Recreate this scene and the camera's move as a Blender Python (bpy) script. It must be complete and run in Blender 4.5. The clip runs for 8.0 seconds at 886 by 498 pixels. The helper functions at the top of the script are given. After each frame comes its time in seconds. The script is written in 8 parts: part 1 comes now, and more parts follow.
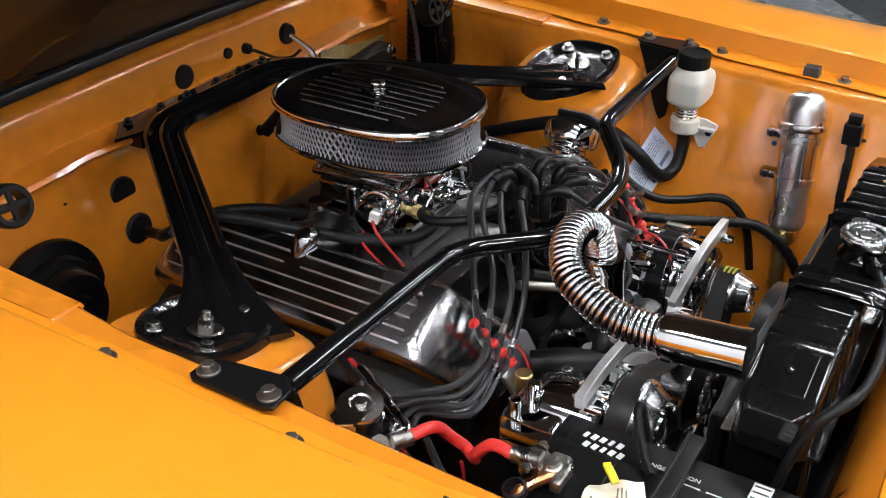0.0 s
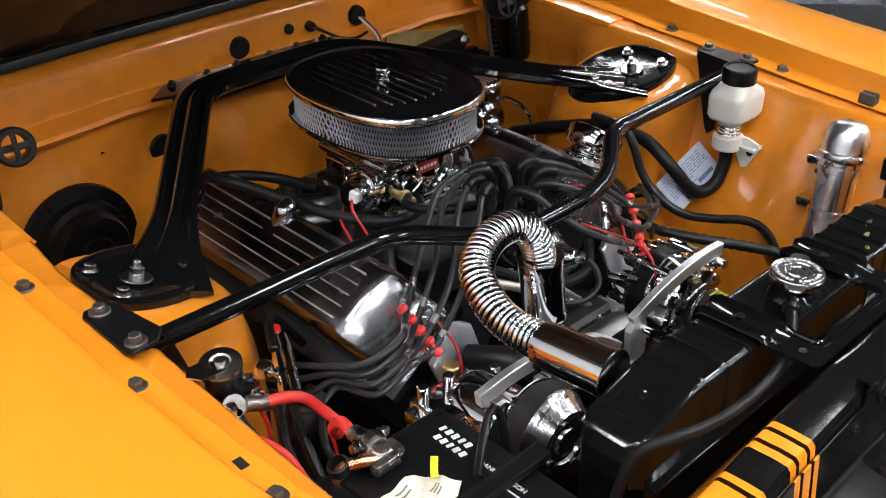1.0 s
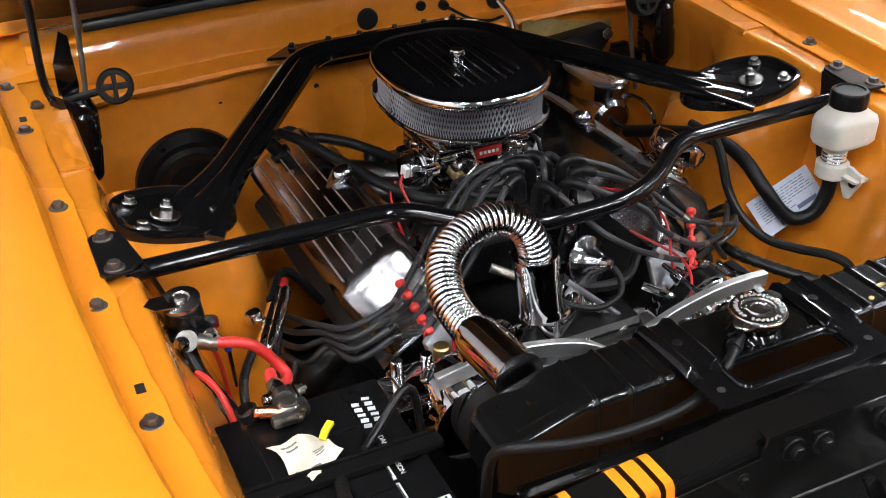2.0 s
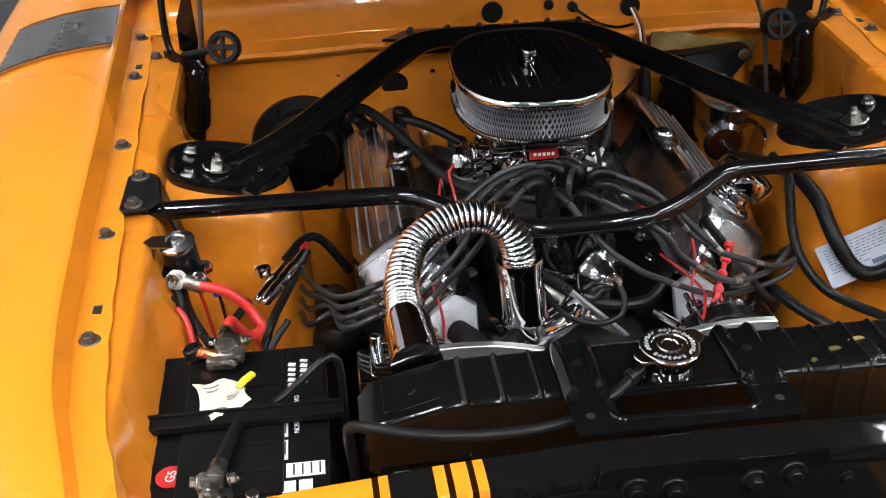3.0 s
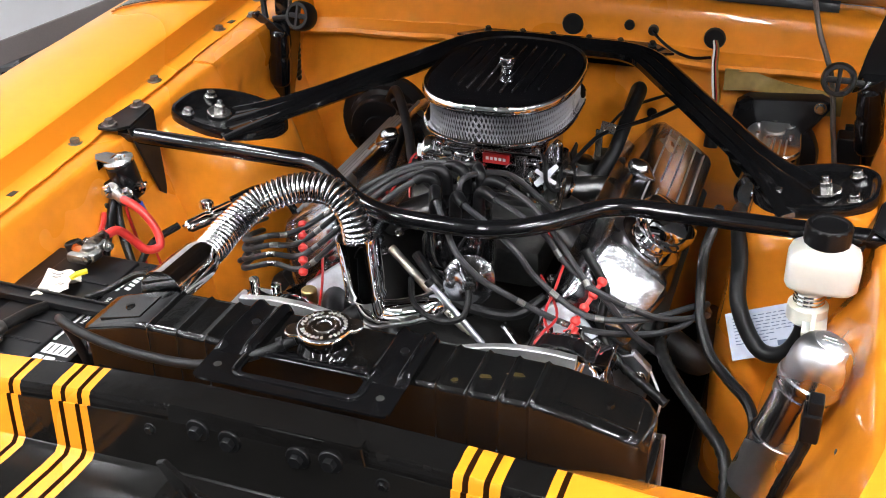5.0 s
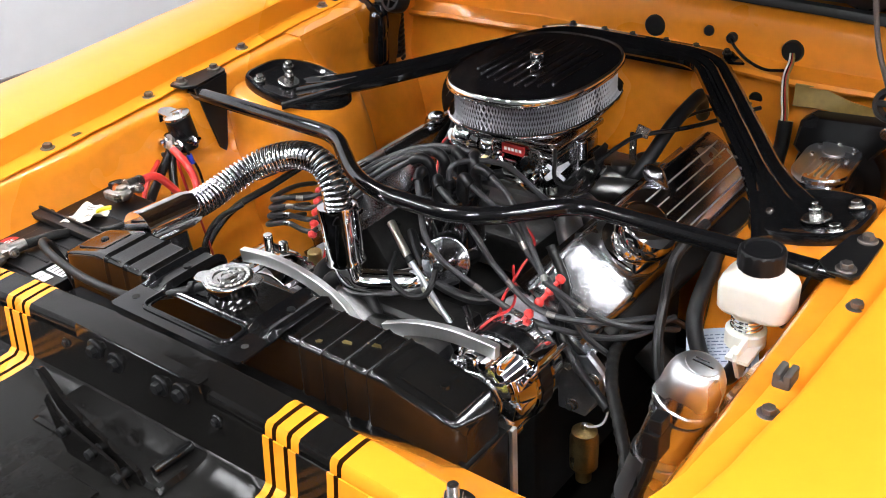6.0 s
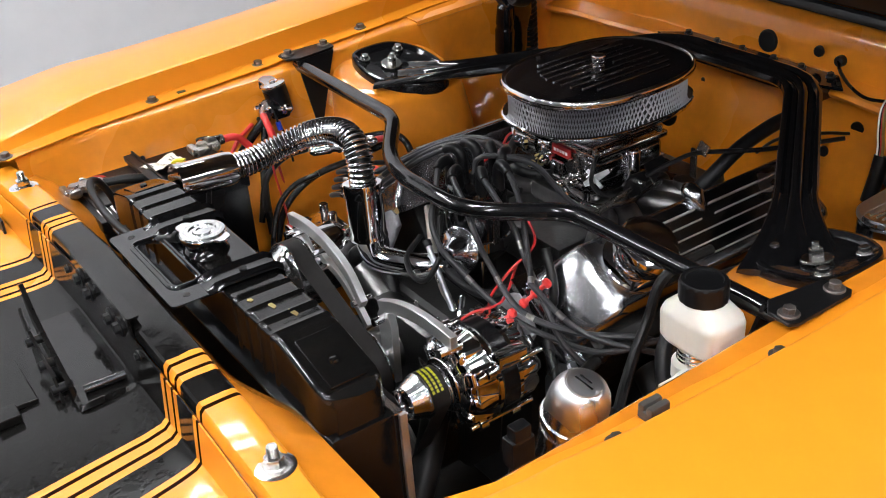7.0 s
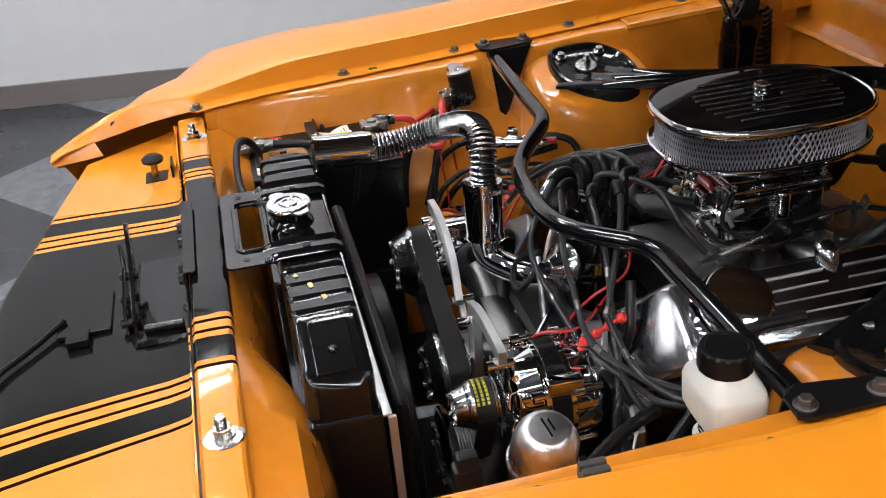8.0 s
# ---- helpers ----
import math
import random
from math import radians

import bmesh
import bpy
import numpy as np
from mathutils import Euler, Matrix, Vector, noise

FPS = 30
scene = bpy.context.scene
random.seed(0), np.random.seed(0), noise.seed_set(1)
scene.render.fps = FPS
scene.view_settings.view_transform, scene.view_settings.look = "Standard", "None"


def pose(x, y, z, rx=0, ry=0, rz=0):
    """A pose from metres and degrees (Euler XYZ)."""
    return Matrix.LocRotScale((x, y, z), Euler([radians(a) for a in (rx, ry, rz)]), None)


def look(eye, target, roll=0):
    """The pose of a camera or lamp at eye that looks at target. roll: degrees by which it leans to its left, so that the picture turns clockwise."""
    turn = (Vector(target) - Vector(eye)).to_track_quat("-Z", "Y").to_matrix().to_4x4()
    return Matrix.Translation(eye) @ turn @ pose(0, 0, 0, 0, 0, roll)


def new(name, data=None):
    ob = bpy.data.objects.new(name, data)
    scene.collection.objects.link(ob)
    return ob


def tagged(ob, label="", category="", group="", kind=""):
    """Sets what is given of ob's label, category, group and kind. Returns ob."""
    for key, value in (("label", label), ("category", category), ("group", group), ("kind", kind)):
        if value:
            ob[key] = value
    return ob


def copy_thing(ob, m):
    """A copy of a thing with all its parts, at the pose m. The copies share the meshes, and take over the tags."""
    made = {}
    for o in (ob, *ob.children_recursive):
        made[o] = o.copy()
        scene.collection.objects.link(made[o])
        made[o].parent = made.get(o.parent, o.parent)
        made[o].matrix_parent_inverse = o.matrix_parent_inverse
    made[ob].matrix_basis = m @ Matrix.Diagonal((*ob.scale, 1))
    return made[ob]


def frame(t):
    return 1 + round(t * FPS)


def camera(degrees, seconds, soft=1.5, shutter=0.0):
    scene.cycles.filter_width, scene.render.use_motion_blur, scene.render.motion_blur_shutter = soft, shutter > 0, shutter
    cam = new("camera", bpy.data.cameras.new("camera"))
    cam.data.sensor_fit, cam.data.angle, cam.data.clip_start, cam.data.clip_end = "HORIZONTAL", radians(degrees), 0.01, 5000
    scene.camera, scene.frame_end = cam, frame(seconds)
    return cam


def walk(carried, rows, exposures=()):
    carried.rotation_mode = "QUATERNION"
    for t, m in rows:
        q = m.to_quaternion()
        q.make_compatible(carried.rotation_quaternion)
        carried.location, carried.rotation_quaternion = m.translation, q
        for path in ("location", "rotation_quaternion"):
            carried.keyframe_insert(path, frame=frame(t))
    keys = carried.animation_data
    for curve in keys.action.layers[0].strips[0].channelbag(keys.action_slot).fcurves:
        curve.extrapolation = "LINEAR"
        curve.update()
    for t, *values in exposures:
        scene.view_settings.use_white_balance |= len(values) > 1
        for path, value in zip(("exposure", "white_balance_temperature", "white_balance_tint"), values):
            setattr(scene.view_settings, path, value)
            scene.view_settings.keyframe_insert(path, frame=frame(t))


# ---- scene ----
cam = camera(45.7, 8.0, soft=1.0)
PATH = [
    (0, (-1.187, -0.568, 1.569), (0.285, 0.336, 0.561), -0.4),
    (0.5, (-1.105, -0.742, 1.575), (0.237, 0.347, 0.567), -0.4),
    (1, (-0.973, -0.879, 1.58), (0.211, 0.368, 0.558), -0.7),
    (1.5, (-0.83, -0.999, 1.582), (0.136, 0.422, 0.559), -1.2),
    (2, (-0.671, -1.112, 1.582), (0.04, 0.443, 0.545), -1.6),
    (3.5, (-0.128, -1.282, 1.592), (-0.15, 0.434, 0.567), -1.0),
    (4, (0.066, -1.291, 1.592), (-0.119, 0.422, 0.578), -0.6),
    (4.5, (0.255, -1.285, 1.592), (-0.128, 0.399, 0.583), -0.9),
    (6, (0.864, -1.104, 1.601), (-0.21, 0.245, 0.588), -3.2),
    (6.5, (1.039, -0.979, 1.596), (-0.219, 0.212, 0.597), -3.1),
    (7, (1.178, -0.825, 1.59), (-0.278, 0.118, 0.595), -4.3),
    (7.5, (1.256, -0.651, 1.581), (-0.367, -0.018, 0.598), -5.0),
    (8, (1.295, -0.468, 1.571), (-0.424, -0.144, 0.601), -5.1),
]
walk(cam, [(t, look(eye, target, roll)) for t, eye, target, roll in PATH],
     exposures=[(0.0,-0.06),(2.0,-0.07),(3.5,0.13),(4.5,0.50),(6.0,0.58),(6.5,0.31),(7.25,-0.14),(8.0,-0.36)])

# ---- light ----
world = bpy.data.worlds.new("showroom_air")
scene.world = world
world.use_nodes = True
world.node_tree.nodes["Background"].inputs[0].default_value = (0.55, 0.57, 0.6, 1)
world.node_tree.nodes["Background"].inputs[1].default_value = 0.02
LAMP = 74.0
scene.view_settings.exposure = 0.0


# ---- materials ----
def mat(name, color, rough=0.5, metal=0.0, coat=0.0, var=0.12, scale=30.0, bump=0.0, bscale=250.0, rvar=0.08, spec=0.5, random_piece=0.0, dirt=0.0):
    m = bpy.data.materials.new(name)
    m.use_nodes = True
    nt = m.node_tree
    n, l = nt.nodes, nt.links
    b = n["Principled BSDF"]
    tc = n.new("ShaderNodeTexCoord")
    big = n.new("ShaderNodeTexNoise")
    big.inputs["Scale"].default_value = scale * 0.2
    big.inputs["Detail"].default_value = 3
    fine = n.new("ShaderNodeTexNoise")
    fine.inputs["Scale"].default_value = scale * 4
    fine.inputs["Detail"].default_value = 4
    for t in (big, fine):
        l.new(tc.outputs["Object"], t.inputs["Vector"])
    add = n.new("ShaderNodeMath")
    add.operation = "ADD"
    l.new(big.outputs["Fac"], add.inputs[0])
    l.new(fine.outputs["Fac"], add.inputs[1])
    ramp = n.new("ShaderNodeMapRange")
    ramp.inputs["From Min"].default_value, ramp.inputs["From Max"].default_value = 0.6, 1.4
    ramp.inputs["To Min"].default_value, ramp.inputs["To Max"].default_value = 1 - var, 1 + var
    l.new(add.outputs[0], ramp.inputs["Value"])
    mul = n.new("ShaderNodeVectorMath")
    mul.operation = "SCALE"
    mul.inputs[0].default_value = color
    l.new(ramp.outputs[0], mul.inputs["Scale"])
    out = mul.outputs["Vector"]
    if dirt:
        spots = n.new("ShaderNodeTexNoise")
        spots.inputs["Scale"].default_value, spots.inputs["Detail"].default_value = scale * 0.6, 6
        l.new(tc.outputs["Object"], spots.inputs["Vector"])
        mask = n.new("ShaderNodeMapRange")
        mask.inputs["From Min"].default_value, mask.inputs["From Max"].default_value = 0.55, 0.75
        mask.inputs["To Max"].default_value = dirt
        l.new(spots.outputs["Fac"], mask.inputs["Value"])
        mix = n.new("ShaderNodeMix")
        mix.data_type = "RGBA"
        l.new(mask.outputs[0], mix.inputs[0])
        l.new(out, mix.inputs[6])
        mix.inputs[7].default_value = (0.05, 0.04, 0.03, 1)
        out = mix.outputs[2]
    l.new(out, b.inputs["Base Color"])
    rr = n.new("ShaderNodeMapRange")
    rr.inputs["From Min"].default_value, rr.inputs["From Max"].default_value = 0.3, 0.7
    rr.inputs["To Min"].default_value, rr.inputs["To Max"].default_value = max(0.02, rough * (1 - rvar * 3)), min(1, rough * (1 + rvar * 3))
    l.new(big.outputs["Fac"], rr.inputs["Value"])
    l.new(rr.outputs[0], b.inputs["Roughness"])
    b.inputs["Metallic"].default_value = metal
    b.inputs["Coat Weight"].default_value = coat
    b.inputs["Coat Roughness"].default_value = 0.04
    b.inputs["Specular IOR Level"].default_value = spec
    if bump:
        bn = n.new("ShaderNodeTexNoise")
        bn.inputs["Scale"].default_value, bn.inputs["Detail"].default_value = bscale, 3
        l.new(tc.outputs["Object"], bn.inputs["Vector"])
        bp = n.new("ShaderNodeBump")
        bp.inputs["Strength"].default_value, bp.inputs["Distance"].default_value = bump, 0.002
        l.new(bn.outputs["Fac"], bp.inputs["Height"])
        l.new(bp.outputs[0], b.inputs["Normal"])
    return m


ORANGE = mat("orange_paint", (0.81, 0.276, 0.016), 0.32, coat=0.35, spec=0.25, var=0.05, scale=6, bump=0.05, bscale=40)
BAY = mat("orange_bay_paint", (0.73, 0.237, 0.016), 0.28, coat=1.0, spec=0.4, var=0.12, scale=10, bump=0.3, bscale=16, dirt=0.2)
BLACK = mat("gloss_black_paint", (0.004, 0.004, 0.0045), 0.09, spec=0.6, var=0.2, bump=0.08, bscale=60)
TANK = mat("radiator_black_paint", (0.0045, 0.0044, 0.0044), 0.10, spec=0.5, var=0.3, bump=0.10, bscale=70, dirt=0.1)
PLATEBLACK = mat("thick_black_paint", (0.005, 0.005, 0.0055), 0.12, spec=0.5, var=0.3, bump=0.3, bscale=45)
SATIN = mat("satin_black", (0.006, 0.006, 0.0065), 0.33, spec=0.22, var=0.25, bump=0.1, bscale=60)
STRIPE = mat("stripe_black", (0.007, 0.0066, 0.0062), 0.12, spec=0.11, var=0.15, scale=12, bump=0.04)
RAILBLACK = mat("wrinkled_black_sheet", (0.006, 0.0056, 0.0054), 0.10, spec=0.2, var=0.3, scale=20, bump=0.22, bscale=26)
FENDERSTRIPE = mat("glossy_fender_stripe", (0.075, 0.075, 0.078), 0.28, spec=0.8, var=0.1)
PINLINE = mat("stripe_pinline", (0.42, 0.13, 0.012), 0.35, var=0.1)
DECALBLACK = mat("stripe_outline", (0.016, 0.006, 0.002), 0.4, spec=0.0, var=0.1)
PLASTIC = mat("black_plastic", (0.005, 0.005, 0.0055), 0.32, spec=0.25, var=0.2, bump=0.06, bscale=500)
RUBBER = mat("black_rubber", (0.007, 0.007, 0.0075), 0.45, spec=0.25, var=0.25, bump=0.06, bscale=300)
WIRE = mat("grey_wire_jacket", (0.024, 0.024, 0.026), 0.38, spec=0.35, var=0.2)
LOOM = mat("black_loom", (0.007, 0.007, 0.007), 0.30, spec=0.3, var=0.2, bump=0.3, bscale=400)
CHROME = mat("chrome", (0.86, 0.86, 0.87), 0.05, 1.0, var=0.03, rvar=0.15)
POLISH = mat("polished_aluminium", (0.38, 0.38, 0.395), 0.20, 1.0, var=0.06, rvar=0.15, scale=50)
CANMETAL = mat("bright_can_metal", (0.68, 0.68, 0.70), 0.29, 1.0, var=0.05, scale=40, rvar=0.2)
BRUSHED = mat("machined_aluminium", (0.70, 0.70, 0.70), 0.45, 1.0, var=0.08, scale=80)
CARB = mat("carburettor_metal", (0.50, 0.50, 0.51), 0.13, 1.0, var=0.15, scale=60, bump=0.12, bscale=120, dirt=0.25)
TURNED = mat("turned_aluminium", (0.74, 0.74, 0.75), 0.20, 1.0, var=0.06, scale=80)
CAPSTEEL = mat("stamped_steel", (0.82, 0.82, 0.82), 0.16, 1.0, var=0.06, bump=0.05)
CAST = mat("cast_aluminium", (0.165, 0.163, 0.16), 0.32, 1.0, var=0.15, bump=0.25, bscale=260, dirt=0.2)
STEEL = mat("dark_steel", (0.30, 0.30, 0.31), 0.3, 1.0, var=0.1)
ZINC = mat("zinc_plate", (0.56, 0.55, 0.53), 0.22, 1.0, var=0.2, scale=120, dirt=0.15)
LEAD = mat("lead_clamp", (0.27, 0.26, 0.245), 0.32, 1.0, var=0.35, scale=150, bump=0.9, bscale=160, dirt=0.4)
HEADMETAL = mat("bare_head_metal", (0.42, 0.43, 0.46), 0.42, 1.0, var=0.15, scale=60, bump=0.15, dirt=0.2)
BRAID = mat("braided_steel", (0.66, 0.63, 0.57), 0.3, 1.0, var=0.3, scale=200, bump=0.6, bscale=500)
RINGS = mat("chrome_rings", (0.90, 0.90, 0.91), 0.07, 1.0, var=0.03)
# near-black metal: the shade in the hose grooves, put into the colour
GAPSHADE = mat("ring_gap_shade", (0.025, 0.025, 0.025), 0.4, 1.0, var=0.1)
DULLBOLT = mat("dull_bolt", (0.16, 0.14, 0.13), 0.45, 0.8, var=0.3, scale=200)
COPPER = mat("copper", (0.75, 0.32, 0.15), 0.3, 1.0, var=0.2, scale=150)
BRASS = mat("brass", (0.55, 0.42, 0.18), 0.35, 1.0, var=0.25, scale=120, dirt=0.3)
DARKMETAL = mat("dark_cast_iron", (0.014, 0.0135, 0.013), 0.5, 0.3, var=0.3, bump=0.2)
UNDER = mat("dark_underside", (0.012, 0.011, 0.010), 0.7, var=0.3)
RED = mat("red_rubber", (0.62, 0.035, 0.03), 0.4, var=0.12, scale=60)
REDWIRE = mat("red_wire", (0.42, 0.015, 0.015), 0.4, var=0.1)
BLUE = mat("blue_plug", (0.02, 0.05, 0.45), 0.4)
YELLOW = mat("yellow_tag", (0.75, 0.62, 0.02), 0.5)
PAPER = mat("aged_paper", (0.72, 0.67, 0.55), 0.7, var=0.1, scale=90, bump=0.1, bscale=120)
WHITE = mat("white_print", (0.75, 0.75, 0.75), 0.5, var=0.05)
FADEDINK = mat("faded_print", (0.20, 0.19, 0.17), 0.6)
INK = mat("dark_print", (0.03, 0.03, 0.035), 0.5)
WPLASTIC = mat("milky_plastic", (0.64, 0.62, 0.56), 0.35, var=0.05)
WPLASTIC.node_tree.nodes["Principled BSDF"].inputs["Subsurface Weight"].default_value = 0.3
WPLASTIC.node_tree.nodes["Principled BSDF"].inputs["Subsurface Radius"].default_value = (0.02, 0.015, 0.01)
LABEL = mat("pale_blue_decal", (0.50, 0.55, 0.66), 0.35, var=0.08)
OLIVE = mat("olive_brown", (0.20, 0.13, 0.03), 0.6, var=0.3, scale=20)
HOODBLACK = mat("hood_underside_black", (0.014, 0.0125, 0.012), 0.42, var=0.4, scale=8, bump=0.15, bscale=20)
SEALGREY = mat("grey_rubber_seal", (0.016, 0.016, 0.017), 0.32, var=0.2)
CLIPGREY = mat("grey_brown_rubber", (0.05, 0.046, 0.043), 0.5, var=0.2, bump=0.1)
BELT = mat("rubber_belt", (0.016, 0.014, 0.0135), 0.5, spec=0.25, var=0.2)
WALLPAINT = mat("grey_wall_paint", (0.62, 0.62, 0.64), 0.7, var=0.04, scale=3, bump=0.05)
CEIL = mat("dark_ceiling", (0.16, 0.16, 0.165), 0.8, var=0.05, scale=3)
# for added walls out of view, dark so chrome and gloss reflect less
WALLUNSEEN = mat("unseen_dark_wall", (0.13, 0.13, 0.135), 0.7, var=0.06, scale=3)
SKIRT = mat("brown_grey_skirting", (0.17, 0.145, 0.14), 0.5, var=0.1)


def floor_material():
    m = mat("floor_tiles", (0.1, 0.1, 0.1), 0.28, var=0.2, scale=14)
    nt = m.node_tree
    n, l = nt.nodes, nt.links
    tc = n.new("ShaderNodeTexCoord")
    mp = n.new("ShaderNodeMapping")
    mp.inputs["Rotation"].default_value = (0, 0, radians(-41))
    mp.inputs["Location"].default_value = (2.917, -0.565, 0.1)
    ck = n.new("ShaderNodeTexChecker")
    ck.inputs["Scale"].default_value = 1.35
    ck.inputs["Color1"].default_value = (0.034, 0.036, 0.039, 1)
    ck.inputs["Color2"].default_value = (0.135, 0.142, 0.153, 1)
    l.new(tc.outputs["Object"], mp.inputs[0])
    l.new(mp.outputs[0], ck.inputs[0])
    sp = n.new("ShaderNodeTexNoise")
    sp.inputs["Scale"].default_value, sp.inputs["Detail"].default_value = 24, 6
    l.new(tc.outputs["Object"], sp.inputs["Vector"])
    mr = n.new("ShaderNodeMapRange")
    mr.inputs["From Min"].default_value, mr.inputs["From Max"].default_value = 0.3, 0.75
    mr.inputs["To Min"].default_value, mr.inputs["To Max"].default_value = 0.7, 1.4
    l.new(sp.outputs["Fac"], mr.inputs[0])
    sc = n.new("ShaderNodeVectorMath")
    sc.operation = "SCALE"
    l.new(ck.outputs["Color"], sc.inputs[0])
    l.new(mr.outputs[0], sc.inputs["Scale"])
    l.new(sc.outputs["Vector"], n["Principled BSDF"].inputs["Base Color"])
    return m


FLOOR = floor_material()


def emitter(name, color, strength):
    m = bpy.data.materials.new(name)
    m.use_nodes = True
    b = m.node_tree.nodes["Principled BSDF"]
    b.inputs["Base Color"].default_value = (0.8, 0.8, 0.8, 1)
    b.inputs["Emission Color"].default_value = (*color, 1)
    b.inputs["Emission Strength"].default_value = strength
    return m


TUBELIGHT = emitter("lit_diffuser", (0.965, 0.98, 1.0), LAMP)


# ---- mesh tools ----
def V(*a):
    return Vector(a)


def finish(bm, name, material, smooth=35):
    bmesh.ops.recalc_face_normals(bm, faces=bm.faces)
    me = bpy.data.meshes.new(name)
    bm.to_mesh(me)
    bm.free()
    for m in material if isinstance(material, (list, tuple)) else [material]:
        me.materials.append(m)
    if smooth:
        me.shade_smooth()
        me.set_sharp_from_angle(angle=radians(smooth))
    return me


def empty(name, label, category, group="", at=(0, 0, 0), kind=""):
    ob = new(name)
    ob.location = at
    ob.empty_display_size = 0.02
    bpy.context.view_layer.update()
    return tagged(ob, label, category, group, kind)


def part(name, bm, material, parent, label="", smooth=35):
    ob = new(name, finish(bm, name, material, smooth))
    if smooth:
        w = ob.modifiers.new("even_shading", "WEIGHTED_NORMAL")
        w.keep_sharp = True
    if parent is not None:
        ob.parent = parent
        ob.matrix_parent_inverse = world_of(parent).inverted()
    return tagged(ob, label)


def world_of(ob):
    m = ob.matrix_basis.copy()
    while ob.parent:
        m = ob.parent.matrix_basis @ ob.matrix_parent_inverse @ m
        ob = ob.parent
    return m


def thing(name, bm, material, label, category, group="", kind="", smooth=35):
    return tagged(part(name, bm, material, None, smooth=smooth), label, category, group, kind)


def box(bm, c, s, bevel=0.0, turn=None, seg=2):
    r = bmesh.ops.create_cube(bm, size=1.0)
    vs = r["verts"]
    bmesh.ops.scale(bm, vec=s, verts=vs)
    if bevel:
        es = list({e for v in vs for e in v.link_edges})
        out = bmesh.ops.bevel(bm, geom=es, offset=bevel, segments=seg, affect="EDGES", profile=0.5)
        vs = list({v for f in out["faces"] for v in f.verts} | {v for v in vs if v.is_valid})
    m = Matrix.Translation(c) @ (turn.to_4x4() if turn else Matrix())
    bmesh.ops.transform(bm, matrix=m, verts=vs)
    return vs


def axis_matrix(p0, p1, up=(0, 0, 1)):
    """A frame at p0 whose z points to p1."""
    z = (Vector(p1) - Vector(p0)).normalized()
    u = Vector(up)
    if abs(z.dot(u)) > 0.98:
        u = Vector((0, 1, 0))
    x = u.cross(z).normalized()
    y = z.cross(x)
    m = Matrix((x, y, z)).transposed().to_4x4()
    m.translation = Vector(p0)
    return m


def lathe(bm, profile, m=None, seg=28, caps=True, wave=None):
    """Turns (radius, height) pairs round z. wave(angle, i): a factor on the radius."""
    m = m or Matrix()
    rings = []
    for i, (r, z) in enumerate(profile):
        ring = []
        for k in range(seg):
            a = 2 * math.pi * k / seg
            f = wave(a, i) if wave else 1
            ring.append(bm.verts.new(m @ Vector((r * f * math.cos(a), r * f * math.sin(a), z))))
        rings.append(ring)
    for a, b in zip(rings, rings[1:]):
        for k in range(seg):
            bm.faces.new((a[k], a[(k + 1) % seg], b[(k + 1) % seg], b[k]))
    if caps:
        for ring, rev in ((rings[0], True), (rings[-1], False)):
            bm.faces.new(ring[::-1] if rev else ring)
    return rings


def cyl(bm, p0, p1, r, r1=None, seg=20, edge=0.0):
    h = (Vector(p1) - Vector(p0)).length
    r1 = r if r1 is None else r1
    e = min(edge, r * 0.4, h * 0.4)
    prof = [(r - e, 0), (r, e), (r1, h - e), (r1 - e, h)] if e else [(r, 0), (r1, h)]
    lathe(bm, prof, axis_matrix(p0, p1), seg)


def spline(pts, step=0.006, tight=0.0):
    """A smooth line through the points."""
    p = [Vector(a) for a in pts]
    p = [p[0] * 2 - p[1]] + p + [p[-1] * 2 - p[-2]]
    out = []
    for i in range(1, len(p) - 2):
        a, b, c, d = p[i - 1:i + 3]
        n = max(2, int((c - b).length / step))
        for k in range(n):
            t = k / n
            m1, m2 = (c - a) * 0.5 * (1 - tight), (d - b) * 0.5 * (1 - tight)
            out.append((2 * t ** 3 - 3 * t ** 2 + 1) * b + (t ** 3 - 2 * t ** 2 + t) * m1 + (-2 * t ** 3 + 3 * t ** 2) * c + (t ** 3 - t ** 2) * m2)
    out.append(p[-2])
    return out


def rounded(pts, radius, n=6):
    """A polyline with its corners rounded by the radius."""
    p = [Vector(a) for a in pts]
    out = [p[0]]
    for i, (a, b, c) in enumerate(zip(p, p[1:], p[2:])):
        d = min(radius[i] if isinstance(radius, tuple) else radius, (b - a).length * 0.45, (c - b).length * 0.45)
        s, e = b + (a - b).normalized() * d, b + (c - b).normalized() * d
        for k in range(n + 1):
            t = k / n
            out.append((1 - t) ** 2 * s + 2 * t * (1 - t) * b + t * t * e)
    return out + [p[-1]]


def sweep(bm, line, profile, up=(0, 0, 1), scale=None, caps=True):
    """Carries a closed outline of (side, up) pairs along a line, held level by up; scale(way): factors on width and height."""
    rings = []
    n = len(line)
    at = [0.0]
    for a, b in zip(line, line[1:]):
        at.append(at[-1] + (b - a).length)
    for i, p in enumerate(line):
        t = (line[min(i + 1, n - 1)] - line[max(i - 1, 0)]).normalized()
        s = t.cross(Vector(up)).normalized()
        u = s.cross(t)
        f, g = scale(at[i] / at[-1]) if scale else (1.0, 1.0)
        rings.append([bm.verts.new(p + s * a * f + u * b * g) for a, b in profile])
    k = len(profile)
    for a, b in zip(rings, rings[1:]):
        for j in range(k):
            bm.faces.new((a[j], a[(j + 1) % k], b[(j + 1) % k], b[j]))
    if caps:
        bm.faces.new(rings[0])
        bm.faces.new(rings[-1][::-1])


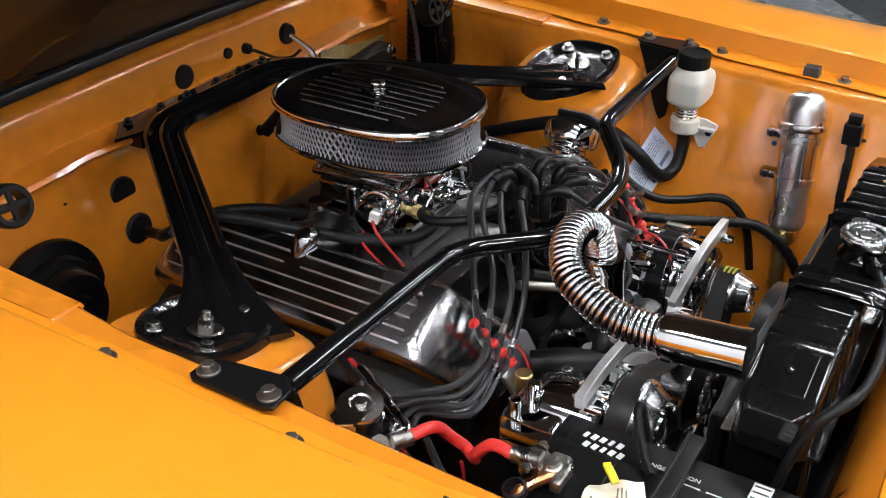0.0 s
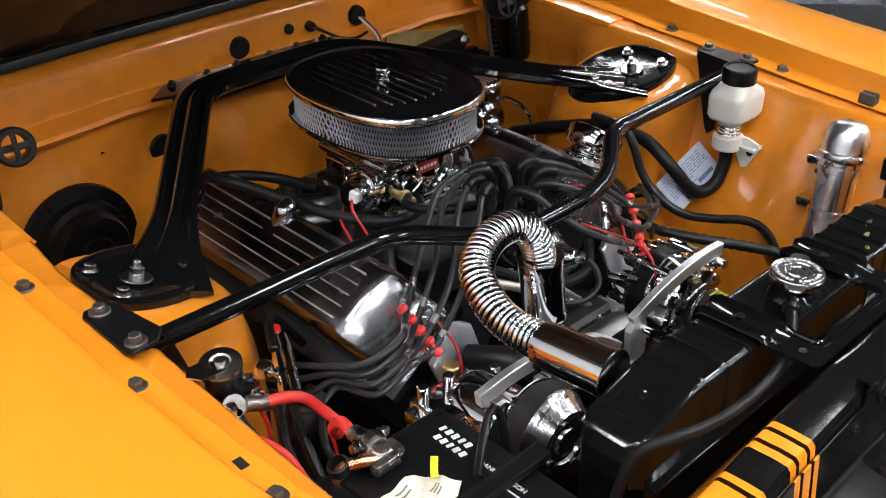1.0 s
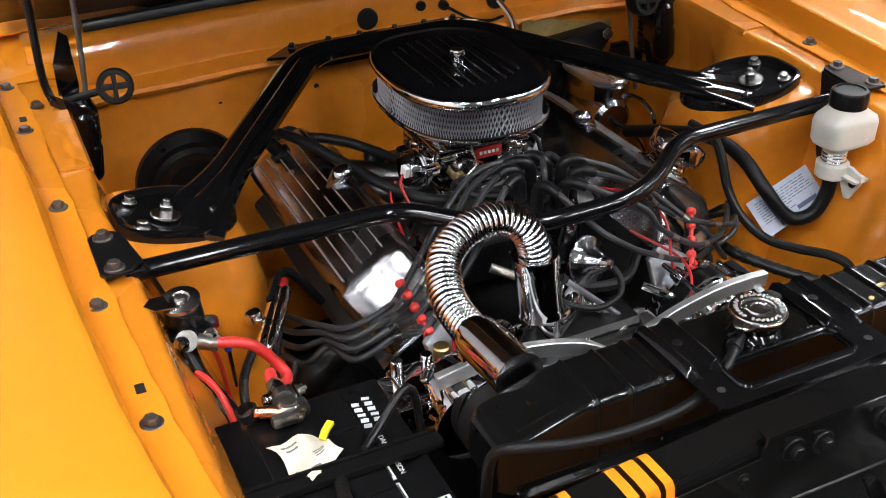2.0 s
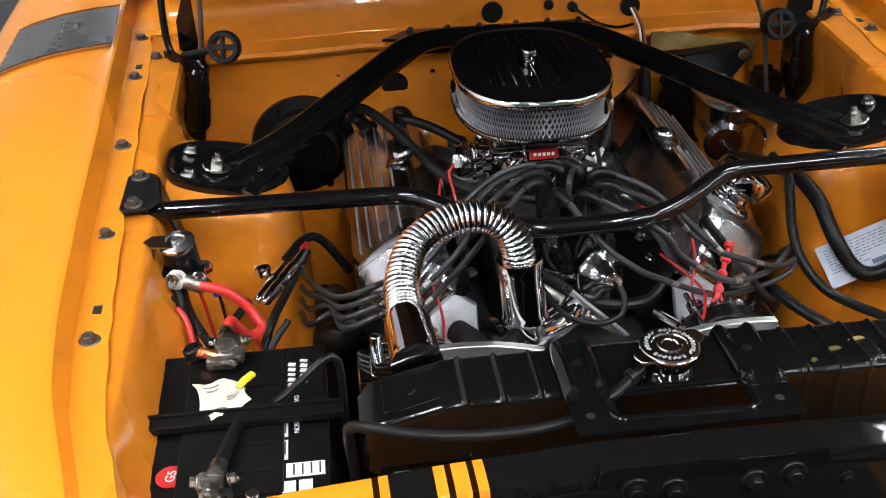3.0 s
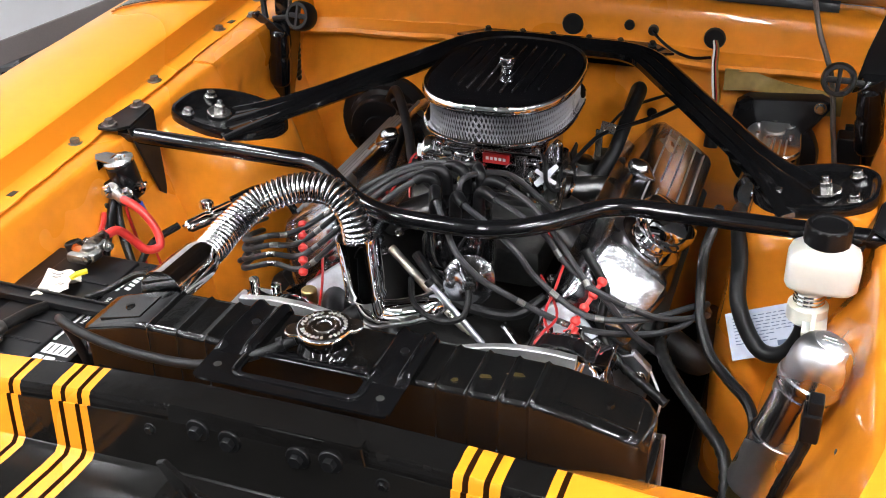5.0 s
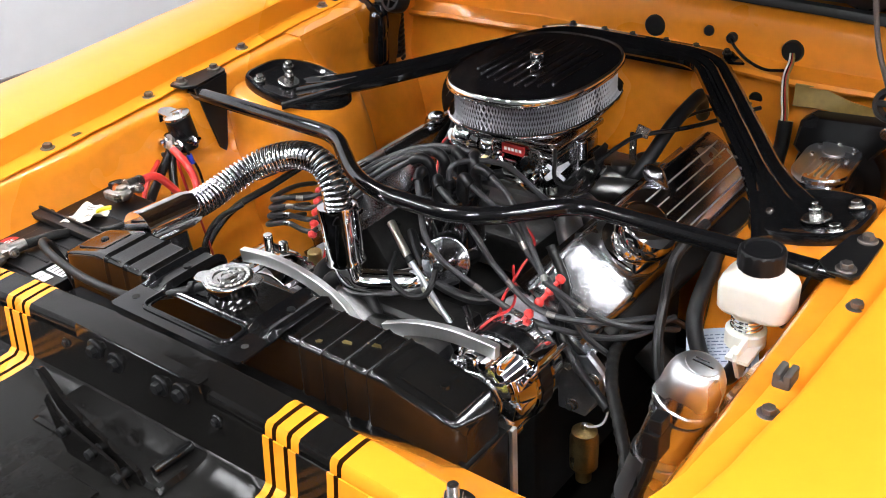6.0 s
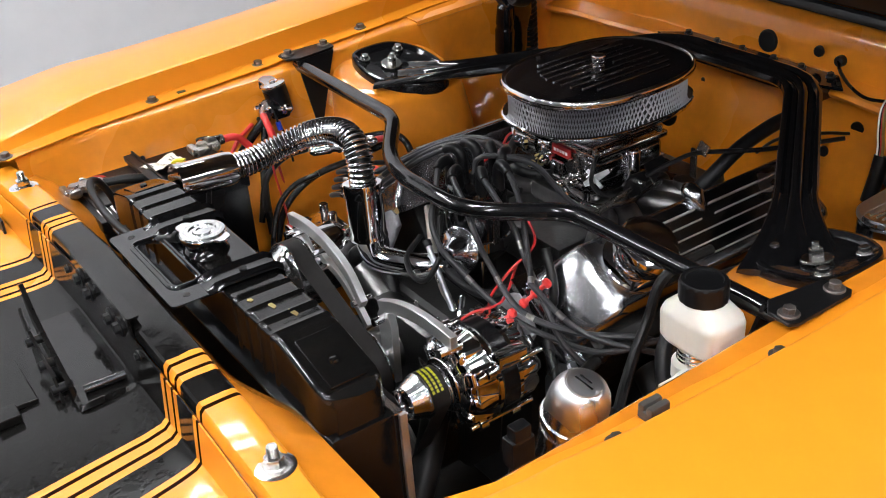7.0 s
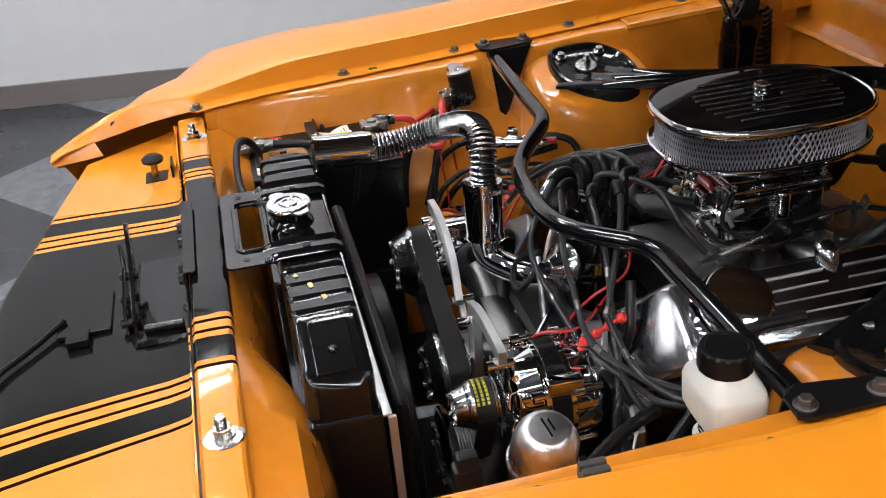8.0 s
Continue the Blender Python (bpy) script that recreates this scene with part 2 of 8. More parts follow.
def tube(bm, line, r, seg=10, wave=None):
    """A round tube along a line; wave(distance): a factor on the radius."""
    n = len(line)
    rings = []
    prev = None
    dist = 0.0
    for i, p in enumerate(line):
        t = (line[min(i + 1, n - 1)] - line[max(i - 1, 0)]).normalized()
        if prev is None:
            prev = t.orthogonal().normalized()
        s = (prev - t * prev.dot(t)).normalized()
        prev = s
        u = t.cross(s)
        if i:
            dist += (p - line[i - 1]).length
        f = r * (wave(dist) if wave else 1)
        rings.append([bm.verts.new(p + (s * math.cos(2 * math.pi * k / seg) + u * math.sin(2 * math.pi * k / seg)) * f) for k in range(seg)])
    for a, b in zip(rings, rings[1:]):
        for k in range(seg):
            bm.faces.new((a[k], a[(k + 1) % seg], b[(k + 1) % seg], b[k]))
    bm.faces.new(rings[0][::-1])
    bm.faces.new(rings[-1])


def prism(bm, outline, z0, z1, m=None, bevel=0.0):
    """An outline of (x, y) pairs drawn up from z0 to z1, in the frame m."""
    m = m or Matrix()
    n = len(outline)
    lo = [Vector((x, y)) for x, y in outline]
    rings = [(0, z0)]
    if bevel:
        rings = [(bevel, z0), (0, z0 + bevel), (0, z1 - bevel), (bevel, z1)]
    else:
        rings = [(0, z0), (0, z1)]
    c = sum(lo, Vector((0, 0))) / n
    made = []
    for d, z in rings:
        made.append([bm.verts.new(m @ Vector((*(p + (c - p).normalized() * d), z))) for p in lo])
    for a, b in zip(made, made[1:]):
        for k in range(n):
            bm.faces.new((a[k], a[(k + 1) % n], b[(k + 1) % n], b[k]))
    bm.faces.new(made[0][::-1])
    bm.faces.new(made[-1])


def sheet(bm, rows, thick=0.002, mats=None):
    """A sheet through rows of points, with thickness; mats(i, j): the material slot of each face."""
    nr, nc = len(rows), len(rows[0])
    P = [[Vector(p) for p in r] for r in rows]
    N = []
    for i in range(nr):
        N.append([])
        for j in range(nc):
            a = P[min(i + 1, nr - 1)][j] - P[max(i - 1, 0)][j]
            b = P[i][min(j + 1, nc - 1)] - P[i][max(j - 1, 0)]
            v = a.cross(b)
            N[-1].append(v.normalized() if v.length > 1e-12 else Vector((0, 0, 1)))
    top = [[bm.verts.new(p) for p in r] for r in P]
    low = [[bm.verts.new(P[i][j] - N[i][j] * thick) for j in range(nc)] for i in range(nr)]
    for i in range(nr - 1):
        for j in range(nc - 1):
            k = mats(i, j) if mats else 0
            bm.faces.new((top[i][j], top[i + 1][j], top[i + 1][j + 1], top[i][j + 1])).material_index = k
            bm.faces.new((low[i][j], low[i][j + 1], low[i + 1][j + 1], low[i + 1][j])).material_index = k
    for i in range(nr - 1):
        for j in (0, nc - 1):
            bm.faces.new((top[i][j], low[i][j], low[i + 1][j], top[i + 1][j])).material_index = mats(i, min(j, nc - 2)) if mats else 0
    for j in range(nc - 1):
        for i in (0, nr - 1):
            bm.faces.new((top[i][j], top[i][j + 1], low[i][j + 1], low[i][j])).material_index = mats(min(i, nr - 2), j) if mats else 0


def hexbolt(bm, p, n=(0, 0, 1), r=0.008, h=0.007, washer=1.6, wh=0.002, stud=0.0):
    m = axis_matrix(p, Vector(p) + Vector(n))
    if washer:
        lathe(bm, [(r * washer, 0), (r * washer, wh * 0.6), (r * washer * 0.93, wh)], m, 20)
    pts = [(r * math.cos(math.pi * k / 3), r * math.sin(math.pi * k / 3)) for k in range(6)]
    prism(bm, pts, wh * 0.8 if washer else 0, wh + h, m, 0.0008)
    if stud:
        lathe(bm, [(r * 0.5, h), (r * 0.5, h + stud), (r * 0.4, h + stud + 0.001)], m, 12)


def stadium(w, l, n=12, power=2.0):
    """A rounded oval outline: w across, l long."""
    r = w / 2
    d = max(0, l / 2 - r)
    return [(r * math.cos(a), r * math.sin(a) + (d if math.sin(a) > 0 else -d)) for a in (2 * math.pi * (k + 0.5) / (2 * n) for k in range(2 * n))]


def roundrect(w, l, r, n=5):
    out = []
    for cx, cy, a0 in ((w / 2 - r, l / 2 - r, 0), (-w / 2 + r, l / 2 - r, 90), (-w / 2 + r, -l / 2 + r, 180), (w / 2 - r, -l / 2 + r, 270)):
        for k in range(n + 1):
            a = radians(a0 + 90 * k / n)
            out.append((cx + r * math.cos(a), cy + r * math.sin(a)))
    return out


def lettering(text, size, m, material, parent, name="lettering", depth=0.0003):
    """Words in the built-in font, as a mesh."""
    cu = bpy.data.curves.new(name, "FONT")
    cu.body, cu.size, cu.extrude, cu.align_x, cu.align_y = text, size, depth, "CENTER", "CENTER"
    tmp = bpy.data.objects.new(name, cu)
    me = bpy.data.meshes.new_from_object(tmp)
    bpy.data.objects.remove(tmp)
    me.transform(m)
    me.materials.append(material)
    ob = new(name, me)
    if parent is not None:
        ob.parent = parent
        ob.matrix_parent_inverse = world_of(parent).inverted()
    return ob


B = bmesh.new


# ---- the showroom ----
def room():
    x0, x1, y0, y1, h = -4.70, 8.5, -8.0, 9.5, 3.6
    # the near wall stands a few degrees off the car's axis
    slant = Matrix.Rotation(radians(-8.08), 3, "Z")
    beside = lambda out, z: slant @ Vector((out, 0.8, z)) + Vector((-3.235, 0, 0))
    bm = B()
    box(bm, ((x0 + x1) / 2, (y0 + y1) / 2, -0.05), (x1 - x0 + 0.4, y1 - y0 + 0.4, 0.1))
    thing("floor", bm, FLOOR, "glossy dark and mid grey chequered showroom floor tiles", "floor", kind="structure", smooth=0)
    bm = B()
    box(bm, ((x0 + x1) / 2, (y0 + y1) / 2, h + 0.05), (x1 - x0 + 0.4, y1 - y0 + 0.4, 0.1))
    thing("ceiling", bm, CEIL, "dark grey painted showroom ceiling", "ceiling", kind="structure", smooth=0)
    cx, cy = (x0 + x1) / 2, (y0 + y1) / 2
    # east, south and north walls are unseen, added dark to dim the reflections
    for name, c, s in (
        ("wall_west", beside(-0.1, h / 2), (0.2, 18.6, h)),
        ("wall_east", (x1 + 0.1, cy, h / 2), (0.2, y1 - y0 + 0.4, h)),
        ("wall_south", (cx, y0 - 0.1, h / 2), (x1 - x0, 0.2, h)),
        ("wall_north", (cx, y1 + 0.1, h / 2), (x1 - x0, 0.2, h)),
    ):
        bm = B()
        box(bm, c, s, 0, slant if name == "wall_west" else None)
        thing(name, bm, WALLPAINT if name == "wall_west" else WALLUNSEEN, "plain grey showroom wall, only the west one in view", "wall", kind="structure", smooth=0)
    for c, s, turn in ((beside(0.008, 0.0525), (0.016, 18.0, 0.105), slant), ((x1 - 0.008, cy, 0.0525), (0.016, y1 - y0, 0.105), None)):
        bm = B()
        box(bm, c, s, 0.004, turn)
        thing("baseboard", bm, SKIRT, "brown-grey rubber skirting along the showroom wall", "baseboard", kind="structure")


def ceiling_lights():
    bm = B()
    first = empty("ceiling_light", "long white fluorescent ceiling light with a lit diffuser", "lamp", "ceiling lights", (0, 0, 3.6))
    box(bm, (0, 0, 3.565), (0.36, 1.55, 0.07))
    part("housing", bm, CEIL, first)
    for s in (-1, 1):
        bm = B()
        box(bm, (s * 0.075, 0, 3.520), (0.055, 1.46, 0.02))
        part("diffuser", bm, TUBELIGHT, first, "glowing white diffuser strip")
    spots = [(-2.5, -3.0), (-1.9, 0.4), (2.3, -3.0), (2.3, -0.5), (2.3, 2.0)] + [(-0.1, -3.3), (0.0, -5.2), (4.6, -1.6), (4.6, 3.0), (-1.2, -1.7), (1.1, -1.8), (-2.6, -0.9), (3.4, -3.2), (6.6, -0.8), (6.6, -4.0), (-0.9, 6.4), (1.3, 6.4)]
    first.location = (spots[0][0], spots[0][1], 3.6)
    for x, y in spots[1:]:
        copy_thing(first, pose(x, y, 3.6))


room()
ceiling_lights()

# ---- the car's body ----
car = empty("car_body", "bright orange muscle car front with its hood open", "car", at=(0, 0, 0))

FY = [-0.83, -0.81, -0.74, -0.64, -0.58, -0.547, -0.40, -0.27, -0.05, 0.08, 0.184, 0.5, 1.0]
FGX = [0.588, 0.594, 0.604, 0.592, 0.570, 0.552, 0.590, 0.606, 0.619, 0.623, 0.626, 0.640, 0.665]
FGZ = [0.806, 0.814, 0.843, 0.868, 0.886, 0.905, 0.907, 0.909, 0.917, 0.925, 0.932, 0.948, 0.968]


def gutter(y):
    return float(np.interp(y, FY, FGX)), float(np.interp(y, FY, FGZ))


def crest(y):
    """Height and x of the fender's inner top edge."""
    gx, gz = gutter(y)
    if y > -0.55:
        return gx + 0.0265, gz + float(np.interp(y, [-0.55, -0.36], [0.017, 0.040]))
    return float(np.interp(y, [-0.822, -0.755, -0.644, -0.55], [0.585, 0.600, 0.600, 0.580])), float(np.interp(y, [-0.822, -0.755, -0.70, -0.644, -0.55], [0.843, 0.875, 0.900, 0.916, 0.922]))


def fender(s):
    ys = list(np.linspace(-0.82, -0.56, 20)) + list(np.linspace(-0.548, 1.6, 56))
    rows = []
    for y in ys:
        gx, gz = gutter(y)
        cx, cz = crest(y)
        front = max(0.0, min(1.0, (-0.52 - y) / 0.30))
        wide = 0.935 - 0.13 * front ** 1.5
        if y > -0.555:
            lip = 0.022 + 0.005 * noise.noise((y * 21, s * 2.0, 0.4))
            cols = [(gx - lip, gz), (gx + 0.014, gz + 0.0015), (gx + 0.018, gz + 0.005), (gx + 0.024, max(gz + 0.006, cz - 0.010)), (cx, cz - 0.002)]
        else:
            # the flange wall hanging from the inner edge towards the nose
            low = float(np.interp(y, [-0.80, -0.737, -0.594, -0.56], [0.850, 0.861, 0.891, 0.897]))
            low = min(low, cz - 0.005)
            cols = [(cx - 0.018, low), (cx - 0.0175, low + 0.001), (cx - 0.013, low + (cz - low) * 0.3), (cx - 0.004, cz - (cz - low) * 0.15), (cx, cz - 0.002)]
        cols += [(cx + 0.0055, cz + 0.001), (cx + 0.044, cz + 0.005), (cx + 0.104, cz + 0.006), (cx + 0.154, cz),
                 (wide - 0.055, cz - 0.022), (wide - 0.022, cz - 0.055), (wide - 0.004, cz - 0.11), (wide, cz - 0.20), (wide - 0.01, cz - 0.34), (wide - 0.02, 0.40)]
        tip = max(0.0, min(1.0, (-0.60 - y) / 0.21)) ** 1.3
        cols = cols[:6] + [(x + (cx + 0.024 - x) * tip, z + (cz - 0.030 - z) * tip) for x, z in cols[6:]]
        cols = [(x, z - front * 0.6 * max(0.0, x - cx - 0.024)) for x, z in cols]
        row = [(s * x, y, z + 0.0012 * noise.noise((x * 9, y * 9, 1.3))) for x, z in cols]
        rows.append(row if s < 0 else row[::-1])
    bm = B()
    sheet(bm, rows[::-1], 0.0022)
    f = part("fender", bm, ORANGE, car, "glossy bright orange painted steel front fender")
    bm = B()
    cap = [[(s * 0.6015, -0.746, 0.878), (s * 0.586, -0.742, 0.866), (s * 0.574, -0.728, 0.836)], [(s * 0.5985, -0.785, 0.860), (s * 0.585, -0.780, 0.850), (s * 0.574, -0.772, 0.832)], [(s * 0.5855, -0.8215, 0.843), (s * 0.580, -0.821, 0.837), (s * 0.576, -0.819, 0.828)]]
    sheet(bm, cap if s > 0 else [r[::-1] for r in cap], 0.002)
    part("nose_cap", bm, ORANGE, f)
    # hole in the flange wall
    cx, cz = crest(-0.700)
    bm = B()
    cyl(bm, (s * (cx - 0.002), -0.700, cz - 0.016), (s * (cx - 0.0105), -0.700, cz - 0.0135), 0.0062, seg=18)
    part("hole", bm, UNDER, f, "dark drilled hole in the flange")
    # bolts along the gutter
    for y in (-0.547, -0.27, -0.05, 0.184, 0.424, 0.592):
        gx, gz = gutter(y)
        bm = B()
        hexbolt(bm, (s * (gx - 0.002), y, gz + 0.001), r=0.0078, h=0.007, washer=1.6, wh=0.0025)
        part("bolt", bm, DULLBOLT, f)
    # slots punched in the flange
    for y in (-0.214, 0.466):
        gx, gz = gutter(y)
        bm = B()
        box(bm, (s * (gx - 0.006), y, gz + 0.0022), (0.010, 0.016, 0.0022))
        part("slot", bm, UNDER, f, "dark punched slot")
    # hood rest
    gx, gz = gutter(-0.216)
    if s > 0:
        bm = B()
        box(bm, (s * (gx - 0.010), -0.216, gz + 0.007), (0.020, 0.028, 0.012), 0.003)
        for k in (-1, 1):
            box(bm, (s * (gx - 0.010 + k * 0.0056), -0.216, gz + 0.014), (0.0085, 0.027, 0.011), 0.0025)
        part("hood_bumper", bm, CLIPGREY, f, "grey rubber hood rest clip")
    return f


for side in (-1, 1):
    fender(side)


def fender_decal(s):
    """The dark stripe that runs over the fender top towards the door."""
    def at(u, y, up):
        gx, gz = gutter(y)
        x = gx + 0.031 + (0.838 - gx - 0.031) * u
        z = float(np.interp(x, [gx + 0.032, gx + 0.07, gx + 0.13, gx + 0.18, 0.88], [gz + 0.041, gz + 0.045, gz + 0.046, gz + 0.040, gz + 0.018])) + up
        return (s * x, y, z)
    bm = B()
    rows = [[at(u, 0.466 - 0.080 * u + 0.167 * v, 0.0042) for u in np.linspace(0, 1, 10)] for v in np.linspace(0, 1, 6)]
    sheet(bm, rows if s > 0 else [r[::-1] for r in rows], 0.0034)
    part("fender_stripe", bm, FENDERSTRIPE, car, "glossy dark stripe across the fender top")
    for y0 in (0.4545, 0.6425):
        bm = B()
        rows = [[at(u, y0 - 0.080 * u + 0.003 * v, 0.0040) for u in np.linspace(0, 1, 10)] for v in (0, 1)]
        sheet(bm, rows if s > 0 else [r[::-1] for r in rows], 0.0034)
        part("pinline", bm, PINLINE, car, "thin dark orange line beside the stripe")


for side in (-1, 1):
    fender_decal(side)


def apron(s):
    ys = np.linspace(-0.535, 0.64, 60)
    rows = []
    for y in ys:
        gx, gz = gutter(y)
        b = lambda k: 0.009 * noise.noise((y * 6, k * 0.7, s * 3.1)) + 0.006 * noise.noise((y * 14, k * 0.9, s))
        inner = min(float(np.interp(y, [-0.5, 0.0, 0.2, 0.28], [0.562, 0.563, 0.574, 0.568])), gx - 0.018)
        sh = min(0.0, inner - 0.562)
        cols = [(gx - 0.012, gz - 0.0035), (inner + 0.006, gz - 0.004), (inner - 0.001, gz - 0.009), (inner - 0.005, gz - 0.018)]
        for k, (x, z) in enumerate([(0.554, 0.885), (0.543, 0.855), (0.520, 0.805), (0.500, 0.765), (0.480, 0.71), (0.462, 0.65), (0.445, 0.56), (0.43, 0.42), (0.42, 0.25)]):
            groove = -0.006 if abs(y + 0.13) < 0.012 and z < 0.86 else 0.0
            back = max(0.0, min(1.0, (y - 0.31) / 0.07))
            cols.append((x + sh + 0.055 * back * back * (3 - 2 * back) * min(1.0, (0.90 - z) / 0.08) + b(k) * (1 if z < 0.88 else 0.4) + groove, z))
        row = [(s * x, y, z) for x, z in cols]
        rows.append(row if s > 0 else row[::-1])
    bm = B()
    sheet(bm, rows, 0.002)
    a = part("inner_apron", bm, BAY, car, "orange painted inner fender apron")
    # doubler plate in front of the cowl
    rows = []
    for y in np.linspace(0.283, 0.60, 10):
        gx, gz = gutter(y)
        row = [(s * x, y, z) for x, z in [(gx - 0.0235, gz + 0.0005), (0.585, gz + 0.0002), (0.567, gz - 0.0012), (0.5625, gz - 0.008)]]
        rows.append(row if s > 0 else row[::-1])
    bm = B()
    sheet(bm, rows, 0.004)
    d = part("doubler", bm, BAY, car)
    bm = B()
    hexbolt(bm, (s * 0.608, 0.503, gutter(0.503)[1] + 0.0025), r=0.0068, h=0.006, washer=1.5, wh=0.002)
    part("bolt", bm, DULLBOLT, d)
    # the ledge that runs on to the cowl
    rows = []
    for y in np.linspace(0.602, 0.86, 12):
        gx, gz = gutter(y)
        up = 0.028 * max(0.0, (y - 0.66) / 0.2) ** 1.2
        row = [(s * x, y, z + up + 0.0015 * noise.noise((x * 30, y * 25, s))) for x, z in [(gx - 0.016, gz + 0.003), (gx - 0.040, gz + 0.003), (0.585, gz + 0.0025), (0.566, gz + 0.001), (0.556, gz - 0.004), (0.552, gz - 0.03)]]
        rows.append(row if s > 0 else row[::-1])
    bm = B()
    sheet(bm, rows, 0.003)
    part("cowl_ledge", bm, ORANGE, car, "orange ledge between fender and cowl")
    for y, z in ((0.10, 0.80), (-0.19, 0.81), (-0.33, 0.84), (-0.10, 0.845)):
        x = float(np.interp(z, [0.65, 0.71, 0.765, 0.805, 0.855], [0.462, 0.48, 0.50, 0.52, 0.545]))
        bm = B()
        cyl(bm, (s * (x + 0.002), y, z), (s * (x - 0.0035), y, z + 0.001), 0.0045, seg=12)
        part("hole", bm, UNDER, a, "small dark drilled hole")
    bm = B()
    lathe(bm, [(0.016, 0), (0.016, 0.004), (0.010, 0.009), (0.004, 0.010)], axis_matrix((s * 0.566, 0.30, 0.885), (s * 0.46, 0.30, 0.91)), 20)
    part("rubber_plug", bm, RUBBER, a, "round black rubber plug")


for side in (-1, 1):
    apron(side)


def tower_top(x):
    return 0.884 + 0.24 * (x - 0.487)


def shock_tower(s):
    bm = B()
    n = 40
    rings = []
    for cx, cy, rx, ry, dz in ((0.487, 0.178, 0.002, 0.002, 0.0), (0.487, 0.178, 0.060, 0.075, 0.0), (0.487, 0.178, 0.084, 0.103, -0.002), (0.487, 0.178, 0.094, 0.114, -0.010), (0.487, 0.178, 0.100, 0.121, -0.030),
                           (0.490, 0.178, 0.112, 0.130, -0.09), (0.495, 0.178, 0.128, 0.146, -0.20), (0.50, 0.178, 0.135, 0.155, -0.33), (0.50, 0.178, 0.14, 0.16, -0.55)):
        ring = []
        for k in range(n):
            a = 2 * math.pi * k / n
            c, q = math.cos(a), math.sin(a)
            e = 2 / 3.2
            x = cx + rx * math.copysign(abs(c) ** e, c)
            y = cy + ry * math.copysign(abs(q) ** e, q)
            z = tower_top(x) + dz if dz > -0.05 else 0.884 + dz
            ring.append(bm.verts.new((s * x, y, z + 0.002 * noise.noise((x * 14, y * 14, dz * 8)))))
        rings.append(ring)
    for a, b in zip(rings, rings[1:]):
        for k in range(n):
            bm.faces.new((a[k], a[(k + 1) % n], b[(k + 1) % n], b[k]))
    bm.faces.new(rings[0])
    bm.faces.new(rings[-1])
    part("shock_tower", bm, BAY, car, "orange painted shock absorber tower", smooth=60)


for side in (-1, 1):
    shock_tower(side)


def firewall():
    xs = np.linspace(-0.60, 0.60, 49)
    rows = []
    for x in xs:
        w = 0.004 * noise.noise((x * 5, 0.3, 0)) + 0.0025 * noise.noise((x * 19, 1.3, 0))
        top = 0.975 + 0.012 * (1 - (x / 0.6) ** 2)
        up = 0.022 + 0.012 * (1 - (x / 0.6) ** 2)
        cols = [(0.74, top + 0.010), (0.70, top + 0.006), (0.682, top), (0.674, top - 0.010), (0.668, 0.950), (0.666, 0.888 + up), (0.663, 0.880 + up + w), (0.652, 0.875 + up + w), (0.630, 0.871 + up + w), (0.622 + w, 0.870 + up + w), (0.619 + w, 0.866 + up + w), (0.622 + w, 0.862 + up + w),
                (0.640, 0.856 + up), (0.642, 0.845 + 0.5 * up), (0.632, 0.81), (0.618 + w, 0.76), (0.608 - w, 0.68), (0.60, 0.58), (0.60, 0.35)]
        rows.append([(x, y, z) for y, z in cols])
    bm = B()
    sheet(bm, rows, 0.003)
    f = part("firewall", bm, BAY, car, "orange painted steel firewall")
    hole = lambda p, r, n="grommet", m=RUBBER, d=0.008: (lambda bm: (lathe(bm, [(r, 0), (r, d * 0.5), (r * 0.9, d * 0.9), (r * 0.75, d)], axis_matrix(p, (p[0], p[1] - 1, p[2])), 24), part(n, bm, m, f, "round black rubber grommet")))(B())
    hole((0.0, 0.667, 0.937), 0.021)
    hole((0.109, 0.667, 0.945), 0.010)
    hole((0.155, 0.667, 0.940), 0.010, d=0.014)
    hole((0.268, 0.667, 0.934), 0.020, d=0.012)
    hole((-0.194, 0.636, 0.815), 0.027)
    hole((-0.189, 0.617, 0.754), 0.026)
    hole((-0.120, 0.642, 0.838), 0.006)
    hole((-0.30, 0.643, 0.84), 0.005)
    hole((0.13, 0.630, 0.80), 0.010)
    hole((0.17, 0.628, 0.79), 0.010)
    hole((0.22, 0.643, 0.842), 0.015)
    hole((0.42, 0.622, 0.77), 0.022)


firewall()


def cowl():
    bm = B()
    rows = []
    for x in np.linspace(-0.68, 0.68, 30):
        k = 0.012 * (1 - (x / 0.68) ** 2)
        rows.append([(x, y, z + k) for y, z in ((0.95, 1.02), (0.86, 1.012), (0.79, 1.002), (0.745, 0.989))])
    sheet(bm, rows[::-1], 0.003)
    part("cowl", bm, ORANGE, car, "orange painted cowl panel")
    bm = B()
    line = [Vector((x, 0.704, 0.993 + 0.012 * (1 - (x / 0.6) ** 2))) for x in np.linspace(-0.50, 0.475, 50)]
    sweep(bm, line, [(-0.012, -0.007), (0.012, -0.007), (0.013, 0.0), (0.009, 0.008), (0.0, 0.011), (-0.009, 0.008), (-0.013, 0.0)])
    seal = part("hood_seal", bm, SEALGREY, car, "black rubber hood seal strip")
    bm = B()
    box(bm, (-0.17, 0.735, 1.012), (0.03, 0.02, 0.012), 0.003)
    cyl(bm, (-0.19, 0.735, 1.004), (-0.23, 0.735, 1.004), 0.003, seg=8)
    part("washer_nozzle", bm, PLASTIC, car, "small black washer nozzle")
    bm = B()
    box(bm, (0.36, 0.735, 1.010), (0.03, 0.02, 0.012), 0.003)
    part("washer_nozzle", bm, PLASTIC, car, "small black washer nozzle")


cowl()


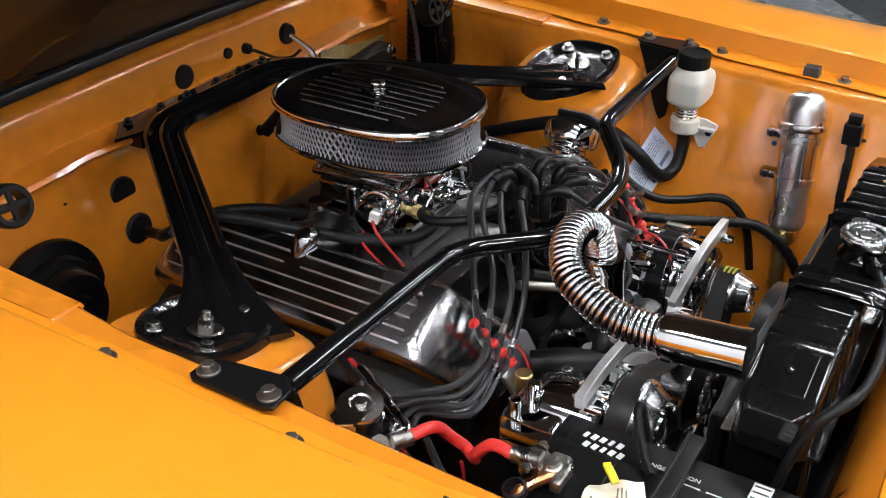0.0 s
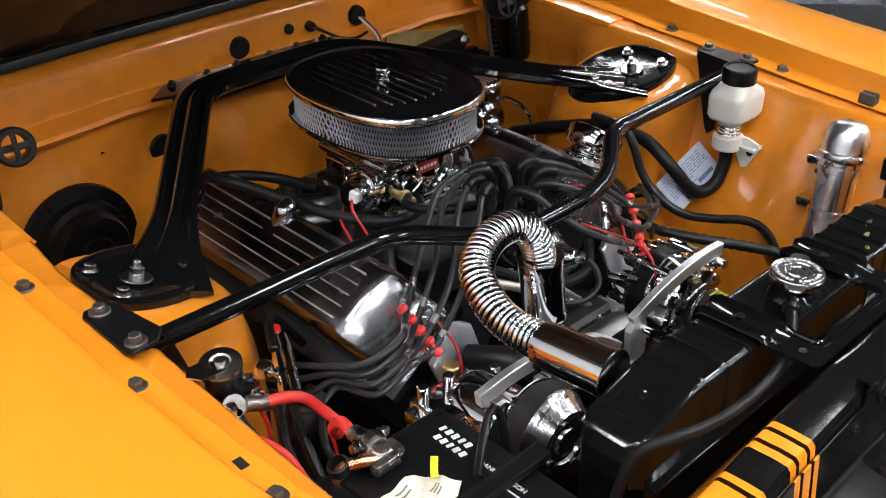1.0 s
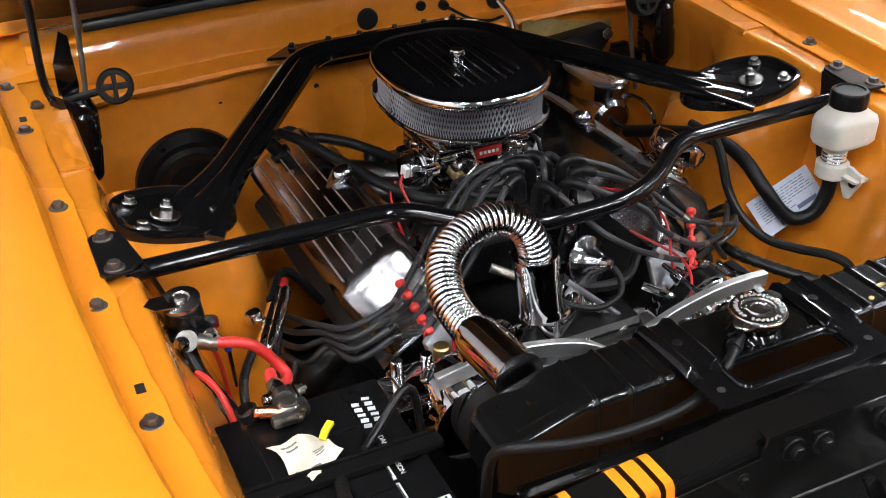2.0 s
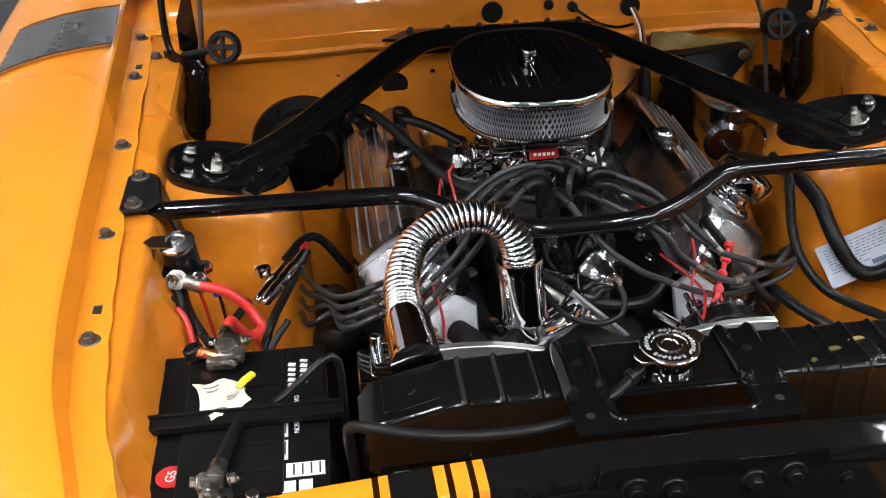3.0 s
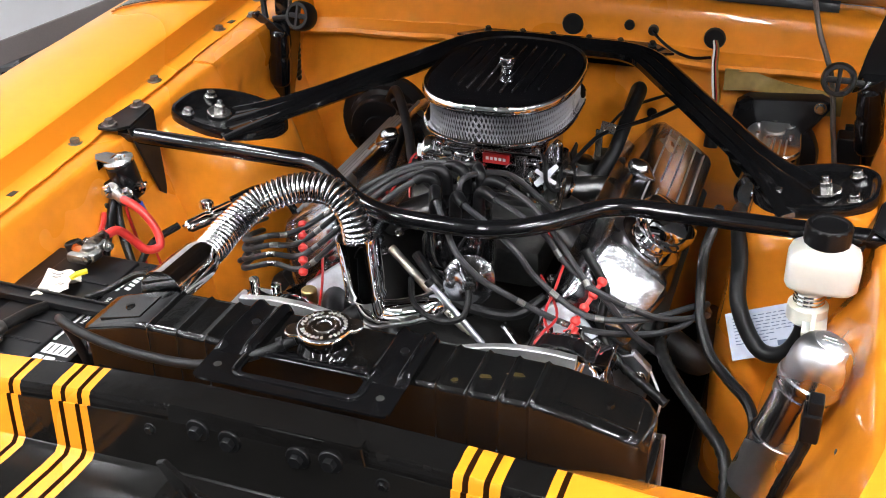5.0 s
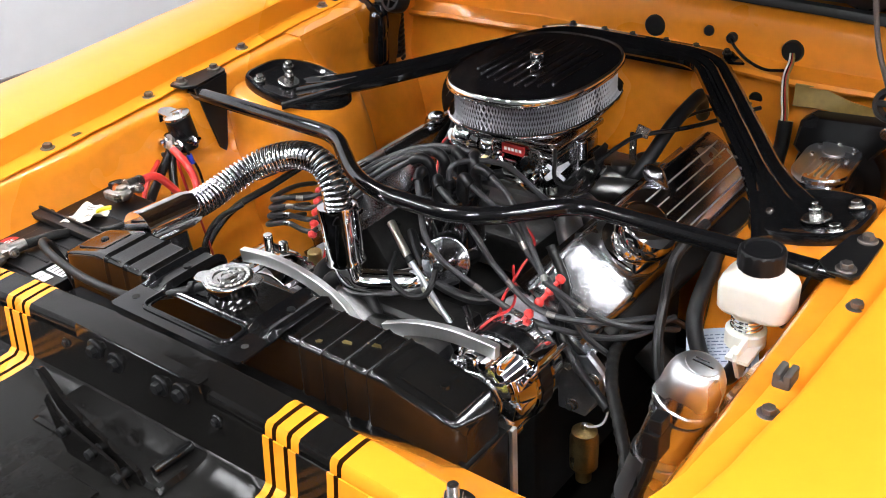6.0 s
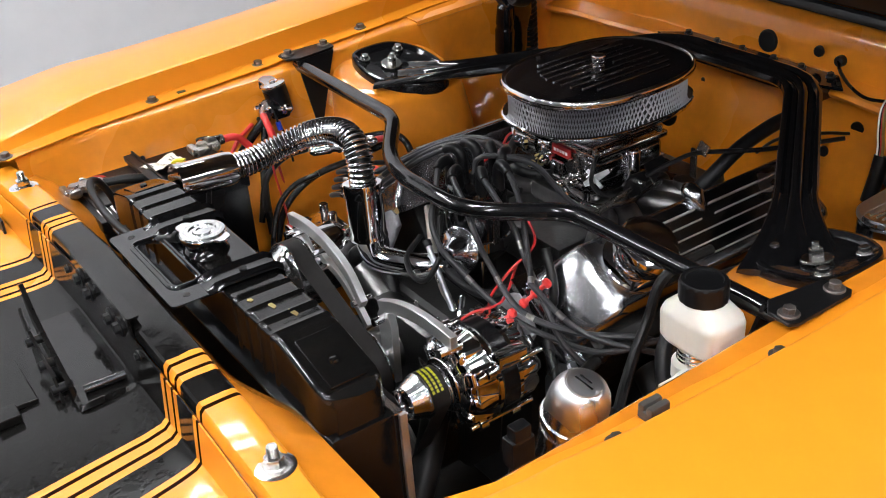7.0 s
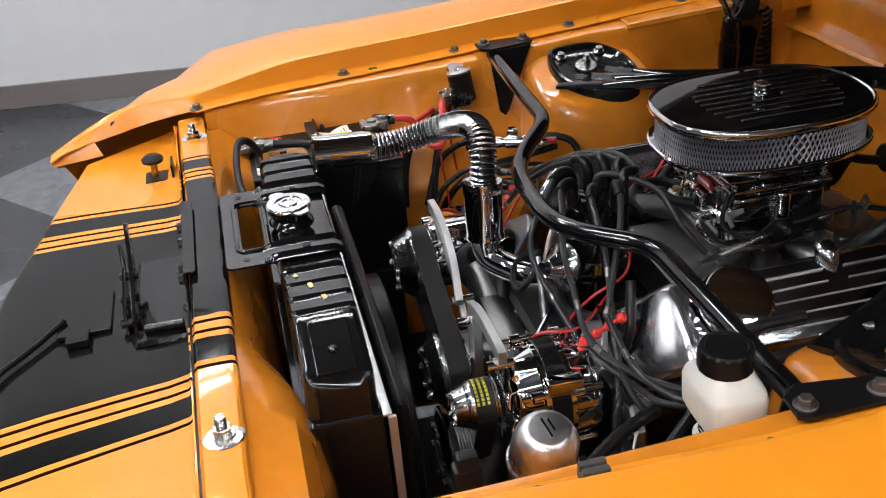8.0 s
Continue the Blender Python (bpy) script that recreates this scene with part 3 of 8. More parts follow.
def hood():
    """The hood, standing open on its rear hinges."""
    px, pz = 0.765, 1.012
    h = empty("hood", "open hood seen from below with a satin black underside", "hood", at=(0, 0.77, 1.01))
    a = radians(33)
    at = lambda u, x, d=0.0: Vector((x, px - u * math.cos(a) + d * math.sin(a), pz + u * math.sin(a) + d * math.cos(a)))
    bm = B()
    rows = [[at(u, x, 0.03 + 0.02 * (1 - (x / 0.66) ** 2)) for x in np.linspace(-0.64, 0.64, 13)] for u in np.linspace(0, 1.26, 12)]
    sheet(bm, rows, 0.003)
    part("outer_skin", bm, ORANGE, h, "orange painted outer skin")
    bm = B()
    rows = []
    for u in np.linspace(0.0, 1.25, 40):
        row = []
        for x in np.linspace(-0.63, 0.63, 43):
            edge = min(u, 1.25 - u, 0.63 - abs(x))
            rib = max(0.0, 1 - abs(edge - 0.07) / 0.05) * 0.028
            rib = max(rib, max(0.0, 1 - abs(abs(x) - 0.9 * (1 - u * 0.6) * 0.4) / 0.05) * 0.028)
            row.append(at(u, x, -0.004 - rib))
        rows.append(row)
    sheet(bm, rows, 0.002)
    part("inner_frame", bm, HOODBLACK, h, "satin black pressed inner frame")


hood()


def hood_hinge(s):
    h = empty("hinge_assembly", "large black steel hood hinge with a coil spring", "hinge", "hood hinges", (s * 0.60, 0.53, 0.87))
    bm = B()
    rings = []
    for z, y0, y1, x0, x1 in ((0.768, 0.512, 0.536, 0.554, 0.588), (0.78, 0.505, 0.545, 0.549, 0.593), (0.83, 0.495, 0.552, 0.540, 0.592), (0.865, 0.490, 0.548, 0.534, 0.588), (0.90, 0.492, 0.552, 0.526, 0.586), (0.928, 0.488, 0.548, 0.520, 0.580), (0.942, 0.495, 0.540, 0.528, 0.574)):
        cx, cy, w, d = (x0 + x1) / 2, (y0 + y1) / 2, x1 - x0, y1 - y0
        rings.append([bm.verts.new((s * (cx + x + 0.004 * noise.noise((x * 40, y * 40, z * 30))), cy + y + 0.004 * noise.noise((y * 30, x * 30, z * 25)), z)) for x, y in roundrect(w, d, 0.012, 4)])
    n = len(rings[0])
    for a, b in zip(rings, rings[1:]):
        for k in range(n):
            bm.faces.new((a[k], a[(k + 1) % n], b[(k + 1) % n], b[k]))
    bm.faces.new(rings[0])
    bm.faces.new(rings[-1])
    part("housing", bm, BLACK, h, "black tapered hinge housing")
    bm = B()
    line = []
    p0, p1 = Vector((s * 0.572, 0.575, 0.80)), Vector((s * 0.556, 0.560, 0.935))
    m = axis_matrix(p0, p1)
    L = (p1 - p0).length
    for k in range(180):
        t = k / 179
        line.append(m @ Vector((0.016 * math.cos(t * 2 * math.pi * 11), 0.016 * math.sin(t * 2 * math.pi * 11), t * L)))
    tube(bm, line, 0.0045, 7)
    part("spring", bm, SATIN, h)
    bm = B()
    tube(bm, spline([(s * 0.572, 0.50, 0.93), (s * 0.588, 0.52, 0.97), (s * 0.588, 0.525, 1.05), (s * 0.58, 0.54, 1.20), (s * 0.57, 0.56, 1.28)]), 0.0062, 8)
    part("arm", bm, SATIN, h)
    if s > 0:
        bm = B()
        prism(bm, [(s * 0.515, 0.905), (s * 0.575, 0.93), (s * 0.572, 1.07), (s * 0.552, 1.07), (s * 0.528, 0.98)], -0.002, 0.002, Matrix(((1, 0, 0, 0), (0, 0, 1, 0.535), (0, 1, 0, 0), (0, 0, 0, 1))), 0.001)
        part("arm", bm, SATIN, h)
    else:
        bm = B()
        prism(bm, [(-0.548, 0.905), (-0.572, 0.925), (-0.570, 1.00), (-0.552, 1.05), (-0.540, 1.04), (-0.538, 0.96)], -0.002, 0.002, Matrix(((1, 0, 0, 0), (0, 0, 1, 0.535), (0, 1, 0, 0), (0, 0, 0, 1))), 0.001)
        part("arm", bm, BLACK, h)
    bm = B()
    dz = -0.022 if s > 0 else 0.0
    tilt = (0.16, -0.92, 0.33) if s < 0 else (0.0, -0.95, 0.28)
    ring = axis_matrix((s * 0.490, 0.486, 0.966 + dz), (s * (0.490 + tilt[0]), 0.486 + tilt[1], 0.966 + dz + tilt[2]))
    lathe(bm, [(0.0180, -0.016), (0.0262, -0.018), (0.0285, -0.006), (0.0280, 0.008), (0.0255, 0.014), (0.0195, 0.014), (0.0180, 0.004), (0.0180, -0.016)], ring, 30, caps=False)
    box(bm, ring @ Vector((0, 0, 0.008)), (0.040, 0.010, 0.010), 0.002, ring.to_3x3())
    box(bm, ring @ Vector((0, 0, 0.010)), (0.007, 0.040, 0.010), 0.002, ring.to_3x3())
    part("bump_ring", bm, RUBBER, h, "open black rubber ring")
    for k, (x0, x1, z0, z1, w) in enumerate(((0.548, 0.590, 0.842, 0.893, 0.006), (0.532, 0.585, 0.925, 0.962, 0.008))):
        bm = B()
        y = 0.486 - 0.006 * k
        prism(bm, [(p.x, p.y) for p in (lambda a, b, n: [a + n, b + n, b + (b - a).normalized() * w, b - n, a - n, a - (b - a).normalized() * w])(Vector((s * x0, z0)), Vector((s * x1, z1)), (Vector((s * x1, z1)) - Vector((s * x0, z0))).orthogonal().normalized() * w)], 0.0, 0.005, Matrix(((1, 0, 0, 0), (0, 0, 1, y), (0, 1, 0, 0), (0, 0, 0, 1))), 0.0012)
        cyl(bm, (s * x0, y - 0.006, z0), (s * x0, y + 0.012, z0), 0.0055, seg=12, edge=0.001)
        cyl(bm, (s * x1, y - 0.006, z1), (s * x1, y + 0.012, z1), 0.0055, seg=12, edge=0.001)
        part("link", bm, BLACK, h, "glossy black riveted link")
    bm = B()
    lathe(bm, [(0.010, 0), (0.017, 0.004), (0.021, 0.012), (0.0215, 0.060), (0.019, 0.064), (0.019, 0.072), (0.0205, 0.076), (0.018, 0.112), (0.012, 0.118)], axis_matrix((s * 0.554, 0.492, 0.815), (s * 0.537, 0.488, 0.950)), 22)
    part("spring_cover", bm, BLACK, h, "glossy black spring cover")
    bm = B()
    cyl(bm, (s * 0.508, 0.490, 0.962 + dz), (s * 0.565, 0.515, 0.945 + dz * 0.8), 0.006, seg=10)
    part("ring_stem", bm, RUBBER, h)
    bm = B()
    rod = [(0.420, 0.54, 1.12), (0.445, 0.525, 1.02), (0.479, 0.52, 0.933), (0.496, 0.52, 0.837), (0.512, 0.52, 0.75)] if s > 0 else [(-0.518, 0.545, 1.16), (-0.526, 0.525, 1.02), (-0.533, 0.52, 0.95), (-0.545, 0.52, 0.88)]
    tube(bm, spline(rod), 0.0045, 8)
    part("rod", bm, DULLBOLT, h, "dull steel rod")


for side in (-1, 1):
    hood_hinge(side)

# band edges across the core support: x at its front edge, x at its rear edge, slot of the band that follows
EDGES = [(0.206, 0), (0.2155, 2), (0.2215, 0), (0.236, 2), (0.242, 0), (0.2525, 1), (0.294, 0), (0.303, 2), (0.309, 0)]
BANDS = [(-0.60, -0.60, 0)] + [(-EDGES[i][0], -EDGES[i][0] - 0.001, EDGES[i - 1][1] if i else 1) for i in range(len(EDGES) - 1, -1, -1)]
BANDS += [(e - 0.010, e - 0.009, k) for e, k in EDGES] + [(0.60, 0.60, 0)]


def rail_top(x):
    return 0.9235 - 0.0195 * (x / 0.42) ** 2 - 0.03 * max(0.0, abs(x) - 0.46)


def rail_shift(x):
    """How far the rail bends forward towards its end."""
    return -0.0135 * max(0.0, -x - 0.10) / 0.40


def core_support():
    # the top rail: rear lip, top, front lip
    bm = B()
    rows, slots = [], []
    for (f0, r0, k), (f1, r1, _) in zip(BANDS, BANDS[1:]):
        n = max(1, int((f1 - f0) / 0.02))
        for i in range(n):
            t = i / n
            rows.append((f0 + (f1 - f0) * t, r0 + (r1 - r0) * t))
            slots.append(k)
    rows.append((0.555, 0.555))
    rows = [(max(-0.555, min(0.555, f)), max(-0.555, min(0.555, r))) for f, r in rows]
    keep = [i for i in range(len(rows)) if i == 0 or rows[i][0] > rows[i - 1][0] + 1e-6]
    rows, slots = [rows[i] for i in keep], [slots[max(0, i - 1)] for i in keep[1:]]
    grid = []
    for f, r in rows:
        w = (0.0022 * noise.noise((f * 22, 2.0, 0)) + 0.0012 * noise.noise((f * 70, 5.0, 0))) * (1 if abs(f) < 0.2 else 0.3)
        z = rail_top(f)
        d = rail_shift(f)
        edge = 0.0012 * noise.noise((r * 14, 1.0, 3.0))
        pts = [(r, -0.5245 + d + edge, z - 0.012), (r, -0.5250 + d + edge, z - 0.006), (r, -0.5262 + d + edge, z - 0.002), (r, -0.5285 + d + edge, z - 0.0002), (r * 0.6 + f * 0.4, -0.538 + d, z + w), (r * 0.3 + f * 0.7, -0.552 + d, z - w), (f, -0.5660 + d, z - 0.0008), (f, -0.5685 + d, z - 0.004), (f, -0.570 + d, z - 0.016)]
        grid.append(pts)
    sheet(bm, grid, 0.002, lambda i, j: slots[i])
    top = part("core_support", bm, [ORANGE, RAILBLACK, DECALBLACK], car, "orange radiator support with a wide black stripe and pinstripes")
    # the deflector panel in front of it
    grid = []
    for f, r in rows:
        fr = float(np.interp(abs(f), [0, 0.10, 0.17, 0.245, 0.35, 0.555], [-0.858, -0.850, -0.836, -0.8185, -0.798, -0.764]))
        g = f * 1.12 if abs(f) < 0.35 else math.copysign(0.392 + (abs(f) - 0.35) * 0.79, f)
        wide = math.copysign(0.072 * max(0.0, (abs(f) - 0.40) / 0.155), f)
        d = rail_shift(f)
        row = [(f, -0.5745 + d, rail_top(f) - 0.012), (f, -0.577 + d, 0.880), (f + wide * 0.3, -0.580 + d, 0.848)]
        for u, z in ((0.0, 0.841), (0.1, 0.838), (0.35, 0.836), (0.7, 0.832), (0.96, 0.828), (1.0, 0.820)):
            row.append((f + (g - f) * u + wide * (1 - u), -0.588 + d * (1 - u) + (fr + 0.588) * u, z + 0.0012 * noise.noise((f * 7, u * 3, 6.0))))
        grid.append(row)
    bm = B()
    sheet(bm, grid, 0.002, lambda i, j: slots[i])
    part("front_panel", bm, [ORANGE, STRIPE, DECALBLACK], car, "orange front panel with a wide black stripe and pinstripes")
    for sx in (-1, 1):
        bm = B()
        box(bm, (sx * 0.56, -0.70, 0.72), (0.26, 0.22, 0.02), 0.004)
        part("headlamp_shelf", bm, UNDER, car, "dark shelf behind the headlamp")
    # the lower closing panel under the rail, orange
    bm = B()
    box(bm, (0, -0.545, 0.60), (1.04, 0.02, 0.50), 0.004)
    part("support_wall", bm, BAY, car, "orange painted radiator support wall")
    bm = B()
    grid = []
    for x in np.linspace(-0.54, 0.54, 55):
        d = rail_shift(x)
        side = max(0.0, min(1.0, (-x - 0.33) / 0.06))
        side = side * side * (3 - 2 * side)
        out = max(0.0, min(1.0, (x - 0.20) / 0.12))
        out = 0.036 * out * out * (3 - 2 * out)
        grid.append([(x, -0.5235 + d, rail_top(x) - 0.0105), (x, -0.5165 + d + 0.3 * out, rail_top(x) - 0.018), (x, -0.500 + d + 0.8 * out, 0.872), (x, -0.486 + d + 0.031 * side + out, 0.830), (x, -0.476 + 0.075 * side + out, 0.77), (x, -0.472 + 0.08 * side + out, 0.66), (x, -0.472 + 0.08 * side + out, 0.45)])
    sheet(bm, grid, 0.002)
    part("support_face", bm, BAY, car, "orange painted inner face of the radiator support")


core_support()


def hood_studs():
    for s, p in ((-1, (-0.415, -0.5555, rail_top(0.415) - 0.001)), (1, (0.415, -0.545, rail_top(0.415) - 0.001))):
        st = empty("adjuster_bolt", "bright zinc hood adjuster stud with nut and washer", "bolt", "adjuster bolts", p)
        bm = B()
        lathe(bm, [(0.022, 0), (0.022, 0.0022), (0.017, 0.004)], Matrix.Translation(p), 28)
        part("washer", bm, ZINC, st)
        bm = B()
        hexbolt(bm, (p[0], p[1], p[2] + 0.004), r=0.0105, h=0.009, washer=1.25)
        part("nut", bm, ZINC, st)
        bm = B()
        lathe(bm, [(0.0062 if k % 2 else 0.0054, 0.012 + 0.0013 * k) for k in range(13)], Matrix.Translation(p), 14)
        part("stud", bm, ZINC, st)


hood_studs()


def latch():
    """Latch support plate with four bolts, its shelf and the latch hook."""
    t = empty("hood_latch", "gloss black hood latch plate with four flange bolts", "latch", at=(0, -0.577, 0.84))
    bm = B()
    prism(bm, [(-0.116, 0.865), (-0.107, 0.931), (0.107, 0.931), (0.116, 0.865), (0.105, 0.842), (-0.105, 0.842)], 0.0, 0.004, Matrix(((1, 0, 0, 0), (0, 0, 1, -0.5765), (0, 1, 0, 0), (0, 0, 0, 1))), 0.001)
    prism(bm, roundrect(0.212, 0.015, 0.003), 0.0, 0.003, Matrix.Translation((0, -0.5685, 0.9300)))
    part("plate", bm, RAILBLACK, t)
    for x, z in ((-0.074, 0.908), (-0.038, 0.903), (0.038, 0.903), (0.074, 0.908)):
        bm = B()
        hexbolt(bm, (x, -0.5765, z), (0, -1, 0), r=0.0075, h=0.007, washer=1.75, wh=0.003)
        part("bolt", bm, SATIN, t)
    for x in (-0.132, 0.128):
        bm = B()
        hexbolt(bm, (x, -0.577, 0.895), (0, -1, 0), r=0.005, h=0.004, washer=1.5)
        part("screw", bm, SATIN, t)
    XZ = Matrix(((1, 0, 0, 0), (0, 0, 1, 0), (0, 1, 0, 0), (0, 0, 0, 1)))
    bm = B()
    prism(bm, [(0.088, 0.832), (0.080, 0.858), (0.045, 0.872), (0.010, 0.885), (-0.030, 0.905), (-0.060, 0.935), (-0.068, 0.932), (-0.045, 0.890), (-0.020, 0.868), (0.02, 0.850), (0.06, 0.836)], -0.003, 0.003, Matrix.Translation((0, -0.652, 0)) @ XZ, 0.0008)
    part("hook", bm, RAILBLACK, t)
    bm = B()
    prism(bm, [(0.075, 0.836), (0.060, 0.866), (0.020, 0.876), (-0.025, 0.888), (-0.040, 0.915), (-0.048, 0.905), (-0.040, 0.870), (-0.030, 0.838)], -0.002, 0.002, Matrix.Translation((0, -0.664, 0)) @ XZ, 0.0008)
    part("guide_plate", bm, RAILBLACK, t)
    for x, z in ((0.062, 0.850), (0.02, 0.862), (-0.025, 0.872)):
        bm = B()
        cyl(bm, (x, -0.646, z), (x, -0.672, z), 0.006, seg=12, edge=0.001)
        part("rivet", bm, SATIN, t)
    bm = B()
    rows = [[(x, -0.585, 0.8475), (x, -0.60, 0.8475), (x, -0.64, 0.8470), (x, -0.650, 0.8455), (x, -0.654, 0.841)] for x in (-0.112, -0.108, -0.10, -0.05, 0.0, 0.05, 0.10, 0.108, 0.112)]
    for k in (0, -1):
        rows[k] = [(x, y, 0.841) for x, y, z in rows[k]]
    sheet(bm, rows[::-1], 0.002)
    part("shelf", bm, RAILBLACK, t, "gloss black latch shelf")
    bm = B()
    box(bm, (0.002, -0.722, 0.8400), (0.105, 0.070, 0.006), 0.0015)
    box(bm, (0.066, -0.728, 0.8425), (0.030, 0.030, 0.011), 0.002)
    part("base", bm, STRIPE, t)
    bm = B()
    cyl(bm, (0.088, -0.640, 0.852), (0.092, -0.590, 0.854), 0.006, seg=12)
    part("pivot", bm, BLACK, t)
    bm = B()
    tube(bm, spline([(0.020, -0.748, 0.846), (0.042, -0.765, 0.844), (0.064, -0.7815, 0.842), (0.088, -0.803, 0.840), (0.110, -0.822, 0.839), (0.16, -0.845, 0.836)]), 0.0042, 8)
    part("lever", bm, SATIN, t)


latch()


def bumper_stop():
    t = empty("hood_bumper_stop", "black rubber hood stop on a small bracket", "bumper", at=(-0.43, -0.63, 0.84))
    bm = B()
    box(bm, (-0.43, -0.625, 0.838), (0.045, 0.05, 0.006), 0.002)
    box(bm, (-0.43, -0.602, 0.85), (0.045, 0.004, 0.03), 0.001)
    part("bracket", bm, SATIN, t)
    bm = B()
    cyl(bm, (-0.43, -0.632, 0.84), (-0.43, -0.632, 0.868), 0.006, seg=12)
    part("screw", bm, BRASS, t)
    bm = B()
    lathe(bm, [(0.006, 0), (0.018, 0.003), (0.019, 0.008), (0.012, 0.014), (0.003, 0.015)], Matrix.Translation((-0.43, -0.632, 0.866)), 20)
    part("rubber_head", bm, RUBBER, t)


bumper_stop()


def underbody():
    """What closes the bay below: frame rails, cross member and a dark belly."""
    bm = B()
    box(bm, (0, 0.03, 0.20), (0.86, 1.24, 0.02))
    part("belly", bm, UNDER, car, "dark underbody")
    for s in (-1, 1):
        bm = B()
        box(bm, (s * 0.40, 0.0, 0.36), (0.10, 1.15, 0.12), 0.01)
        part("frame_rail", bm, DARKMETAL, car, "dark frame rail")
    bm = B()
    box(bm, (0, 1.15, 0.55), (1.7, 0.9, 0.7))
    part("cabin_floor", bm, UNDER, car)
    for s in (-1, 1):
        bm = B()
        lathe(bm, [(0.19, -0.11), (0.30, -0.11), (0.335, -0.09), (0.34, 0), (0.335, 0.09), (0.30, 0.11), (0.19, 0.11)], Matrix.Translation((s * 0.76, 0.22, 0.34)) @ pose(0, 0, 0, 0, 90, 0), 40)
        part("tyre", bm, RUBBER, car, "black front tyre")


underbody()


# ---- braces over the bay ----
def tower_brace():
    t = empty("export_brace", "gloss black pressed steel brace from firewall to shock towers", "brace", at=(0, 0.58, 0.93))
    prof = []
    top = [(-0.030, -0.004), (-0.030, 0.006), (-0.026, 0.010), (-0.021, 0.011), (-0.016, 0.006), (-0.010, 0.005), (-0.006, 0.010), (0.0, 0.0125), (0.006, 0.010), (0.010, 0.005), (0.016, 0.006), (0.021, 0.011), (0.026, 0.010), (0.030, 0.006), (0.030, -0.004)]
    prof = top + [(0.024, -0.010), (-0.024, -0.010)]
    line = rounded([(-0.492, 0.142, 0.882), (-0.398, 0.248, 0.886), (-0.150, 0.575, 0.925), (0.150, 0.575, 0.925), (0.398, 0.248, 0.886), (0.492, 0.142, 0.882)], (0.07, 0.055, 0.055, 0.07), 14)
    bm = B()
    sweep(bm, line, prof, scale=lambda f: (1 + 1.5 * max(0.0, 1 - min(f, 1 - f) / 0.15) ** 1.8, 1 - 0.55 * max(0.0, 1 - min(f, 1 - f) / 0.13)))
    part("channel", bm, BLACK, t)
    bm = B()
    prism(bm, [(-0.215, 0.605), (-0.165, 0.648), (0.165, 0.648), (0.205, 0.605), (0.15, 0.585), (-0.15, 0.585)], 0.915, 0.920, None, 0.001)
    box(bm, (0, 0.622, 0.902), (0.34, 0.05, 0.030), 0.004)
    part("firewall_flange", bm, BLACK, t)
    for k, x in enumerate((-0.16, -0.09, -0.03, 0.04, 0.10, 0.16)):
        bm = B()
        hexbolt(bm, (x, 0.632, 0.921), (0, -0.2, 1), r=0.006, h=0.006, washer=1.4)
        part("bolt", bm, SATIN, t)
    for s in (-1, 1):
        out = [(0.566, 0.135), (0.569, 0.172), (0.566, 0.205), (0.548, 0.232), (0.512, 0.254), (0.470, 0.262), (0.425, 0.258), (0.396, 0.240), (0.386, 0.210), (0.397, 0.168), (0.415, 0.138), (0.446, 0.113), (0.488, 0.103), (0.530, 0.105), (0.556, 0.116)]
        bm = B()
        out = [(p.x, p.y) for p in spline([(x, y, 0) for x, y in out + out[:1]], 0.008)][:-1]
        c = Vector((0.485, 0.185))
        out = [(c.x + (x - c.x) * 0.945, c.y + (y - c.y) * 0.97) for x, y in out]
        n = len(out)
        rings = []
        for inset, dz in ((0.003, -0.010), (0.0, -0.006), (0.0, 0.010), (0.002, 0.0145), (0.007, 0.0155), (0.011, 0.0125), (0.015, 0.0085), (0.030, 0.0068), (0.050, 0.0050)):
            ring = []
            for x, y in out:
                p = Vector((x, y))
                p = p + (c - p).normalized() * inset
                ring.append(bm.verts.new((s * p.x, p.y, tower_top(p.x) + dz)))
            rings.append(ring)
        for a, b in zip(rings, rings[1:]):
            for k in range(n):
                bm.faces.new((a[k], a[(k + 1) % n], b[(k + 1) % n], b[k]))
        bm.faces.new(rings[0])
        bm.faces.new(rings[-1])
        plate = part("tower_plate", bm, PLATEBLACK, t, "gloss black tower plate with a pressed rim")
        up = (-0.24 * s, 0, 1)
        for x, y, r in ((0.531, 0.135, 0.0075), (0.533, 0.212, 0.0075), (0.429, 0.172, 0.0075)):
            bm = B()
            hexbolt(bm, (s * x, y, tower_top(x) + 0.010), up, r=r, h=0.0075, washer=1.45)
            part("bolt", bm, ZINC, plate, "bright zinc bolt")
        bm = B()
        hexbolt(bm, (s * 0.494, 0.172, tower_top(0.494) + 0.009), up, r=0.0090, h=0.013, washer=2.3, wh=0.003, stud=0.010)
        part("shock_nut", bm, ZINC, plate, "zinc shock absorber nut on a washer")


tower_brace()


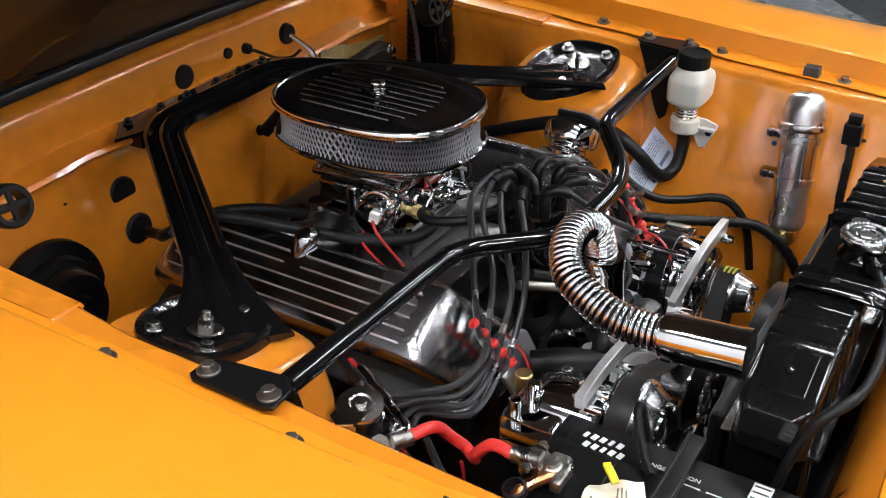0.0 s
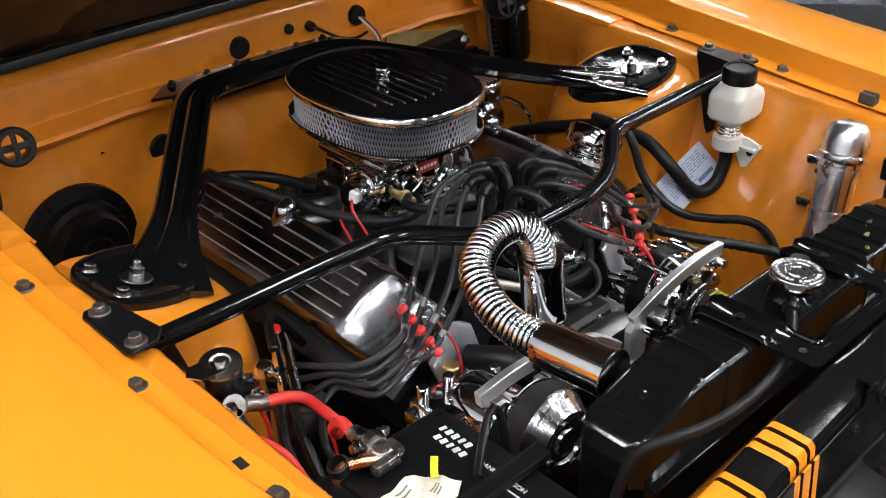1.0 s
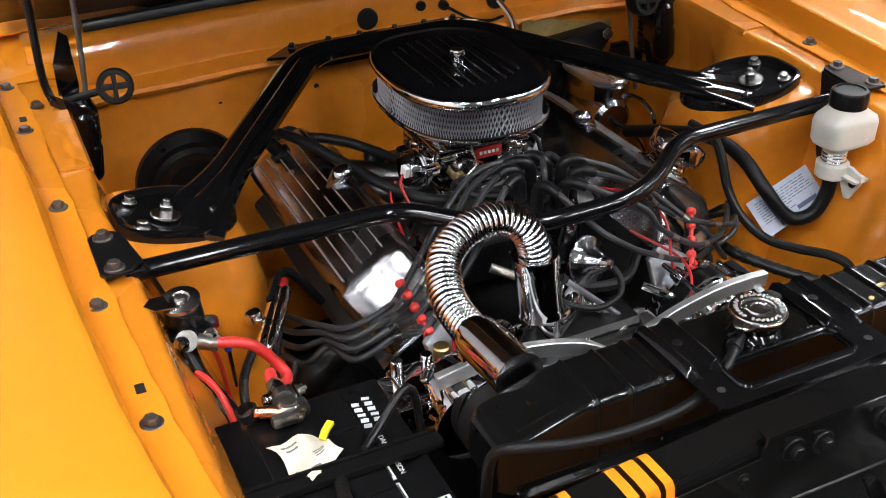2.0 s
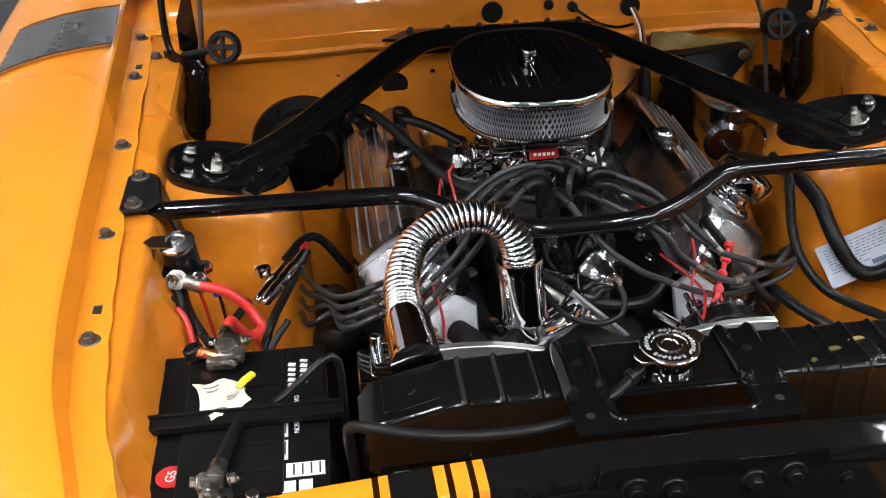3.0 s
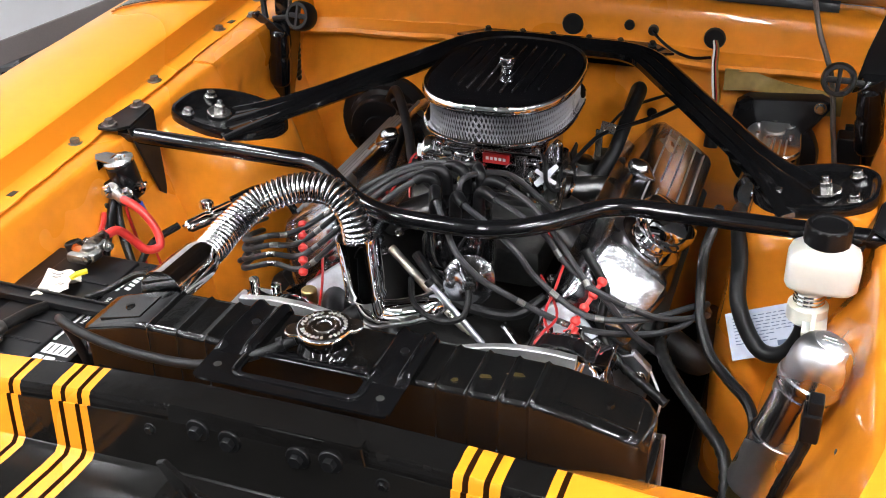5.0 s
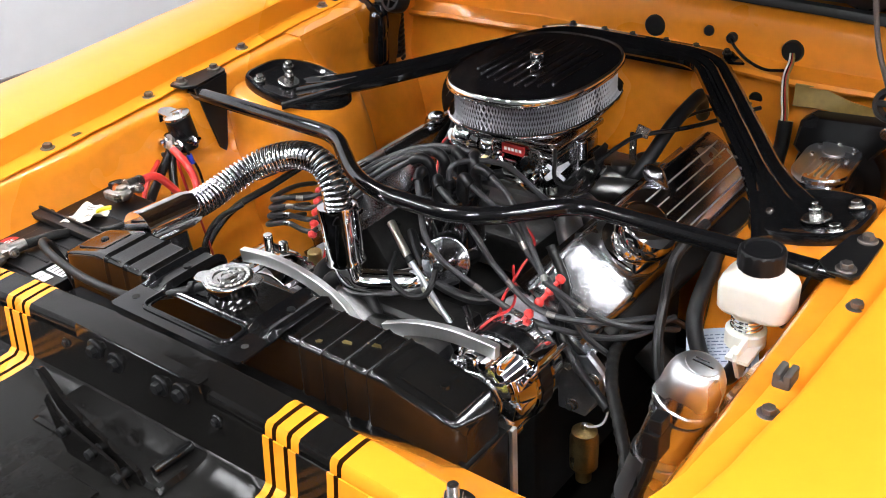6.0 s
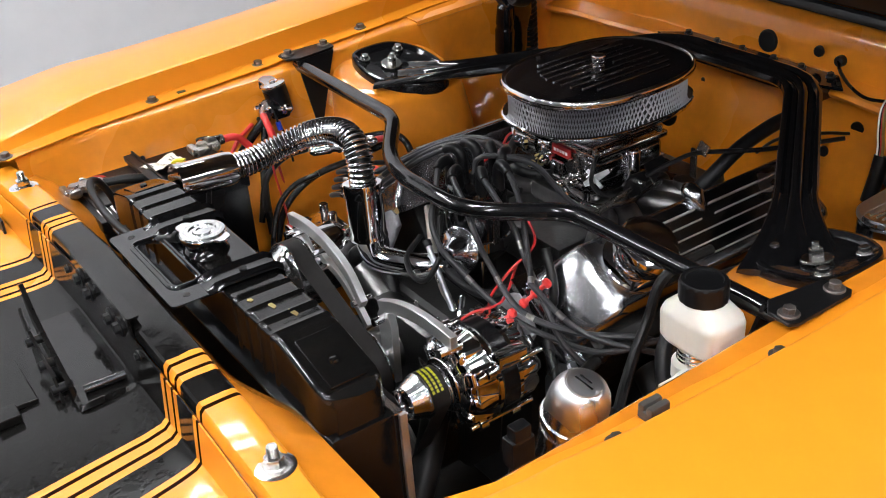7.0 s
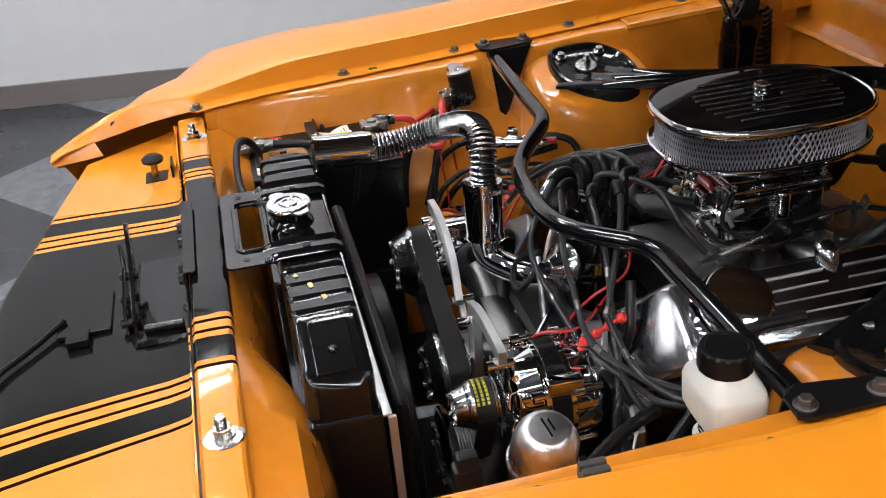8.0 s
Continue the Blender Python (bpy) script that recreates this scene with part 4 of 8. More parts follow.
def cross_bar():
    t = empty("cross_bar", "gloss black tubular brace bar bolted between the fenders", "brace", at=(0, 0.0, 0.91))
    line = rounded([(-0.575, 0.014, 0.914), (-0.222, 0.004, 0.915), (-0.100, -0.088, 0.898), (0.100, -0.088, 0.898), (0.222, 0.004, 0.915), (0.575, 0.014, 0.914)], (0.035, 0.08, 0.08, 0.035), 10)
    bm = B()
    tube(bm, line, 0.0128, 18)
    part("tube", bm, BLACK, t)
    for s in (-1, 1):
        bm = B()
        prism(bm, [(s * x, y) for x, y in ((0.598, -0.015), (0.604, -0.006), (0.604, 0.084), (0.598, 0.093), (0.574, 0.093), (0.564, 0.084), (0.552, 0.006), (0.568, -0.013))], 0.9285, 0.9335, None, 0.001)
        b = part("end_bracket", bm, SATIN, t, "black steel end bracket")
        bm = B()
        prism(bm, [(0.0, 0.929), (0.086, 0.929), (0.072, 0.905), (0.026, 0.822), (0.017, 0.813), (0.007, 0.822)], -0.0025, 0.0025, Matrix(((s * 0.15, s * 0.34, 1, s * 0.2360), (1, 0, 0, 0), (0, 1, 0, 0), (0, 0, 0, 1))), 0.0008)
        part("gusset", bm, SATIN, b)
        for y in (0.0, 0.078):
            bm = B()
            hexbolt(bm, (s * 0.586, y, 0.9335), r=0.0075, h=0.007, washer=1.65, wh=0.003)
            part("bolt", bm, DULLBOLT, b)


cross_bar()


# ---- engine ----
def engine():
    e = empty("engine", "polished and cast aluminium V8 engine with finned valve covers", "engine", at=(0, 0.2, 0.4))
    bm = B()
    box(bm, (0, 0.22, 0.50), (0.36, 0.52, 0.34), 0.02)
    part("block", bm, DARKMETAL, e, "dark engine block")
    for s in (-1, 1):
        turn = Matrix.Rotation(radians(s * 35), 3, "Y")
        bm = B()
        box(bm, (s * 0.205, 0.235, 0.70), (0.15, 0.49, 0.14), 0.01, turn)
        part("cylinder_head", bm, DARKMETAL, e, "dark cylinder head")
    # manifold
    bm = B()
    box(bm, (0, 0.275, 0.735), (0.20, 0.38, 0.07), 0.015)
    box(bm, (0, 0.262, 0.785), (0.15, 0.19, 0.035), 0.012)
    man = part("intake_manifold", bm, CAST, e, "cast aluminium intake manifold")
    for s in (-1, 1):
        for y0, y1 in ((0.10, 0.19), (0.19, 0.235), (0.33, 0.29), (0.42, 0.335)):
            bm = B()
            tube(bm, spline([(s * 0.19, y0, 0.752), (s * 0.15, y0 * 0.8 + y1 * 0.2, 0.772), (s * 0.09, y1, 0.778), (s * 0.05, y1, 0.775)]), 0.022, 14)
            part("runner", bm, CAST, man)
    for x, y in ((0.105, 0.350), (0.128, 0.395), (-0.105, 0.395)):
        bm = B()
        lathe(bm, [(0.020, 0.74), (0.018, 0.800), (0.0165, 0.806), (0.008, 0.807)], Matrix.Translation((x, y, 0)), 20)
        part("boss", bm, CAST, man)
    for x in (-0.10, 0.10):
        for y in (0.03, 0.09, 0.20, 0.28, 0.40):
            bm = B()
            hexbolt(bm, (x * 1.35, y, 0.762), (x * 2, 0, 1), r=0.0065, h=0.006, washer=1.4)
            part("bolt", bm, ZINC, man)
    # timing cover
    bm = B()
    prism(bm, [(-0.11, 0.45), (-0.13, 0.62), (-0.09, 0.72), (0.09, 0.72), (0.13, 0.62), (0.11, 0.45)], 0.045, 0.12, Matrix(((1, 0, 0, 0), (0, 0, -1, 0), (0, 1, 0, 0), (0, 0, 0, 1))), 0.008)
    part("timing_cover", bm, DARKMETAL, e)
    for s in (-1, 1):
        valve_cover(e, s)


def valve_cover(e, s):
    u, nrm = Vector((0.824, -0.567)), Vector((0.567, 0.824))
    o = Vector((0.216, 0.850))
    P = lambda a, b: o + u * a + nrm * b
    prof2 = [(-0.012, -0.085), (-0.008, -0.020), (-0.003, -0.006), (0.006, 0.0), (0.030, 0.0015), (0.055, 0.002), (0.080, 0.0015), (0.104, 0.0), (0.113, -0.006), (0.117, -0.020), (0.121, -0.085)]
    ys = [(-0.042, 0.085, 0.93), (-0.034, 0.066, 0.945), (-0.014, 0.040, 0.965), (0.006, 0.018, 0.985), (0.020, 0.005, 0.997), (0.028, 0.0012, 1.0), (0.036, 0, 1.0)] + [(y, 0, 1.0) for y in np.linspace(0.06, 0.42, 10)] + [(0.45, 0, 1.0), (0.462, 0.003, 1.0), (0.470, 0.012, 0.995), (0.474, 0.03, 0.985), (0.476, 0.08, 0.97)]
    bm = B()
    rings = []
    for y, drop, sc in ys:
        ring = []
        for a, b in prof2:
            b2 = min(b, b - drop + 0.0) if b > -0.08 else b
            b2 = max(b2, -0.085)
            a2 = 0.0545 + (a - 0.0545) * sc
            p = P(a2, b2)
            ring.append(bm.verts.new((s * p.x, y, p.y)))
        rings.append(ring)
    k = len(prof2)
    for r0, r1 in zip(rings, rings[1:]):
        for j in range(k):
            bm.faces.new((r0[j], r0[(j + 1) % k], r1[(j + 1) % k], r1[j]))
    bm.faces.new(rings[0])
    bm.faces.new(rings[-1])
    c = part("valve_cover", bm, POLISH, e, "polished aluminium finned valve cover", smooth=50)
    spans = [(0.050, 0.235), (0.265, 0.44)] if s < 0 else [(0.135, 0.235), (0.265, 0.44)]
    for a in (0.020, 0.038, 0.056, 0.074, 0.092):
        for y0, y1 in (spans if a < 0.05 else [(spans[0][0], spans[1][1])]):
            bm = B()
            p = P(a, 0.0025)
            q = P(a, -0.002)
            line = [Vector((s * (p.x + q.x) / 2, y, (p.y + q.y) / 2)) for y in (y0, y0 + 0.004, y1 - 0.004, y1)]
            sweep(bm, line, [(-0.0016, -0.004), (0.0016, -0.004), (0.0009, 0.0040), (-0.0009, 0.0040)], up=(s * nrm.x, 0, nrm.y))
            part("fin", bm, BRUSHED, c)
    # bolt wells on the inner edge
    for y in (0.25,):
        bm = B()
        p0, p1 = P(0.030, -0.012), P(-0.008, 0.004)
        along = (P(0.03, 0) - P(0, 0)).normalized()
        m = Matrix(((0, s * along.x, s * nrm.x, s * p1.x), (1, 0, 0, y), (0, along.y, nrm.y, p1.y), (0, 0, 0, 1)))
        r = bmesh.ops.create_uvsphere(bm, u_segments=20, v_segments=12, radius=1.0)
        for v in r["verts"]:
            taper = 1 - 0.55 * max(0.0, v.co.y)
            v.co = m @ Vector((v.co.x * 0.017 * taper, 0.010 + v.co.y * 0.026, v.co.z * 0.015 * taper - 0.002))
        part("bolt_well", bm, POLISH, c)
    # lower rail with bolts
    bm = B()
    for a0, a1 in ((-0.022, 0.131),):
        q = [P(a0, -0.094), P(a1, -0.094), P(a1, -0.082), P(a0, -0.082)]
        vs = [[bm.verts.new((s * p.x, y, p.y)) for p in q] for y in (-0.048, 0.482)]
        for j in range(4):
            bm.faces.new((vs[0][j], vs[0][(j + 1) % 4], vs[1][(j + 1) % 4], vs[1][j]))
        bm.faces.new(vs[0])
        bm.faces.new(vs[1])
    part("rail", bm, POLISH, c)
    if s > 0:
        p = P(0.055, 0.0)
        m = axis_matrix((p.x, 0.085, p.y), (p.x + nrm.x, 0.085, p.y + nrm.y))
        bm = B()
        lathe(bm, [(0.036, -0.004), (0.047, 0.0), (0.049, 0.006), (0.044, 0.010), (0.034, 0.014), (0.030, 0.022)], m, 32)
        f = part("oil_filler", bm, CHROME, c, "chrome oil filler flange")
        bm = B()
        lathe(bm, [(0.030, 0.020), (0.042, 0.026), (0.046, 0.034), (0.046, 0.052), (0.042, 0.058), (0.030, 0.061), (0.003, 0.062)], m, 32)
        part("cap", bm, CHROME, f, "chrome filler cap")
    else:
        p = P(0.050, 0.0)
        bm = B()
        m = axis_matrix((-p.x, 0.425, p.y), (-p.x - nrm.x, 0.425, p.y + nrm.y))
        lathe(bm, [(0.018, 0), (0.018, 0.006), (0.012, 0.010), (0.012, 0.03), (0.008, 0.034)], m, 20)
        part("breather_valve", bm, PLASTIC, c, "black breather valve in a grommet")


engine()


def air_cleaner():
    c = Vector((-0.009, 0.264))
    t = empty("air_cleaner", "oval chrome air cleaner with a black lid and mesh filter", "air cleaner", at=(c.x, c.y, 0.896))
    tilt = Matrix.Translation((c.x, c.y, 0))
    def ring(w, l, z, n=40):
        return [(x, y, z) for x, y in superoval(w, l, n)]
    def loft(bm, rings):
        made = [[bm.verts.new(tilt @ Vector(p)) for p in r] for r in rings]
        n = len(made[0])
        for a, b in zip(made, made[1:]):
            for k in range(n):
                bm.faces.new((a[k], a[(k + 1) % n], b[(k + 1) % n], b[k]))
        bm.faces.new(made[0][::-1])
        bm.faces.new(made[-1])
    W, L = 0.243, 0.322
    bm = B()
    loft(bm, [ring(W * d, L * e, z) for d, e, z in ((0.80, 0.85, 0.921), (0.90, 0.93, 0.9235), (0.99, 0.99, 0.926), (1.0, 1.0, 0.929), (1.0, 1.0, 0.933), (0.985, 0.987, 0.9345), (0.96, 0.97, 0.933), (0.90, 0.93, 0.932))])
    part("base", bm, CHROME, t, "chrome oval base pan")
    bm = B()
    pleats = [[(x * (1 + 0.006 * (k % 2)), y * (1 + 0.006 * (k % 2)), z) for k, (x, y) in enumerate(superoval(0.213, 0.292, 240))] for z in (0.931, 0.981)]
    loft(bm, pleats)
    part("filter", bm, UNDERGREY, t, "pleated grey filter element", smooth=0)
    # expanded metal round the filter: a net of slanted cells
    bm = B()
    outline = superoval(0.222, 0.301, 320)
    n = len(outline)
    z0, z1, nz = 0.934, 0.978, 5
    dz = (z1 - z0) / nz
    for k in range(n):
        for j in range(nz):
            if (k + j) % 2:
                continue
            a, b = Vector(outline[k]), Vector(outline[(k + 1) % n])
            mid = (a + b) / 2
            d = (b - a).normalized()
            nn = Vector((d.y, -d.x))
            zc = z0 + dz * (j + 0.5)
            q = [(-0.5, 0), (0, -0.95), (0.5, 0), (0, 0.95)]
            outer = [Vector((*(mid + d * (b - a).length * 2 * f), zc + dz * g)) for f, g in q]
            inner = [Vector((*(mid + d * (b - a).length * 1.25 * f - nn * 0.0014), zc + dz * g * 0.62)) for f, g in q]
            vo = [bm.verts.new(tilt @ p) for p in outer]
            vi = [bm.verts.new(tilt @ p) for p in inner]
            for i in range(4):
                bm.faces.new((vo[i], vo[(i + 1) % 4], vi[(i + 1) % 4], vi[i]))
    part("mesh_screen", bm, SCREEN, t, "silver expanded metal screen", smooth=0)
    bm = B()
    loft(bm, [ring(W * d, L * e, z) for d, e, z in ((0.955, 0.966, 0.9765), (0.99, 0.993, 0.978), (1.003, 1.002, 0.981), (1.003, 1.002, 0.9855), (0.994, 0.995, 0.9893), (0.980, 0.985, 0.9912), (0.962, 0.971, 0.9908), (0.947, 0.960, 0.9885), (0.93, 0.945, 0.9870))])
    part("lid_rim", bm, CHROME, t, "chrome rolled lid rim")
    bm = B()
    loft(bm, [ring(W * d, L * e, z) for d, e, z in ((0.948, 0.961, 0.9868), (0.946, 0.959, 0.9884), (0.93, 0.946, 0.9892), (0.75, 0.8, 0.9902), (0.4, 0.5, 0.9908), (0.02, 0.03, 0.9909))])
    lid = part("lid", bm, LIDBLACK, t, "mirror black lid")
    for k in range(-4, 5):
        x = k * 0.0178
        hl = 0.104 * math.sqrt(max(0.05, 1 - (abs(x) / 0.098) ** 2.4))
        for y0, y1 in ([(-hl, hl)] if abs(k) > 0 else [(-hl, -0.022), (0.022, hl)]):
            bm = B()
            line = [tilt @ Vector((x, y + 0.010, 0.9913 - 0.0006 * (abs(y) / 0.14) ** 2)) for y in np.linspace(y0, y1, 7)]
            sweep(bm, line, [(-0.0019, -0.002), (0.0019, -0.002), (0.0017, 0.0004), (0.0011, 0.0015), (0.0, 0.0020), (-0.0011, 0.0015), (-0.0017, 0.0004)])
            part("fin", bm, LIDFIN, lid, "black fin with a bright worn edge")
    m = tilt @ Matrix.Translation((0, 0, 0.9905))
    bm = B()
    lathe(bm, [(0.010, 0), (0.010, 0.003), (0.0075, 0.004), (0.0075, 0.006), (0.0105, 0.008), (0.0112, 0.018), (0.010, 0.021), (0.002, 0.022)], m, 20, wave=lambda a, i: 1 + (0.05 * math.cos(a * 10) if i >= 4 else 0))
    part("wing_nut", bm, CHROME, t, "knurled chrome centre nut")


def superoval(w, l, n=40):
    out = []
    for k in range(n):
        a = 2 * math.pi * k / n
        c, q = math.cos(a), math.sin(a)
        e = 2 / 2.55
        out.append((w / 2 * math.copysign(abs(c) ** e, c), l / 2 * math.copysign(abs(q) ** e, q)))
    return out


SCREEN = mat("screen_wire", (0.34, 0.34, 0.36), 0.45, 1.0, var=0.1)
UNDERGREY = mat("filter_paper", (0.03, 0.03, 0.032), 0.8, var=0.2, scale=60)
LIDBLACK = mat("lid_gloss_black", (0.005, 0.005, 0.006), 0.05, spec=0.5, var=0.1, bump=0.01)
LIDFIN = mat("lid_fin_edge", (0.55, 0.55, 0.56), 0.16, 1.0, var=0.3, scale=60)
air_cleaner()


def carburettor():
    t = empty("carburettor", "polished four-barrel carburettor under the air cleaner", "carburettor", at=(0, 0.262, 0.80))
    C = Vector((-0.004, 0.262, 0))
    bm = B()
    box(bm, (C.x, 0.262, 0.7885), (0.142, 0.165, 0.019), 0.003)
    part("spacer", bm, CAST, t, "cast aluminium spacer")
    bm = B()
    box(bm, (C.x, 0.262, 0.803), (0.150, 0.180, 0.012), 0.003)
    for sx in (-1, 1):
        for y in (0.185, 0.340):
            lathe(bm, [(0.016, 0.797), (0.016, 0.809), (0.013, 0.810)], Matrix.Translation((C.x + sx * 0.066, y, 0)), 16)
    part("base_plate", bm, CARB, t)
    bm = B()
    box(bm, (C.x, 0.262, 0.828), (0.128, 0.112, 0.038), 0.008)
    for sx in (-1, 1):
        box(bm, (C.x + sx * 0.055, 0.222, 0.836), (0.040, 0.070, 0.044), 0.010)
        box(bm, (C.x + sx * 0.055, 0.304, 0.836), (0.040, 0.062, 0.042), 0.010)
        lathe(bm, [(0.019, 0), (0.019, 0.028), (0.015, 0.032)], axis_matrix((C.x + sx * 0.034, 0.205, 0.838), (C.x + sx * 0.034, 0.10, 0.838)), 20)
        lathe(bm, [(0.013, 0.0), (0.013, 0.048), (0.010, 0.052)], Matrix.Translation((C.x + sx * 0.078, 0.262, 0.808)), 18)
    box(bm, (C.x, 0.182, 0.828), (0.030, 0.030, 0.030), 0.006)
    part("body", bm, CARB, t, smooth=45)
    bm = B()
    box(bm, (C.x, 0.262, 0.865), (0.158, 0.158, 0.012), 0.004)
    box(bm, (C.x, 0.262, 0.874), (0.120, 0.150, 0.010), 0.004)
    lathe(bm, [(0.064, 0.876), (0.066, 0.907)], Matrix.Translation((C.x, 0.262, 0)), 28)
    horn = part("air_horn", bm, CARB, t, smooth=45)
    for x in (-0.068, -0.024, 0.024, 0.068):
        for y in (0.192, 0.332):
            bm = B()
            cyl(bm, (C.x + x, y, 0.870), (C.x + x, y, 0.8775), 0.0046, seg=10, edge=0.001)
            part("screw", bm, ZINC, horn)
    for sx in (-1, 1):
        bm = B()
        box(bm, (C.x + sx * 0.046, 0.262, 0.882), (0.012, 0.080, 0.006), 0.002)
        cyl(bm, (C.x + sx * 0.046, 0.262, 0.884), (C.x + sx * 0.046, 0.262, 0.889), 0.005, seg=10)
        part("metering_cover", bm, ZINC, horn)
    # choke
    bm = B()
    m = axis_matrix((-0.082, 0.208, 0.842), (-0.15, 0.199, 0.844))
    lathe(bm, [(0.022, 0), (0.023, 0.014), (0.029, 0.017), (0.029, 0.023)], m, 28)
    choke = part("choke_housing", bm, CHROME, t, "bright choke housing with a metal cap")
    bm = B()
    lathe(bm, [(0.0285, 0.022), (0.0285, 0.028), (0.0265, 0.030), (0.0265, 0.044), (0.023, 0.049), (0.006, 0.050)], m, 28)
    part("cap", bm, CARB, choke, "bright metal choke cap")
    bm = B()
    lathe(bm, [(0.0275, 0.021), (0.031, 0.022), (0.031, 0.0255), (0.0275, 0.027)], m, 28)
    part("clamp_ring", bm, CHROME, choke)
    for k in range(3):
        a = k * 2.09 + 0.4
        p = Vector((0.0285 * math.cos(a), 0.0285 * math.sin(a), 0.012))
        bm = B()
        cyl(bm, m @ p, m @ (p + Vector((0, 0, 0.026))), 0.0042, seg=10, edge=0.001)
        part("screw", bm, CHROME, choke)
    bm = B()
    box(bm, m @ Vector((0.010, 0.006, 0.054)), (0.008, 0.014, 0.016), 0.001, pose(0, 0, 0, 12, 0, 10).to_3x3())
    part("plug", bm, WHITE, choke, "white wire plug")
    bm = B()
    q = m @ Vector((0.008, 0.002, 0.056))
    tube(bm, spline([q, q + Vector((-0.010, -0.012, -0.010)), q + Vector((-0.006, -0.030, -0.034)), q + Vector((0.0, -0.050, -0.060))]), 0.0022, 6)
    part("wire", bm, REDWIRE, choke, "thin red wire")
    bm = B()
    box(bm, (C.x + 0.004, 0.178, 0.858), (0.044, 0.004, 0.017), 0.001)
    part("badge", bm, REDWIRE, t, "small red plate")
    bm = B()
    for k in range(5):
        box(bm, (C.x - 0.010 + 0.007 * k, 0.1757, 0.8585), (0.0045, 0.0008, 0.005), 0)
    tagged(part("print_bar", bm, WHITE, t), kind="stuff")
    bm = B()
    box(bm, (0.040, 0.181, 0.852), (0.018, 0.016, 0.026), 0.003)
    part("bracket", bm, ZINC, t, "pale zinc bracket")
    # accelerator pump and front fittings
    for k, (x, y, z, r, h) in enumerate(((0.052, 0.172, 0.826, 0.011, 0.020), (-0.052, 0.174, 0.826, 0.011, 0.022), (0.020, 0.168, 0.816, 0.009, 0.018), (-0.020, 0.166, 0.842, 0.008, 0.016))):
        bm = B()
        cyl(bm, (x, y + 0.02, z), (x, y + 0.004, z), r * 0.8, seg=14)
        prism(bm, [(r * math.cos(math.pi * j / 3), r * math.sin(math.pi * j / 3)) for j in range(6)], 0, h * 0.45, axis_matrix((x, y + 0.004, z), (x, y - 1, z)), 0.001)
        cyl(bm, (x, y - h * 0.35, z), (x, y - h, z), r * 0.55, r * 0.5, seg=12, edge=0.001)
        part("fitting", bm, (CHROME, BRASS, ZINC)[k % 3], t)
    bm = B()
    tube(bm, spline([(-0.030, 0.176, 0.876), (-0.034, 0.165, 0.870), (-0.030, 0.160, 0.850), (-0.045, 0.162, 0.835)]), 0.0022, 6)
    part("link_rod", bm, ZINC, t)
    bm = B()
    prism(bm, [(-0.020, -0.004), (0.0, -0.007), (0.026, -0.003), (0.026, 0.003), (0.0, 0.006), (-0.020, 0.004)], 0, 0.003, pose(0.080, 0.178, 0.838, 62, 0, 20) @ pose(0, 0, 0, 0, 0, 40), 0.0005)
    prism(bm, [(-0.018, -0.003), (0.020, -0.003), (0.020, 0.003), (-0.018, 0.003)], 0.003, 0.006, pose(0.080, 0.178, 0.838, 62, 0, 20) @ pose(0, 0, 0, 0, 0, -35), 0.0005)
    part("link_lever", bm, STEEL, t, "bright crossed link levers")
    # driver's side linkage
    YZ = Matrix(((0, 0, 1, 0), (1, 0, 0, 0), (0, 1, 0, 0), (0, 0, 0, 1)))
    bm = B()
    prism(bm, [(0.225, 0.812), (0.245, 0.826), (0.275, 0.824), (0.285, 0.808), (0.268, 0.792), (0.252, 0.762), (0.242, 0.760), (0.240, 0.790)], 0.088, 0.092, YZ, 0.0008)
    prism(bm, [(0.262, 0.842), (0.300, 0.846), (0.310, 0.838), (0.296, 0.812), (0.286, 0.800), (0.276, 0.815)], 0.098, 0.101, YZ, 0.0008)
    part("throttle_lever", bm, SATIN, t, "black throttle lever")
    bm = B()
    cyl(bm, (0.070, 0.255, 0.812), (0.108, 0.255, 0.812), 0.006, seg=12)
    part("throttle_shaft", bm, ZINC, t)
    bm = B()
    p0, p1 = Vector((0.096, 0.238, 0.806)), Vector((0.112, 0.120, 0.790))
    cyl(bm, p0, p1, 0.0042, seg=10)
    for k in range(22):
        cyl(bm, p0.lerp(p1, 0.12 + 0.62 * k / 22), p0.lerp(p1, 0.12 + 0.62 * (k + 0.55) / 22), 0.0062, seg=12)
    part("return_spring", bm, ZINC, t, "bright coil return spring")
    bm = B()
    tube(bm, spline([(0.100, 0.268, 0.820), (0.118, 0.310, 0.838), (0.140, 0.345, 0.850), (0.20, 0.42, 0.852), (0.27, 0.53, 0.86)]), 0.0038, 8)
    part("throttle_cable", bm, SATIN, t, "black throttle cable")
    bm = B()
    box(bm, (0.142, 0.350, 0.856), (0.028, 0.004, 0.018), 0.001, pose(0, 0, 0, -25, 0, -20).to_3x3())
    box(bm, (0.128, 0.345, 0.828), (0.012, 0.004, 0.050), 0.001)
    part("cable_bracket", bm, ZINC, t, "bent zinc cable bracket")
    bm = B()
    tube(bm, spline([(0.02, 0.160, 0.815), (0.06, 0.145, 0.812), (0.095, 0.165, 0.800), (0.112, 0.22, 0.795), (0.10, 0.30, 0.80)]), 0.0042, 8)
    part("fuel_line", bm, CHROME, t, "bright bent fuel line")
    bm = B()
    tube(bm, spline([(0.072, 0.188, 0.870), (0.082, 0.172, 0.862), (0.086, 0.165, 0.835), (0.094, 0.185, 0.812), (0.098, 0.22, 0.80)]), 0.0036, 8)
    part("vacuum_hose", bm, RUBBER, t, "thin black vacuum hose")
    bm = B()
